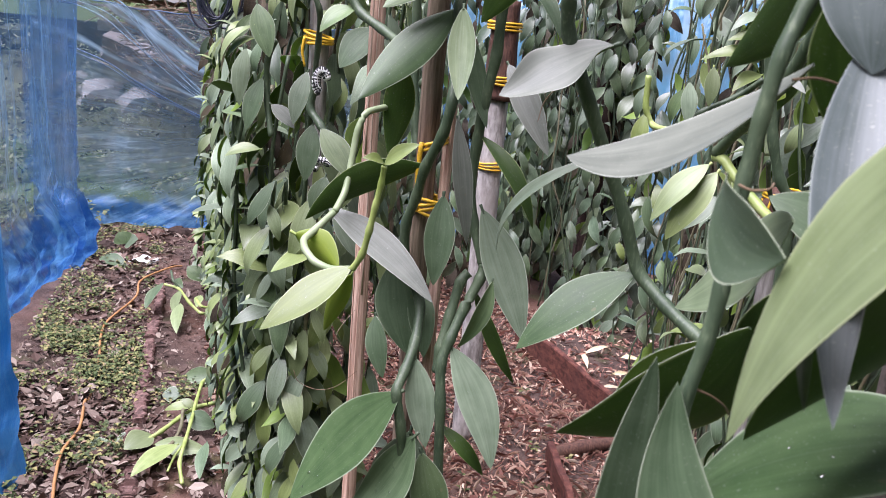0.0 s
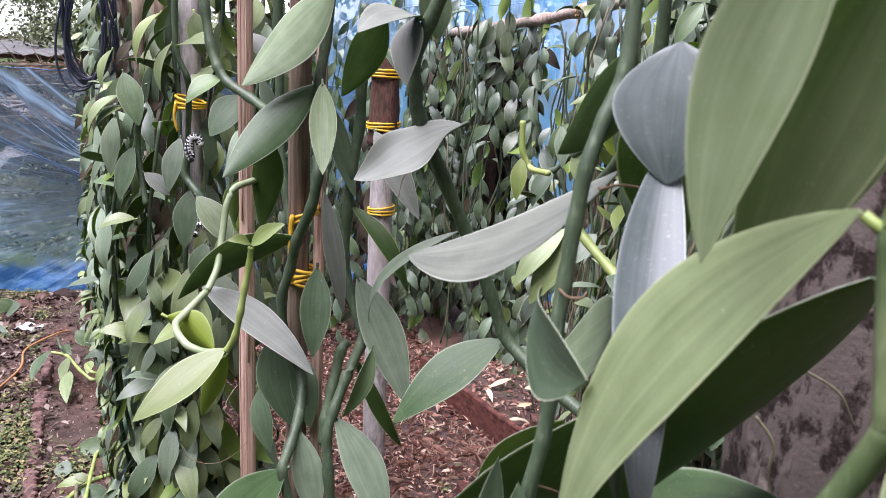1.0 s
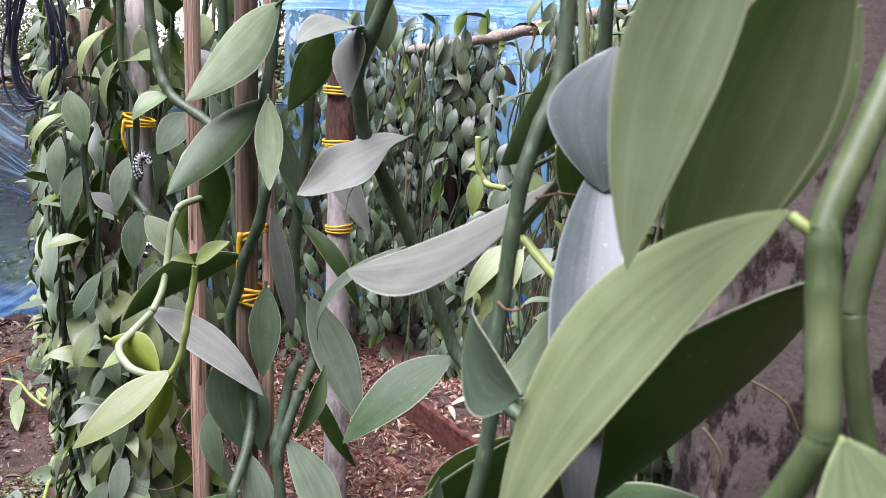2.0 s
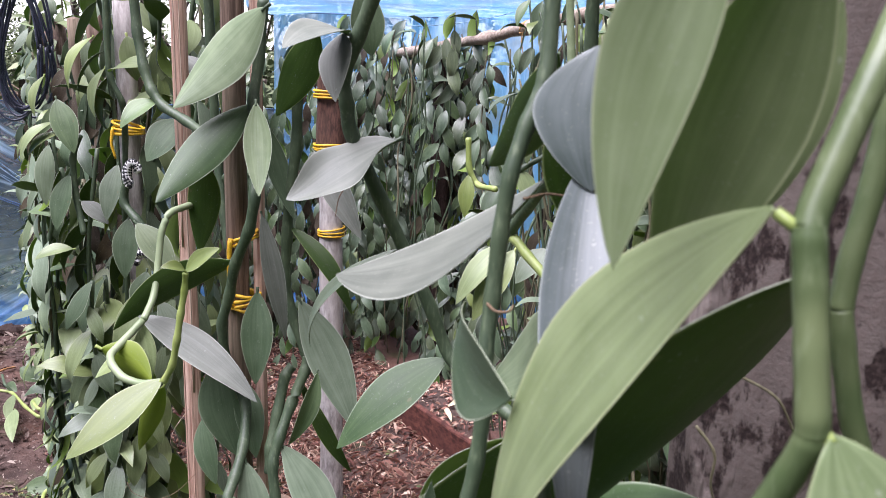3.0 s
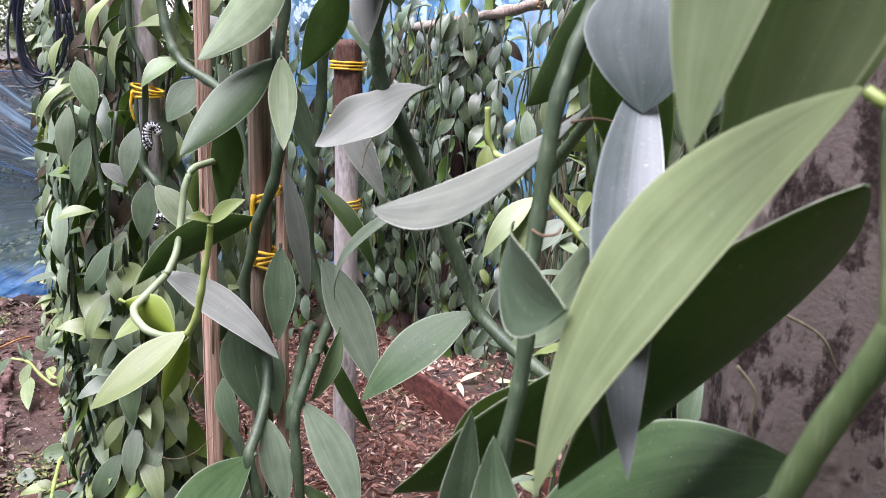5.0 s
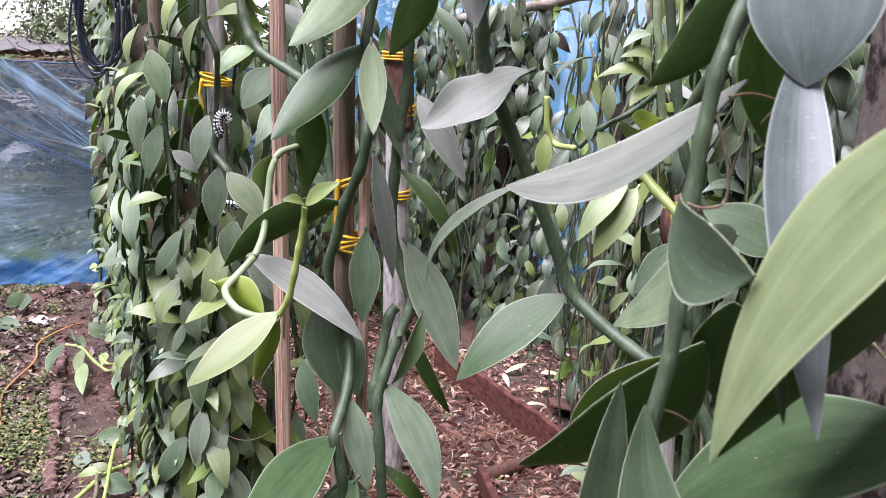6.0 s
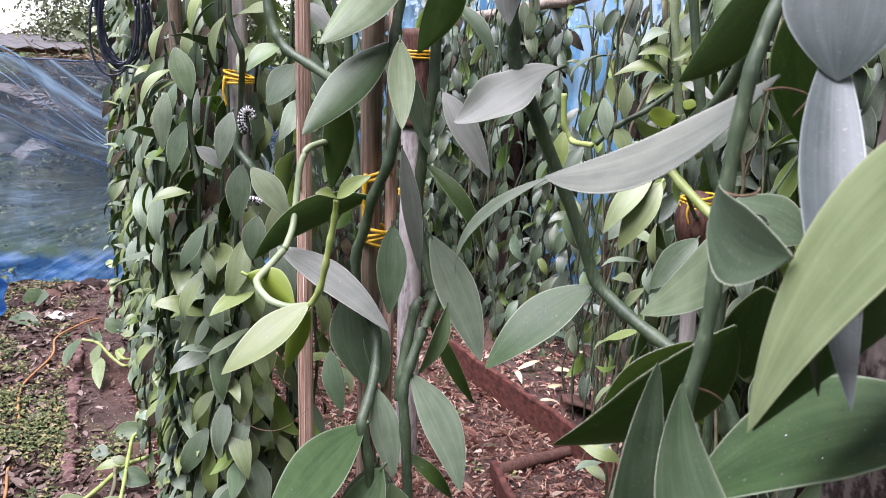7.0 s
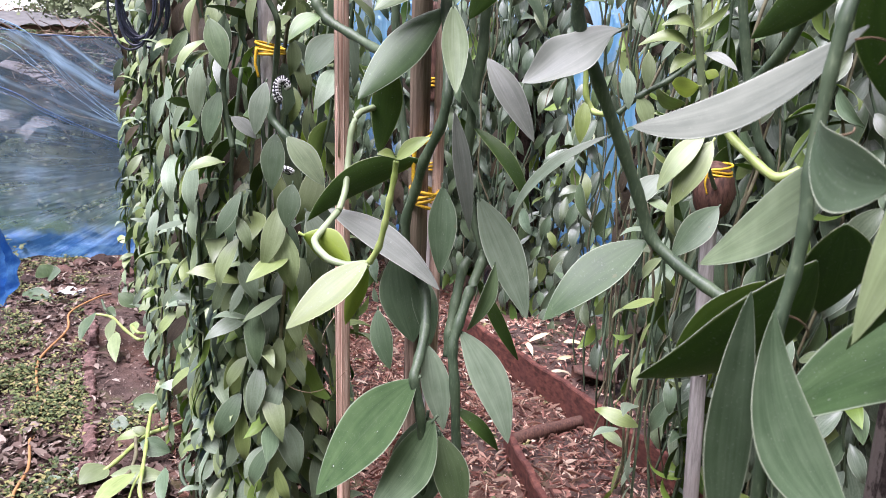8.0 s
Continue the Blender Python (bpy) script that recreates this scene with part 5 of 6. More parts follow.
leaf(arch_vine, (-0.4412, 1.4200, 1.8038), (-0.3717, 1.4000, 1.7473), 0.0435, (0.303, -0.511, 0.804), bend=0.08, fold=0.3, look_of=SHEEN)
leaf(arch_vine, (-0.7479, 1.6200, 1.7606), (-0.7604, 1.6000, 1.6873), 0.0322, (-0.558, -0.694, 0.456), bend=0.12, fold=0.3, look_of=FRESH)
leaf(arch_vine, (-0.7278, 1.6000, 1.6777), (-0.7835, 1.5800, 1.6030), 0.0362, (-0.483, -0.643, 0.594), bend=0.16, fold=0.3, look_of=FRESH)
leaf(arch_vine, (-0.7179, 1.6000, 1.6569), (-0.7695, 1.5800, 1.6141), 0.0345, (-0.329, -0.548, 0.769), bend=0.14, fold=0.3, look_of=FRESH)
leaf(arch_vine, (-0.7280, 1.6200, 1.7192), (-0.6920, 1.6000, 1.6204), 0.0482, (0.227, -0.780, 0.583), bend=0.05, fold=0.2)
leaf(arch_vine, (-0.6120, 1.6000, 1.6017), (-0.6313, 1.5800, 1.4982), 0.0458, (-0.137, -0.808, 0.573), bend=0.05, fold=0.2, look_of=WAXY)
leaf(arch_vine, (-0.6849, 1.6000, 1.5305), (-0.6361, 1.6000, 1.4882), 0.0366, (0.155, -0.496, 0.854), bend=0.05, fold=0.2, look_of=SHEEN)
leaf(arch_vine, (-0.5472, 1.5000, 1.5108), (-0.4745, 1.4800, 1.4234), 0.0539, (0.178, -0.584, 0.792), bend=0.05, fold=0.15, look_of=WAXY)
leaf(arch_vine, (-0.5901, 1.5800, 1.5041), (-0.5951, 1.5600, 1.3928), 0.0511, (-0.044, -0.860, 0.509), bend=0.04, fold=0.2)
leaf(arch_vine, (-0.7126, 1.6200, 1.5777), (-0.7362, 1.6000, 1.4730), 0.0468, (-0.137, -0.808, 0.573), bend=0.05, fold=0.2)
leaf(arch_vine, (-0.7573, 1.6400, 1.6315), (-0.7612, 1.6200, 1.5172), 0.0439, (-0.137, -0.855, 0.499), bend=0.05, fold=0.2, look_of=WAXY)
leaf(arch_vine, (-0.7061, 1.6000, 1.4382), (-0.7731, 1.5800, 1.4190), 0.0357, (-0.124, -0.518, 0.847), bend=0.12, fold=0.3, look_of=FRESH)
leaf(arch_vine, (-0.5507, 1.5500, 1.4103), (-0.5614, 1.5300, 1.3257), 0.0482, (0.051, -0.856, 0.514), bend=0.05, fold=0.2)
leaf(arch_vine, (-0.5127, 1.5000, 1.3689), (-0.4643, 1.4800, 1.2785), 0.0442, (0.373, -0.686, 0.624), bend=0.06, fold=0.2, look_of=WAXY)
stem(arch_vine, [(-0.5876, 1.5800, 1.5831), (-0.6001, 1.5800, 1.5342), (-0.5674, 1.5600, 1.5059), (-0.5414, 1.5500, 1.4762)], 0.0075, knots=0.22, taper=1.0)
stem(arch_vine, [(-0.6865, 1.6200, 1.6567), (-0.7053, 1.6200, 1.6129), (-0.7033, 1.6200, 1.5361), (-0.6823, 1.6000, 1.4617)], 0.0055, knots=0.22, taper=1.0)
pale_shoots = thing("vanilla_vine", (0.3000, 2.0000, -0.0500), "pale green vanilla shoots with narrow curling young leaves", "vine", "far row vines")
stem(pale_shoots, [(0.2560, 1.9500, 2.0190), (0.2730, 1.9500, 1.8100), (0.2870, 1.9500, 1.7110), (0.3060, 1.9500, 1.5890), (0.3101, 1.9500, 1.5980), (0.3279, 1.9500, 1.4821)], 0.0088, STEM_PALE, knots=0.1)
stem(pale_shoots, [(0.3250, 1.9700, 1.8720), (0.3280, 1.9600, 1.7880), (0.3060, 1.9500, 1.7020)], 0.0037, STEM_YOUNG, knots=0.0)
stem(pale_shoots, [(0.1231, 2.0000, 1.5143), (0.1721, 2.0000, 1.5627), (0.2471, 2.0000, 1.6047), (0.2965, 1.9800, 1.6528)], 0.0066, knots=0.22, taper=1.0)
stem(pale_shoots, [(0.0538, 2.1000, 1.6315), (0.0570, 2.1000, 1.5489), (0.0796, 2.1000, 1.5077), (0.1231, 2.0000, 1.5143)], 0.0069, STEM_YOUNG, knots=0.22, taper=1.0)
leaf(pale_shoots, (0.2740, 1.9300, 1.6620), (0.1450, 1.9000, 1.6810), 0.0435, (-0.094, -0.620, 0.779), bend=0.3, fold=0.3, look_of=YOUNG)
leaf(pale_shoots, (0.2740, 1.9300, 1.7060), (0.1930, 1.9000, 1.7260), 0.0464, (-0.103, -0.626, 0.773), bend=0.3, fold=0.3, look_of=YOUNG)
leaf(pale_shoots, (0.2720, 1.9200, 1.7160), (0.3320, 1.8800, 1.7790), 0.0289, (-0.150, -0.747, 0.647), bend=-0.16, fold=0.5, look_of=YOUNG)
leaf(pale_shoots, (0.2980, 1.9200, 1.6690), (0.3590, 1.8600, 1.6360), 0.0284, (-0.144, -0.671, 0.727), bend=0.1, fold=0.3, look_of=SHEEN)
leaf(pale_shoots, (0.2770, 1.9300, 1.6610), (0.2170, 1.8800, 1.6240), 0.0365, (-0.105, -0.613, 0.783), bend=0.16, fold=0.3, look_of=YOUNG)
leaf(pale_shoots, (0.2950, 1.9300, 1.5960), (0.2250, 1.8800, 1.6020), 0.0511, (-0.001, 0.907, -0.420), bend=0.08, fold=0.2, look_of=YOUNG)
leaf(pale_shoots, (0.3050, 1.9300, 1.6290), (0.3290, 1.9000, 1.6220), 0.0272, (0.186, 0.898, -0.400), bend=0.05, fold=0.2, look_of=YOUNG)
leaf(pale_shoots, (0.2660, 1.9500, 1.7740), (0.1960, 1.9000, 1.7450), 0.0325, (-0.103, -0.633, 0.767), bend=0.2, fold=0.3, look_of=WAXY)
leaf(pale_shoots, (0.2920, 1.9300, 1.7020), (0.2940, 1.9500, 1.7750), 0.0206, (-0.185, -0.965, 0.187), bend=-0.06, fold=0.5, look_of=FRESH)
leaf(pale_shoots, (0.0580, 2.1000, 1.5350), (0.0497, 2.0800, 1.4315), 0.0420, (-0.142, -0.791, 0.595), bend=0.06, fold=0.3, look_of=YOUNG)
leaf(pale_shoots, (0.1721, 2.0000, 1.5627), (0.1998, 1.9800, 1.4862), 0.0489, (0.222, -0.765, 0.605), bend=0.06, fold=0.3, look_of=FRESH)
leaf(pale_shoots, (0.1402, 2.0000, 1.6272), (0.1484, 1.9800, 1.5309), 0.0377, (0.046, -0.842, 0.537), bend=0.05, fold=0.2, look_of=WAXY)
leaf(pale_shoots, (0.1865, 2.0000, 1.6649), (0.1875, 1.9800, 1.5782), 0.0347, (0.046, -0.842, 0.537), bend=0.05, fold=0.2, look_of=FRESH)
leaf(pale_shoots, (0.3625, 1.9000, 1.3254), (0.2624, 1.8800, 1.2049), 0.0720, (-0.141, -0.886, 0.442), bend=0.05, fold=0.2)
leaf(pale_shoots, (0.2428, 2.0000, 1.3757), (0.1728, 1.9800, 1.2930), 0.0592, (-0.220, -0.681, 0.698), bend=0.08, fold=0.2, look_of=WAXY)
young_stem_vine = thing("vanilla_vine", (0.2000, 0.7200, -0.0500), "thick light green vanilla stem with a tender drooping leaf", "vine", "near vines")
stem(young_stem_vine, [(0.0566, 0.7600, 1.6517), (0.0639, 0.7500, 1.6517), (0.0733, 0.7400, 1.6400), (0.0937, 0.7200, 1.6202), (0.1042, 0.7000, 1.6124), (0.1253, 0.7000, 1.6226)], 0.0042, STEM_YOUNG, knots=0.15, taper=1.0)
stem(young_stem_vine, [(0.0566, 0.7600, 1.6517), (0.0708, 0.7300, 1.6831), (0.0905, 0.6800, 1.7265), (0.1039, 0.6400, 1.7932), (0.0976, 0.6200, 1.9230)], 0.0048, knots=0.22, taper=1.0)
leaf(young_stem_vine, (0.0594, 0.8000, 1.6374), (0.0129, 0.7800, 1.5813), 0.0248, (-0.220, -0.681, 0.698), bend=0.1, fold=0.3, look_of=FRESH)
leaf(young_stem_vine, (0.0679, 0.8000, 1.6309), (0.0290, 0.7800, 1.5657), 0.0296, (-0.141, -0.740, 0.658), bend=0.06, fold=0.3, look_of=FRESH)
stem(young_stem_vine, [(0.0968, 0.9000, 1.8273), (0.1142, 0.9000, 1.7229), (0.1304, 0.9000, 1.6499), (0.1443, 0.9000, 1.6125), (0.1631, 0.9000, 1.5875), (0.1731, 0.9200, 1.0478), (0.1551, 0.9300, 0.5239), (0.1631, 0.9350, -0.0600)], 0.0050, knots=0.22, taper=1.0)
path_vine = thing("vanilla_vine", (-1.5000, 2.9000, -0.0500), "yellow-green vanilla runner sprawling over the soil bed", "vine", "near vines")
stem(path_vine, [(-1.4736, 3.2372, -0.0200), (-1.4428, 3.0200, 0.0669), (-1.5542, 3.0508, 0.0100), (-1.5565, 2.9083, 0.0300), (-1.5775, 2.7989, 0.0200), (-1.6145, 2.7446, 0.0000)], 0.0085, STEM_YOUNG, knots=0.25, taper=1.0)
stem(path_vine, [(-1.5632, 2.9545, 0.0500), (-1.5105, 2.8329, 0.0300), (-1.4981, 2.7332, 0.0100), (-1.5600, 2.7107, -0.0100)], 0.0068, STEM_DRY, knots=0.25, taper=1.0)
stem(path_vine, [(-1.5536, 3.1889, 0.0900), (-1.5744, 3.1470, 0.0800), (-1.5290, 2.9978, 0.0600), (-1.4891, 2.8755, 0.0400), (-1.4460, 2.7382, 0.0300), (-1.4124, 2.6243, 0.0100), (-1.3504, 2.5314, -0.0200)], 0.0069, STEM_YOUNG, knots=0.3, taper=1.0)
stem(path_vine, [(-1.4535, 2.7546, 0.0200), (-1.4506, 2.6586, 0.0100), (-1.4364, 2.5784, -0.0100)], 0.0042, STEM_YOUNG, knots=0.3, taper=1.0)
stem(path_vine, [(-1.2556, 2.9045, 0.0400), (-1.3015, 2.8719, 0.0300), (-1.3364, 2.8287, 0.0100), (-1.2993, 2.7501, -0.0100), (-1.2394, 2.6908, -0.0300)], 0.0068, knots=0.25, taper=1.0)
leaf(path_vine, (-1.4729, 2.7274, 0.0200), (-1.5355, 2.4965, -0.0000), 0.0880, (-0.134, -0.586, 0.799), bend=0.06, look_of=FRESH)
leaf(path_vine, (-1.6030, 2.7791, 0.0100), (-1.6566, 2.6585, 0.0000), 0.1126, (-0.141, -0.740, 0.658), bend=0.06, look_of=FRESH)
leaf(path_vine, (-1.5695, 2.7335, 0.0000), (-1.3663, 2.7750, -0.0100), 0.0736, (0.035, -0.738, 0.674), bend=0.06, look_of=FRESH)
leaf(path_vine, (-1.5310, 2.9208, 0.0400), (-1.4139, 2.9347, 0.0000), 0.0837, (0.041, -0.791, 0.610), bend=0.08)
leaf(path_vine, (-1.7673, 3.3719, -0.0200), (-1.5854, 3.3659, 0.0000), 0.0838, (0.521, -0.656, 0.546), bend=0.05)
leaf(path_vine, (-1.5308, 2.9778, 0.0500), (-1.6421, 2.9442, 0.0300), 0.0450, (0.011, -0.488, 0.873), bend=0.14, look_of=YOUNG)
leaf(path_vine, (-1.5219, 2.9789, 0.0500), (-1.5917, 2.9803, 0.0700), 0.0367, (0.015, -0.533, 0.846), bend=0.1, look_of=YOUNG)
leaf(path_vine, (-1.6911, 3.1724, -0.0200), (-1.7692, 3.1624, -0.0200), 0.0797, (0.015, -0.533, 0.846), bend=0.05)
leaf(path_vine, (-1.3685, 2.7643, 0.0300), (-1.3118, 2.5904, -0.0200), 0.0598, (-0.142, -0.841, 0.522), bend=0.05)
leaf(path_vine, (-1.7396, 2.7310, -0.0300), (-1.7999, 2.6360, -0.0300), 0.1023, (0.004, -0.408, 0.913), bend=0.05, look_of=WAXY)
leaf(path_vine, (-1.7396, 2.7310, -0.0300), (-1.6674, 2.7896, -0.0300), 0.0853, (0.004, -0.408, 0.913), bend=0.05, look_of=WAXY)
stem(path_vine, [(-2.3590, 4.2751, 0.0500), (-2.2527, 4.2544, 0.0500), (-2.0907, 4.0610, 0.0500), (-1.9845, 3.9811, 0.0300), (-1.9754, 4.0731, 0.0100)], 0.0073, STEM_YOUNG, knots=0.3, taper=1.0)
stem(path_vine, [(-2.0962, 4.1449, 0.0500), (-2.0214, 4.0555, 0.0400), (-1.9857, 4.0864, 0.0300), (-1.9807, 4.1888, 0.0300), (-1.9261, 4.2135, 0.0500)], 0.0073, STEM_YOUNG, knots=0.3, taper=1.0)
stem(path_vine, [(-2.3517, 4.3531, 0.1100), (-2.2855, 4.2490, 0.0900), (-2.2527, 4.2544, 0.0500)], 0.0063, knots=0.3, taper=1.0)
leaf(path_vine, (-2.2890, 4.1383, 0.1100), (-2.2513, 3.8850, 0.0500), 0.0798, (-0.142, -0.841, 0.522), bend=0.05)
leaf(path_vine, (-2.2275, 4.2132, 0.0500), (-2.1260, 3.9557, 0.0100), 0.0631, (0.046, -0.842, 0.537), bend=0.05, look_of=FRESH)
leaf(path_vine, (-2.1294, 4.0305, 0.0500), (-2.0210, 3.7794, -0.0100), 0.0723, (0.046, -0.842, 0.537), bend=0.05, look_of=FRESH)
leaf(path_vine, (-2.3112, 4.3293, 0.0700), (-2.2286, 4.2580, 0.0500), 0.0533, (0.046, -0.842, 0.537), bend=0.05)
leaf(path_vine, (-1.9272, 3.9628, 0.0500), (-1.7761, 3.7447, -0.0200), 0.0838, (0.046, -0.842, 0.537), bend=0.05)
leaf(path_vine, (-1.6018, 3.6000, 0.4312), (-1.7813, 3.5500, 0.3671), 0.1118, (0.020, -0.581, 0.813), bend=0.08, look_of=FRESH)
leaf(path_vine, (-2.2728, 4.4000, 0.1319), (-2.1798, 4.4000, 0.0520), 0.0948, (0.185, -0.612, 0.769), bend=0.06)
leaf(path_vine, (-2.0901, 4.1893, 0.0500), (-2.0489, 4.0607, 0.0300), 0.0494, (0.185, -0.612, 0.769), bend=0.06, look_of=FRESH)
ground_leaves = thing("vanilla_vine", (-2.9000, 4.9000, -0.0500), "broad green weed with pale flat leaves by the netting", "vine", "path weeds")
leaf(ground_leaves, (-3.05, 4.7500, -0.0288), (-2.80, 4.6600, -0.0373), 0.11, (-0.1, -0.380, 0.920), bend=0.08, fold=0.4)
leaf(ground_leaves, (-3.0176, 5.0000, 0.0058), (-3.0665, 5.0000, 0.0794), 0.1320, (0.011, -0.488, 0.873), bend=0.05)
leaf(ground_leaves, (-3.0184, 5.0000, -0.0019), (-2.9272, 5.0000, 0.0484), 0.1353, (0.011, -0.488, 0.873), bend=0.05)
leaf(ground_leaves, (-3.2549, 4.9000, -0.0926), (-2.9624, 4.7500, -0.1), 0.12, (-0.030, -0.278, 0.960), bend=0.05)



# ---- ground: planks, litter, weeds, hose ----
def board(a, b, height, thick, mat, seed=0, sink=0.02, ragged=1.0):
    """A rough sawn board on edge from a to b."""
    a, b = Vector((*a, 0)), Vector((*b, 0))
    d = (b - a).normalized()
    nrm = Vector((-d.y, d.x, 0))
    rnd = random.Random(seed)
    verts, faces = [], []
    n = 24
    for i in range(n + 1):
        p = a.lerp(b, i / n)
        top = GROUND_Z + height + 0.012 * ragged * noise.noise(Vector((i * 0.7, seed, 0)))
        bow = 0.012 * ragged * noise.noise(Vector((i * 0.25 * ragged, seed, 4)))
        for q, z in ((-1, GROUND_Z - sink), (-1, top - 0.006), (-0.7, top), (0.7, top), (1, top - 0.006), (1, GROUND_Z - sink)):
            e = p + nrm * (q * thick / 2 + bow)
            verts.append((e.x, e.y, z + rnd.uniform(-0.002, 0.002)))
    for i in range(n):
        for k in range(6):
            q = (k + 1) % 6
            faces.append((i * 6 + k, i * 6 + q, i * 6 + 6 + q, i * 6 + 6 + k))
    faces.append((0, 1, 2, 3, 4, 5))
    faces.append(tuple(n * 6 + k for k in (5, 4, 3, 2, 1, 0)))
    return mesh_from("board", verts, faces, mat, smooth=False)


def build_edging():
    tagged(new("edging_board", board((-0.33, 4.42), (0.36, 3.30), 0.165, 0.03, PLANK_WOOD, 1)), "rust-red rotten board edging the raised vine bed", "board", "bed edging")
    tagged(new("edging_board", board((0.375, 3.275), (0.88, 2.46), 0.15, 0.03, PLANK_WOOD, 2)), "rust-red rotten board edging the raised vine bed", "board", "bed edging")
    tagged(new("edging_board", board((-0.065, 3.18), (0.12, 2.5), 0.11, 0.03, PLANK_WOOD, 3)), "broken red-brown board standing on edge in the litter", "board", "bed edging")
    edge_a, edge_b = Vector((-2.54, 4.6)), Vector((-1.5, 2.4))
    rnd = random.Random(15)
    s = 0.0
    while s < 1.0:
        e = min(1.0, s + rnd.uniform(0.05, 0.14))
        p, q = edge_a.lerp(edge_b, s), edge_a.lerp(edge_b, e)
        jut = rnd.uniform(-0.012, 0.012)
        tagged(new("path_edging", board((p.x + jut, p.y), (q.x + jut + rnd.uniform(-0.01, 0.01), q.y), rnd.uniform(0.02, 0.05), rnd.uniform(0.035, 0.06), EDGE_WOOD, 4 + int(s * 90), 0.03, 2.2)), "low crumbling red-brown timber edging along the path", "board", "path edging")
        s = e + rnd.uniform(0.0, 0.03)
    tagged(new("log", tube_mesh("log", [(-0.05, 3.22, GROUND_Z + 0.035), (0.1, 3.33, GROUND_Z + 0.04), (0.27, 3.43, GROUND_Z + 0.045)], 0.032, HUSK, 8, 12, 0.8, 0, 0.25)), "mossy brown log lying against the board", "log")
    verts, faces = [], []
    for i in range(9):
        for k in range(16):
            a = 3.75 + 5.0 * k / 15
            r = 0.06 + 0.012 * noise.noise(Vector((k * 0.6, i * 0.5, 2)))
            verts.append((0.33 + (i - 4) * 0.024, 3.60 - 0.035 * (i - 4) * 0.3 + r * math.cos(a), GROUND_Z + 0.16 + r * math.sin(a)))
    for i in range(8):
        for k in range(15):
            q = i * 16 + k
            faces.append((q, q + 1, q + 17, q + 16))
    me = mesh_from("bark_curl", verts, faces, HUSK)
    ob = tagged(new("bark_curl", me), "curled piece of dark red bark on the bed", "bark")
    sol = ob.modifiers.new("thickness", 'SOLIDIFY')
    sol.thickness = 0.008
    verts, faces = [], []
    n, w = 40, 26
    for i in range(n + 1):
        t = i / n
        x = -0.33 + 1.26 * t
        y = 4.42 - 2.04 * t
        for j in range(w + 1):
            q = j / w
            z = GROUND_Z + 0.125 * min(1, (1 - q) * 3) * min(1, 6 * t + 0.3) + 0.02 * noise.noise(Vector((x * 6 + q * 5, y * 6, 1)))
            verts.append((x + 0.016 + q * 1.3, y + 0.016 + q * 0.95, z))
    for i in range(n):
        for j in range(w):
            a = i * (w + 1) + j
            faces.append((a, a + w + 1, a + w + 2, a + 1))
    tagged(new("raised_bed", mesh_from("raised_bed", verts, faces, GROUND)), "raised bed of reddish soil under the far vines", "soil bed", "", "structure")


build_edging()


def dry_leaves():
    """Single fallen leaves on the raised bed."""
    for base, tip_at, width, up in (((0.034, 4.10, 0.085), (0.17, 4.20, 0.105), 0.034, (0, -0.3, 1)), ((0.13, 3.74, 0.082), (0.24, 3.70, 0.095), 0.03, (0.2, -0.2, 1)),
                                    ((0.06, 3.93, 0.084), (0.02, 4.06, 0.1), 0.028, (-0.3, -0.4, 1)), ((0.22, 4.12, 0.09), (0.33, 4.04, 0.11), 0.036, (0, -0.4, 1)),
                                    ((0.17, 3.90, 0.083), (0.27, 3.93, 0.09), 0.026, (0.1, -0.5, 1))):
        length = (Vector(tip_at) - Vector(base)).length
        me = leaf_mesh(length, width, 0.12, 0.05, 0.5, 20, 0.2, 0.15, 1.6, 10, 3, 0.0015, (DRYLEAF, DRYLEAF))
        tagged(part("dry_leaf", me, None, "", leaf_frame(base, tip_at, up)), "curled straw-coloured fallen leaf on the raised bed", "leaf", "fallen leaves")


dry_leaves()


def chip_field(name, count, area, size, mat, label, seed, lift=0.0, slim=0.45, category="leaf litter"):
    """Many loose curled scraps on the ground. area: a function that gives a random x, y, z."""
    rnd = random.Random(seed)
    verts, faces = [], []
    for _ in range(count):
        x, y, z = area(rnd)
        s = size * rnd.uniform(0.4, 1.4)
        w = s * slim * rnd.uniform(0.4, 1.2)
        m = Matrix.Translation((x, y, z + lift + rnd.uniform(0.002, 0.012))) @ Euler((rnd.gauss(0, 0.4), rnd.gauss(0, 0.4), rnd.uniform(0, 6.28))).to_matrix().to_4x4()
        c = rnd.uniform(0.05, 0.35) * s
        base = len(verts)
        for u, v, h in ((-0.5, 0, 0), (-0.15, -0.5, 1), (0.2, -0.4, 1), (0.5, 0, 0.2), (0.2, 0.4, 1), (-0.15, 0.5, 1), (0.0, 0, 0)):
            verts.append(m @ Vector((u * s, v * w, h * c * 0.6)))
        for k in range(6):
            faces.append((base + k, base + (k + 1) % 6, base + 6))
    return tagged(new(name, mesh_from(name, verts, faces, mat, smooth=False)), label, category, "", "stuff")


def middle_area(rnd):
    while True:
        x, y = rnd.uniform(-1.9, 1.0), rnd.uniform(1.6, 6.2)
        if x > -0.55 * (y - 1.75) - 0.75 and x < 0.62 + 0.55 * (3.3 - y):
            return x, y, GROUND_Z + 0.012


def left_area(rnd):
    y = rnd.uniform(2.2, 5.8)
    lo, hi = -1.95 - 0.42 * (y - 2), -1.05 - 0.5 * (y - 2.4)
    return rnd.uniform(lo - 0.1, hi), y, GROUND_Z + 0.012


def path_area(rnd):
    """The path left of its edging, and thinly the bare soil strip beside it."""
    while True:
        x, y, z = left_area(rnd)
        if x < -1.5 - 0.497 * (y - 2.55) or rnd.random() < 0.25:
            return x, y, z


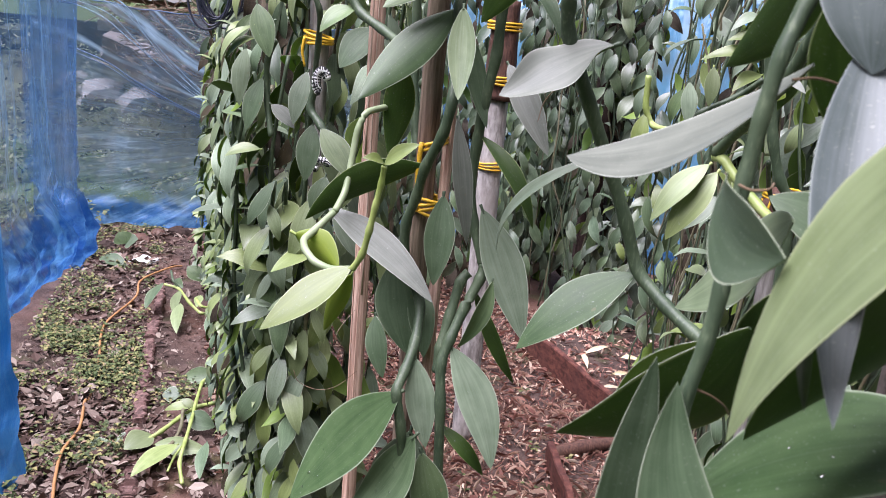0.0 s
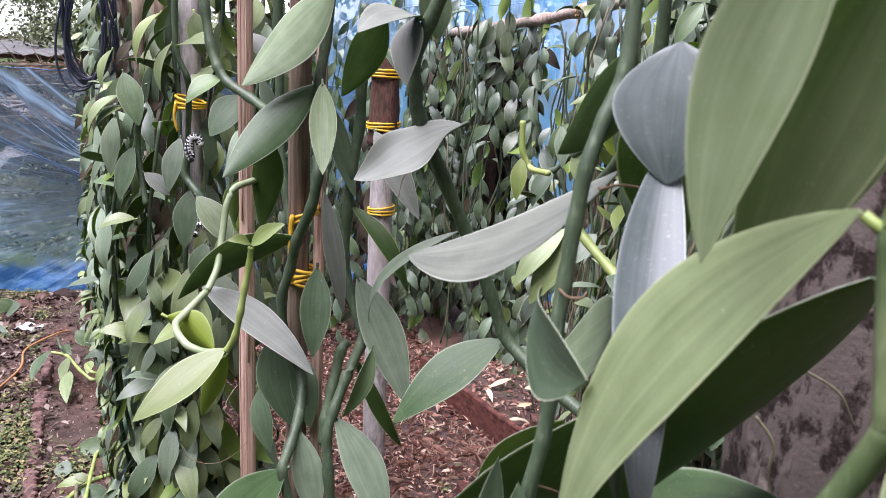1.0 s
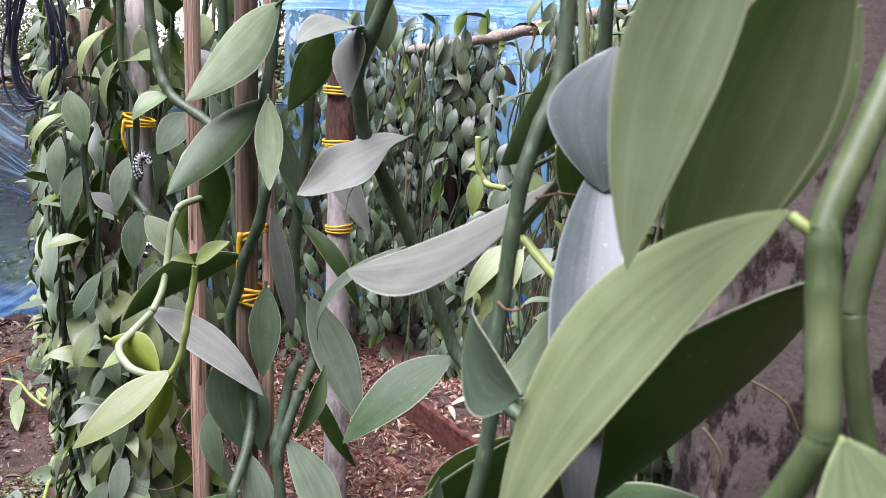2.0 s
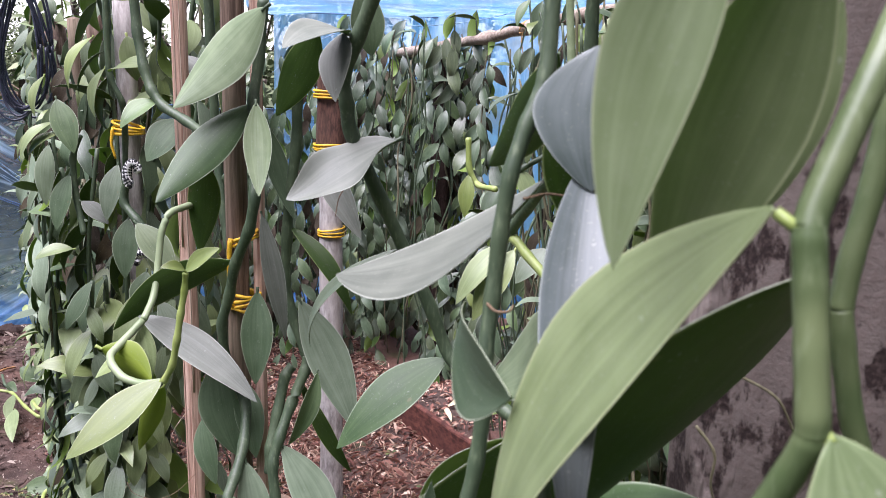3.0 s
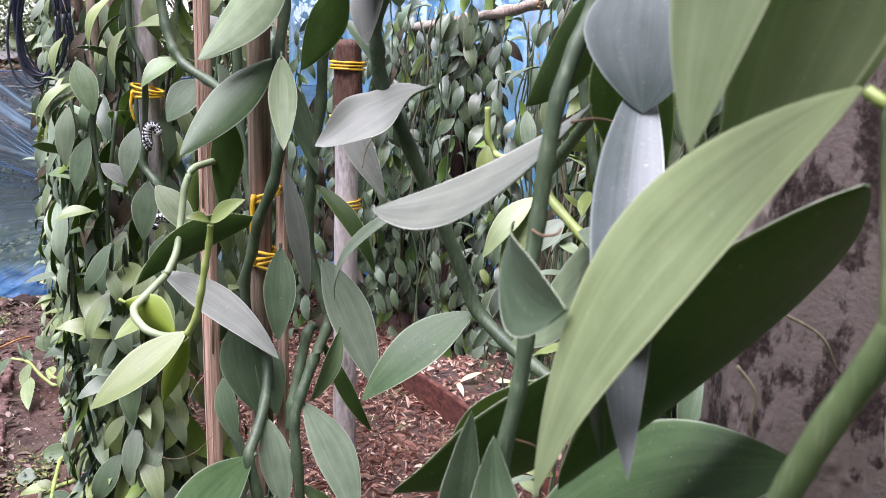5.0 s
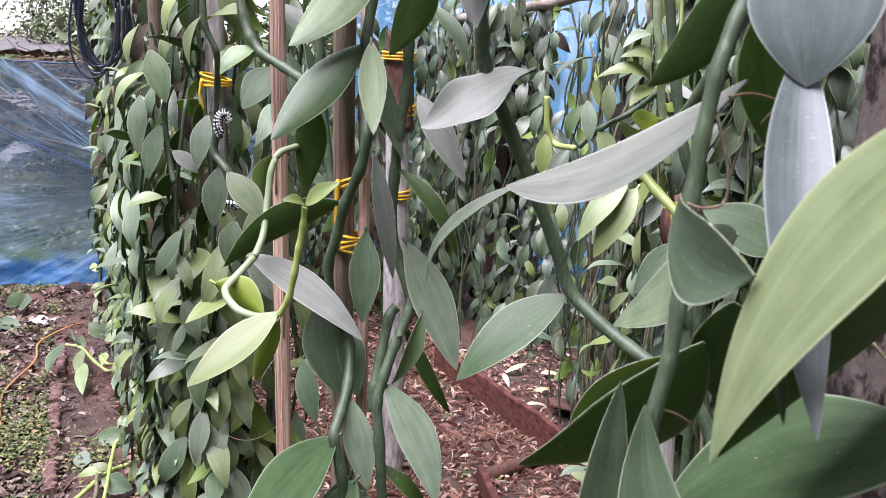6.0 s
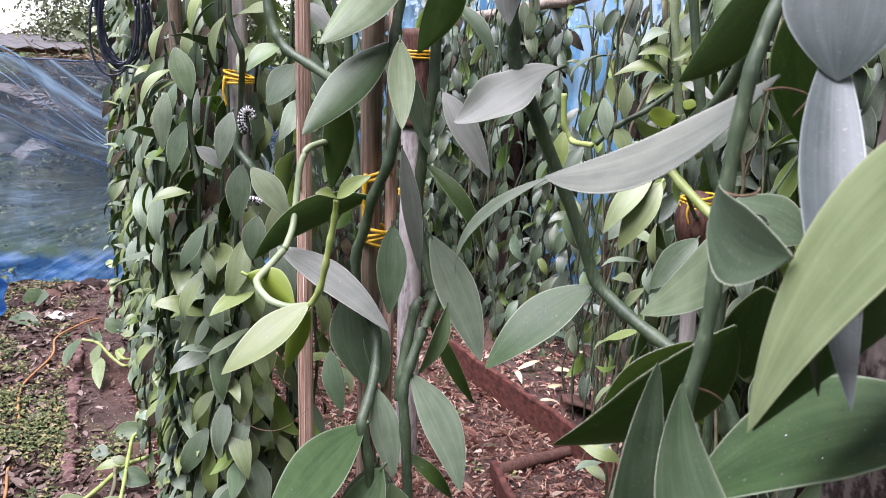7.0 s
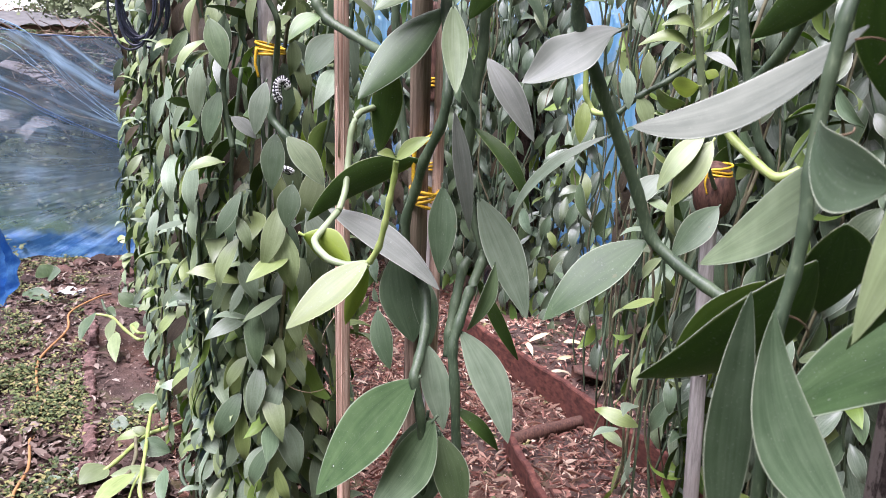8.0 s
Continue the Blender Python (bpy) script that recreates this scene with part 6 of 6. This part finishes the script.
def bed_area(rnd):
    t, q = rnd.random(), rnd.random() * 0.5
    return -0.31 + 1.26 * t + q * 1.3, 4.44 - 2.04 * t + q * 0.95, GROUND_Z + 0.13 * min(1, 6 * t + 0.3)


chip_field("leaf_litter", 14000, middle_area, 0.026, LITTER, "reddish brown dry leaf litter between the rows", 1, 0, 0.4)
chip_field("leaf_litter", 14000, middle_area, 0.06, LITTER, "thin dry stalks and shreds among the litter", 2, 0.006, 0.09)
chip_field("leaf_litter", 3200, path_area, 0.03, PALE_LITTER, "scattered dry leaves and bark chips on the path", 3, 0, 0.5)


chip_field("leaf_litter", 5000, left_area, 0.013, PALE_LITTER, "fine crumbs of bark and dry leaf on the soil", 12, 0, 0.6)


def chips_area(rnd):
    while True:
        x, y, z = path_area(rnd)
        if rnd.random() < 0.12 + math.exp(-((y - 2.75) / 0.3) ** 2):
            return x, y, z


chip_field("leaf_litter", 1500, chips_area, 0.06, PALE_LITTER, "pale grey fallen leaf pieces on the path", 9, 0.004, 0.55)
chip_field("leaf_litter", 2600, bed_area, 0.035, LITTER, "dry leaves lying on the raised bed", 4, 0.004, 0.4)


def weed_field(name, count, area, label, seed, size=0.022, mat=WEED):
    """Low weeds: rosettes of small leaves on the ground."""
    rnd = random.Random(seed)
    verts, faces = [], []
    for _ in range(count):
        x, y, z = area(rnd)
        high = rnd.uniform(0.005, 0.05)
        for k in range(rnd.randint(4, 8)):
            a = rnd.uniform(0, 6.28)
            s = size * rnd.uniform(0.5, 1.5)
            d = Vector((math.cos(a), math.sin(a), rnd.uniform(-0.2, 0.5)))
            c = Vector((-math.sin(a), math.cos(a), 0)) * s * 0.35
            p = Vector((x, y, z + high * rnd.random())) + d * s * 0.3
            b = len(verts)
            mid = p + d * s * 0.5
            verts += [p, mid - c + Vector((0, 0, 0.004)), mid, mid + c + Vector((0, 0, 0.004)), p + d * s - Vector((0, 0, 0.004))]
            faces += [(b, b + 1, b + 2), (b, b + 2, b + 3), (b + 1, b + 4, b + 2), (b + 2, b + 4, b + 3)]
    return tagged(new(name, mesh_from(name, verts, faces, mat, smooth=False)), label, "weeds", "", "stuff")


def weed_area(rnd):
    while True:
        x, y, z = left_area(rnd)
        edge = -1.5 - 0.48 * (y - 2.4)
        thick = 0.85 * math.exp(-((y - 3.3) / 0.36) ** 2) + 0.5 * math.exp(-((y - 2.35) / 0.2) ** 2) + 0.2
        if x < edge - 0.02 and rnd.random() < thick * (0.3 + 1.7 * noise.noise(Vector((x * 3.2, y * 3.2, 5)))):
            return x, y, z


weed_field("ground_weeds", 1500, weed_area, "low yellow-green weeds covering the path", 6, 0.021)
weed_field("ground_weeds", 160, middle_area, "sparse green seedlings in the litter", 7, 0.022)
weed_field("ground_weeds", 60, lambda r: (-1.62 + r.gauss(0, 0.05) - 0.2 * r.random(), 3.2 + r.gauss(0, 0.12), GROUND_Z + 0.012), "small green seedlings on the bare soil strip", 8, 0.02)


def build_hose():
    hose = thing("garden_hose", (-2.42, 3.76, GROUND_Z), "thin faded orange hose lying on the path", "hose")
    z = GROUND_Z + 0.034
    part("tube", tube_mesh("tube", [(-2.535, 4.85, z - 0.02), (-2.545, 4.7, z + 0.01), (-2.581, 4.425, z + 0.01), (-2.466, 4.16, z + 0.01), (-2.425, 3.807, z), (-2.335, 3.599, z), (-2.237, 3.431, z), (-2.15, 3.24, z - 0.05), (-2.06, 3.06, z - 0.04), (-2.028, 2.983, z), (-1.918, 2.772, z), (-1.866, 2.582, z + 0.01), (-1.788, 2.423, z), (-1.698, 2.268, z), (-1.6, 2.05, z - 0.03)], 0.0062, HOSE, 8, 8, 1, 0, 0.12), hose)


build_hose()


def build_coil():
    coil = thing("cable_coil", (-1.43, 2.95, 2.01), "hanging coil of thin dark cable loops", "cable")
    rnd = random.Random(3)
    for k in range(11):
        w = rnd.uniform(0.062, 0.1)
        dx, dz, lean = rnd.uniform(-0.012, 0.012), rnd.uniform(-0.015, 0.03), rnd.uniform(-0.03, 0.03)
        pts = []
        for i in range(17):
            a = 2 * math.pi * i / 16
            sag = math.sin(a)
            pts.append((-1.43 + dx + lean * sag + w * math.cos(a) * (0.9 - 0.25 * sag), 2.93 + 0.006 * k + 0.02 * math.sin(a + k), 1.81 + dz + 0.22 * sag))
        part("loop", tube_mesh("loop", pts, 0.0042, CABLE, 4, 6), coil)


build_coil()


# ---- beyond the netting ----
def build_backdrop():
    rnd = random.Random(21)
    verts, faces = [], []
    n = 46
    for j in range(n + 1):
        for i in range(n + 1):
            x, y = -11 + 12 * i / n, 6.9 + 5 * j / n
            h = 1.05 * math.exp(-((y - 9.4) / 1.4) ** 2) * (0.65 + 0.5 * noise.noise(Vector((x * 0.5, y * 0.4, 2))))
            verts.append((x, y, GROUND_Z - 0.05 + max(0, h) + 0.10 * noise.noise(Vector((x * 2.5, y * 2.5, 0)))))
    for j in range(n):
        for i in range(n):
            a = j * (n + 1) + i
            faces.append((a, a + 1, a + n + 2, a + n + 1))
    tagged(new("soil_bank", mesh_from("soil_bank", verts, faces, RUBBLE)), "grey bank of soil and rubble beyond the netting", "bank", "", "structure")
    for k in range(26):
        x, y = rnd.uniform(-8, -2.6), rnd.uniform(8.3, 9.4)
        bm = bmesh.new()
        bmesh.ops.create_icosphere(bm, subdivisions=2, radius=rnd.uniform(0.07, 0.26))
        for v in bm.verts:
            v.co *= 1 + 0.5 * noise.noise(v.co * 6 + Vector((k, 0, 0)))
            v.co.z *= 0.7
        h = 1.05 * math.exp(-((y - 9.4) / 1.4) ** 2) * (0.65 + 0.5 * noise.noise(Vector((x * 0.5, y * 0.4, 2))))
        ob = tagged(new("rubble_stone", bm_mesh("rubble_stone", bm, RUBBLE if k % 2 else PAPER)), "rough pale stone lying on the rubble bank", "stone", "rubble stones")
        ob.location = (x, y, GROUND_Z + max(0, h))
    verts, faces = [], []
    for k in range(40000):
        x, y = (rnd.uniform(-10.5, 0.8), rnd.uniform(6.9, 10.2)) if k % 5 > 1 else (rnd.uniform(-6.5, -3.4), rnd.uniform(2.6, 7.0))
        if noise.noise(Vector((x * 0.9, y * 0.9, 12))) < -0.22:
            continue
        h = 1.05 * math.exp(-((y - 9.4) / 1.4) ** 2) * (0.65 + 0.5 * noise.noise(Vector((x * 0.5, y * 0.4, 2))))
        p = Vector((x, y, GROUND_Z - 0.03 + max(0, h) + rnd.uniform(0, 0.22)))
        a = rnd.uniform(0, 6.28)
        s = rnd.uniform(0.03, 0.075)
        d = Vector((math.cos(a), math.sin(a), rnd.uniform(-0.2, 0.9))).normalized() * s
        c = Vector((-math.sin(a), math.cos(a), rnd.uniform(-0.3, 0.3))) * s * rnd.uniform(0.12, 0.35)
        b = len(verts)
        verts += [p, p + d * 0.5 + c, p + d, p + d * 0.5 - c]
        faces.append((b, b + 1, b + 2, b + 3))
    tagged(new("meadow_weeds", mesh_from("meadow_weeds", verts, faces, MEADOW, smooth=False)), "tangle of weeds over the bank beyond the netting", "weeds", "", "stuff")
    shed = thing("shed", (-7.4, 10.6, GROUND_Z), "low open shed with a dull grey sheet roof", "shed")
    for name, size, at, mat in (("wall", (4.6, 0.08, 1.0), (-7.6, 12.3, 0.42), ROOF), ("side_wall", (0.08, 2.0, 1.2), (-5.4, 11.3, 0.55), ROOF),
                                ("eave_board", (4.7, 0.05, 0.05), (-7.7, 10.28, 1.365), HUSK), ("eave_board", (4.7, 0.04, 0.035), (-7.7, 10.27, 1.27), PAPER),
                                ("plank", (1.1, 0.05, 0.14), (-6.3, 10.9, 0.98), WHITE_SCRAP), ("post", (0.08, 0.08, 1.3), (-5.45, 10.3, 0.62), POLE_WOOD)):
        bm = bmesh.new()
        bmesh.ops.create_cube(bm, size=1)
        bmesh.ops.scale(bm, vec=size, verts=bm.verts)
        bmesh.ops.bevel(bm, geom=bm.edges[:], offset=0.008, segments=1, affect='EDGES')
        bmesh.ops.translate(bm, vec=at, verts=bm.verts)
        part(name, bm_mesh(name, bm, mat), shed)
    verts, faces = [], []
    for i in range(61):
        x = -10.0 + 4.7 * i / 60
        for y, z in ((10.2, 1.40), (12.5, 1.50)):
            verts.append((x, y, z + 0.018 * math.sin(i * 1.57)))
    for i in range(60):
        faces.append((2 * i, 2 * i + 2, 2 * i + 3, 2 * i + 1))
    part("roof", mesh_from("roof", verts, faces, ROOF), shed)
    for k, (x, y, z, s, turn) in enumerate(((-5.05, 8.45, 0.92, 0.30, 0.5), (-4.72, 8.4, 0.86, 0.27, -0.4), (-4.45, 8.35, 0.78, 0.24, 0.2), (-4.0, 8.3, 0.80, 0.22, 0.9), (-3.85, 8.2, 0.72, 0.20, -0.2))):
        bm = bmesh.new()
        bmesh.ops.create_cube(bm, size=1)
        bmesh.ops.subdivide_edges(bm, edges=bm.edges[:], cuts=3, use_grid_fill=True)
        bmesh.ops.scale(bm, vec=(s * 1.25, s * 0.6, s * 0.9), verts=bm.verts)
        for v in bm.verts:
            v.co *= 1 + 0.3 * noise.noise(v.co * 6 + Vector((k * 3, 0, 0)))
        slab = tagged(new("concrete_slab", bm_mesh("concrete_slab", bm, SLAB)), "broken pale concrete slab leaning on the bank", "slab", "concrete slabs")
        slab.matrix_basis = Matrix.Translation((x, y, z)) @ Euler((0.5, 0.3, turn)).to_matrix().to_4x4()

    def sticks(name, count, box, length, mat, label):
        verts, faces = [], []
        for _ in range(count):
            p = Vector([rnd.uniform(*r) for r in box])
            d = Vector((rnd.gauss(0, 1), rnd.gauss(0, 0.5), rnd.gauss(0, 0.35))).normalized() * rnd.uniform(0.4, 1.2) * length
            s = Vector((0, 0, rnd.uniform(0.005, 0.014)))
            b = len(verts)
            verts += [p, p + d, p + d + s, p + s, p + d * 0.5 + Vector((0, -0.02, 0.01))]
            faces += [(b, b + 1, b + 2, b + 3), (b, b + 1, b + 4)]
        tagged(new(name, mesh_from(name, verts, faces, mat, smooth=False)), label, "brushwood", "", "stuff")

    sticks("brush_pile", 900, ((-9.6, -4.4), (12.2, 13.2), (1.32, 1.5)), 0.4, STRAW, "heap of dry brown brushwood along the shed roof")
    sticks("brush_heap", 700, ((-4.6, -3.1), (7.3, 8.2), (0.7, 1.45)), 0.32, STRAW, "tangle of pale dry branches behind the netting")


build_backdrop()


def tree(x, y, height, spread, seed, z0=GROUND_Z, leaves=1700, size=0.15, bushy=1.0):
    """A tree with a tapered trunk, limbs and a crown of separate leaves with gaps."""
    rnd = random.Random(seed)
    t = thing("tree", (x, y, z0), "leafy green tree beyond the netting", "tree", "far trees")
    part("trunk", tube_mesh("trunk", [(x, y, z0), (x + 0.1, y, z0 + height * 0.3), (x - 0.05, y + 0.1, z0 + height * 0.6), (x, y, z0 + height * 0.85)], spread * 0.06, BARK, 5, 9, 0.35), t)
    clumps = []
    for k in range(16):
        a = rnd.uniform(0, 6.28)
        r = spread * rnd.uniform(0.2, 1.0)
        h = height * rnd.uniform(0.25, 1.0)
        c = Vector((x + r * math.cos(a), y + r * math.sin(a), z0 + h))
        clumps.append((c, spread * bushy * rnd.uniform(0.25, 0.5)))
        part("limb", tube_mesh("limb", [(x, y, z0 + h * 0.55), ((x + c.x) / 2, (y + c.y) / 2, z0 + h * 0.8), tuple(c)], spread * 0.018, BARK, 4, 6, 0.4), t)
    verts, faces = [], []
    for _ in range(leaves):
        c, r = rnd.choice(clumps)
        p = c + Vector((rnd.gauss(0, 1), rnd.gauss(0, 1), rnd.gauss(0, 0.8))) * r * 0.5
        d = Vector((rnd.gauss(0, 1), rnd.gauss(0, 1), rnd.gauss(-0.4, 0.6))).normalized() * size * rnd.uniform(0.6, 1.4)
        s = d.cross(Vector((rnd.gauss(0, 1), rnd.gauss(0, 1), 1))).normalized() * d.length * 0.25
        b = len(verts)
        verts += [p, p + d * 0.5 + s, p + d, p + d * 0.5 - s]
        faces.append((b, b + 1, b + 2, b + 3))
    part("crown", mesh_from("crown", verts, faces, TREE_LEAF, smooth=False), t)


for k, (x, y, h, r) in enumerate(((-6.3, 15, 4.0, 1.2), (-4.6, 15, 4.8, 1.5), (-3.0, 14, 3.6, 1.5), (-0.4, 12, 3.4, 1.7), (2.4, 12, 4.0, 1.8), (5.2, 10, 4.0, 1.8), (-4.0, 9.0, 1.75, 0.75), (-3.2, 9.4, 1.9, 0.8), (-2.0, 9.6, 1.9, 0.9))):
    tree(x, y, h, r, 40 + k)
for k, (x, y, h, r) in enumerate(((-7.3, 13.4, 2.9, 0.5), (-6.75, 12.8, 2.6, 0.6), (-5.75, 11.6, 2.1, 0.5), (-5.2, 10.9, 1.9, 0.5))):
    tree(x, y, h, r, 70 + k, GROUND_Z, 4200, 0.065, 2.0)


def build_sky_distance():
    """The pale overcast horizon far behind the trees."""
    m = Nodes("overcast_distance", 1.0)
    tone = m.noise(0.03, 3.0)
    m.link(m.mix(tone, (0.86, 0.9, 0.95), (1.0, 1.0, 1.0)), m.b.inputs["Emission Color"])
    m.b.inputs["Emission Strength"].default_value = 0.3
    verts, faces = [], []
    for i in range(41):
        a = radians(35 + 110 * i / 40)
        for z in (-1.0, 16.0):
            verts.append((95 * math.cos(a), 95 * math.sin(a), z))
    for i in range(40):
        faces.append((2 * i, 2 * i + 1, 2 * i + 3, 2 * i + 2))
    tagged(new("backdrop", mesh_from("backdrop", verts, faces, m.mat)), "pale overcast sky low over the horizon", "sky", "", "structure")


build_sky_distance()


# ---- small things ----
def speckled_cord(centre, seed, wide=0.022, high=0.034):
    """A short knot of black and white twisted cord."""
    knot = thing("speckled_cord", centre, "short loop of black and white speckled cord", "cord", "speckled cords")
    for ph, mat, nm in ((0.0, CORD_DARK, "dark_strand"), (math.pi, CORD_LIGHT, "white_strand")):
        pts = []
        for i in range(41):
            t = i / 40
            a = math.pi * (0.1 + 1.25 * t)
            c = Vector(centre) + Vector((wide * math.cos(a), -0.004 * t, high * math.sin(a)))
            w = 13 * 2 * math.pi * t + ph + seed
            pts.append(c + Vector((math.cos(a) * math.cos(w), math.sin(w), math.sin(a) * math.cos(w))) * 0.0045)
        part(nm, tube_mesh(nm, pts, 0.005, mat, 3, 6), knot)


speckled_cord((-0.568, 1.555, 1.590), 0.3, 0.010, 0.021)
speckled_cord((-0.61, 1.70, 1.40), 1.3, 0.02, 0.01)
speckled_cord((0.475, 2.26, 0.78), 2.0)


def aerial_root(vine, points, radius=0.0012):
    part("aerial_root", tube_mesh("aerial_root", points, radius, ROOT, 7, 6, 0.6), vine, "thin brown aerial root")


def water_drops(wet, spots):
    """Drops lying on a leaf. spots: along, across and radius for each."""
    for along, across, r in spots:
        me = wet.data
        i = round(along * 24) * 13 + round(across * 12)
        m = full_matrix(wet)
        at = m @ me.vertices[i].co
        up = (m.to_3x3() @ me.vertices[i].normal).normalized()
        bm = bmesh.new()
        bmesh.ops.create_uvsphere(bm, u_segments=12, v_segments=8, radius=r)
        for v in bm.verts:
            v.co.z *= 0.45
            v.co.x *= 1 + 0.25 * noise.noise(v.co * 300 + Vector((i, 0, 0)))
        drop = tagged(new("water_drop", bm_mesh("water_drop", bm, WATER, True)), "clear bead of rain water on a leaf", "water drop", "water drops")
        drop.matrix_basis = Matrix.Translation(at + up * r * 0.25) @ up.to_track_quat('Z', 'Y').to_matrix().to_4x4()


water_drops(wet_leaf, ((0.75, 0.35, 0.0016), (0.78, 0.55, 0.0025), (0.62, 0.7, 0.0012), (0.4, 0.3, 0.001), (0.86, 0.45, 0.0018)))
water_drops(wet_leaf_low, ((0.5, 0.3, 0.002), (0.6, 0.6, 0.0025), (0.35, 0.55, 0.0014)))
water_drops(wet_leaf_near, ((0.45, 0.4, 0.0015), (0.5, 0.25, 0.002), (0.6, 0.6, 0.0013), (0.38, 0.7, 0.001), (0.55, 0.45, 0.0008)))


# ---- debris at the foot of the netting ----
def build_debris():
    rnd = random.Random(77)
    for k in range(38):
        q = rnd.random()
        x, y = -3.3 + 1.5 * q + rnd.uniform(-0.1, 0.1), 5.35 + 0.75 * q + rnd.uniform(-0.45, 0.05)
        bm = bmesh.new()
        bmesh.ops.create_icosphere(bm, subdivisions=2, radius=rnd.uniform(0.02, 0.075))
        for v in bm.verts:
            v.co *= 1 + 0.55 * noise.noise(v.co * 22 + Vector((k, 3, 0)))
            v.co.z *= 0.6
        ob = tagged(new("soil_clod", bm_mesh("soil_clod", bm, HUSK if k % 3 else FIBRE)), "dark red-brown clod of soil by the netting", "clod", "soil clods")
        ob.location = (x, y, GROUND_Z + 0.01)
    verts, faces = [], []
    for j in range(7):
        for i in range(9):
            u, v = i / 8 - 0.5, j / 6 - 0.5
            verts.append((-2.79 + 0.14 * u + 0.03 * v, 4.83 + 0.10 * v, GROUND_Z + 0.03 + 0.035 * noise.noise(Vector((u * 3, v * 3, 8))) - 0.05 * u * u))
    for j in range(6):
        for i in range(8):
            a = j * 9 + i
            faces.append((a, a + 1, a + 10, a + 9))
    scrap = tagged(new("plastic_scrap", mesh_from("plastic_scrap", verts, faces, WHITE_SCRAP)), "crumpled white plastic scrap on the path", "scrap")
    scrap.modifiers.new("thickness", 'SOLIDIFY').thickness = 0.003


build_debris()
aerial_root(pole_vine, [(-0.512, 1.300, 1.115), (-0.501, 1.300, 1.095), (-0.467, 1.300, 1.086), (-0.432, 1.300, 1.099), (-0.398, 1.300, 1.133)], 0.0006)
aerial_root(trunk_vine, [(0.036, 0.390, 1.744), (0.049, 0.400, 1.745), (0.062, 0.405, 1.741), (0.056, 0.405, 1.731)], 0.0008)
aerial_root(trunk_vine, [(0.014, 0.376, 1.596), (0.024, 0.380, 1.592), (0.034, 0.390, 1.583), (0.039, 0.400, 1.574)], 0.0008)
aerial_root(trunk_vine, [(0.021, 0.385, 1.695), (0.024, 0.370, 1.696), (0.029, 0.360, 1.699), (0.031, 0.360, 1.702)], 0.0008)
aerial_root(trunk_vine, [(-0.070, 0.780, 1.713), (-0.087, 0.790, 1.695), (-0.099, 0.800, 1.678), (-0.103, 0.800, 1.659)], 0.0007)
aerial_root(trunk_vine, [(-0.076, 0.780, 1.707), (-0.083, 0.780, 1.699), (-0.090, 0.780, 1.691)], 0.0007)


def net_gather(strands, mat, label):
    """Netting pulled into a bundle of cords. strands: a radius and its line for each."""
    fold = thing("net_rope", strands[0][1][0], label, "rope", "net ropes")
    for radius, points in strands:
        part("strand", tube_mesh("strand", points, radius, mat, 6, 7, 1, 0, 0.3), fold)


def sagging_strands(count, seed):
    rnd = random.Random(seed)
    upper = [(-3.717, 5.300, 1.665), (-3.316, 5.350, 1.537), (-3.136, 5.400, 1.363), (-2.978, 5.500, 1.160), (-2.770, 5.600, 0.957), (-2.391, 5.700, 0.715)]
    out = []
    for k in range(count):
        off = rnd.uniform(-0.12, 0.26)
        lift = rnd.uniform(-0.1, 0.04)
        line = []
        for i, (x, y, z) in enumerate(upper):
            f = 1 - i / 5
            line.append((x + off * f + rnd.uniform(-0.008, 0.008), y + rnd.uniform(-0.03, 0.0), z + lift * f + rnd.uniform(-0.008, 0.008)))
        out.append((rnd.uniform(0.0014, 0.0034), line))
    return out


net_gather(sagging_strands(6, 4), NET_ROPE, "bundle of pale blue netting cords sagging behind the row")
net_gather([(0.0045, [(-3.765, 5.30, 1.277), (-3.356, 5.35, 1.150), (-3.167, 5.40, 1.034), (-2.960, 5.50, 0.909), (-2.742, 5.60, 0.796), (-2.393, 5.70, 0.676)]), (0.003, [(-3.765, 5.29, 1.257), (-3.356, 5.34, 1.125), (-3.167, 5.39, 1.015), (-2.960, 5.49, 0.899), (-2.742, 5.59, 0.786), (-2.393, 5.69, 0.67)])], NET_DEEP, "deep blue cord sagging along the netting")
net_gather([(0.003, [(-1.140, 5.7, 1.709), (-0.807, 5.7, 1.930), (-0.516, 5.7, 2.013), (-0.117, 5.7, 2.028), (0.209, 5.7, 2.073), (0.603, 5.7, 2.175)])], NET_ROPE, "pale blue cord strung above the far netting")
stem(pale_shoots, [(0.3279, 1.95, 1.4821), (0.36, 2.05, 1.40), (0.41, 2.15, 1.32), (0.44, 2.26, 1.30)], 0.005)
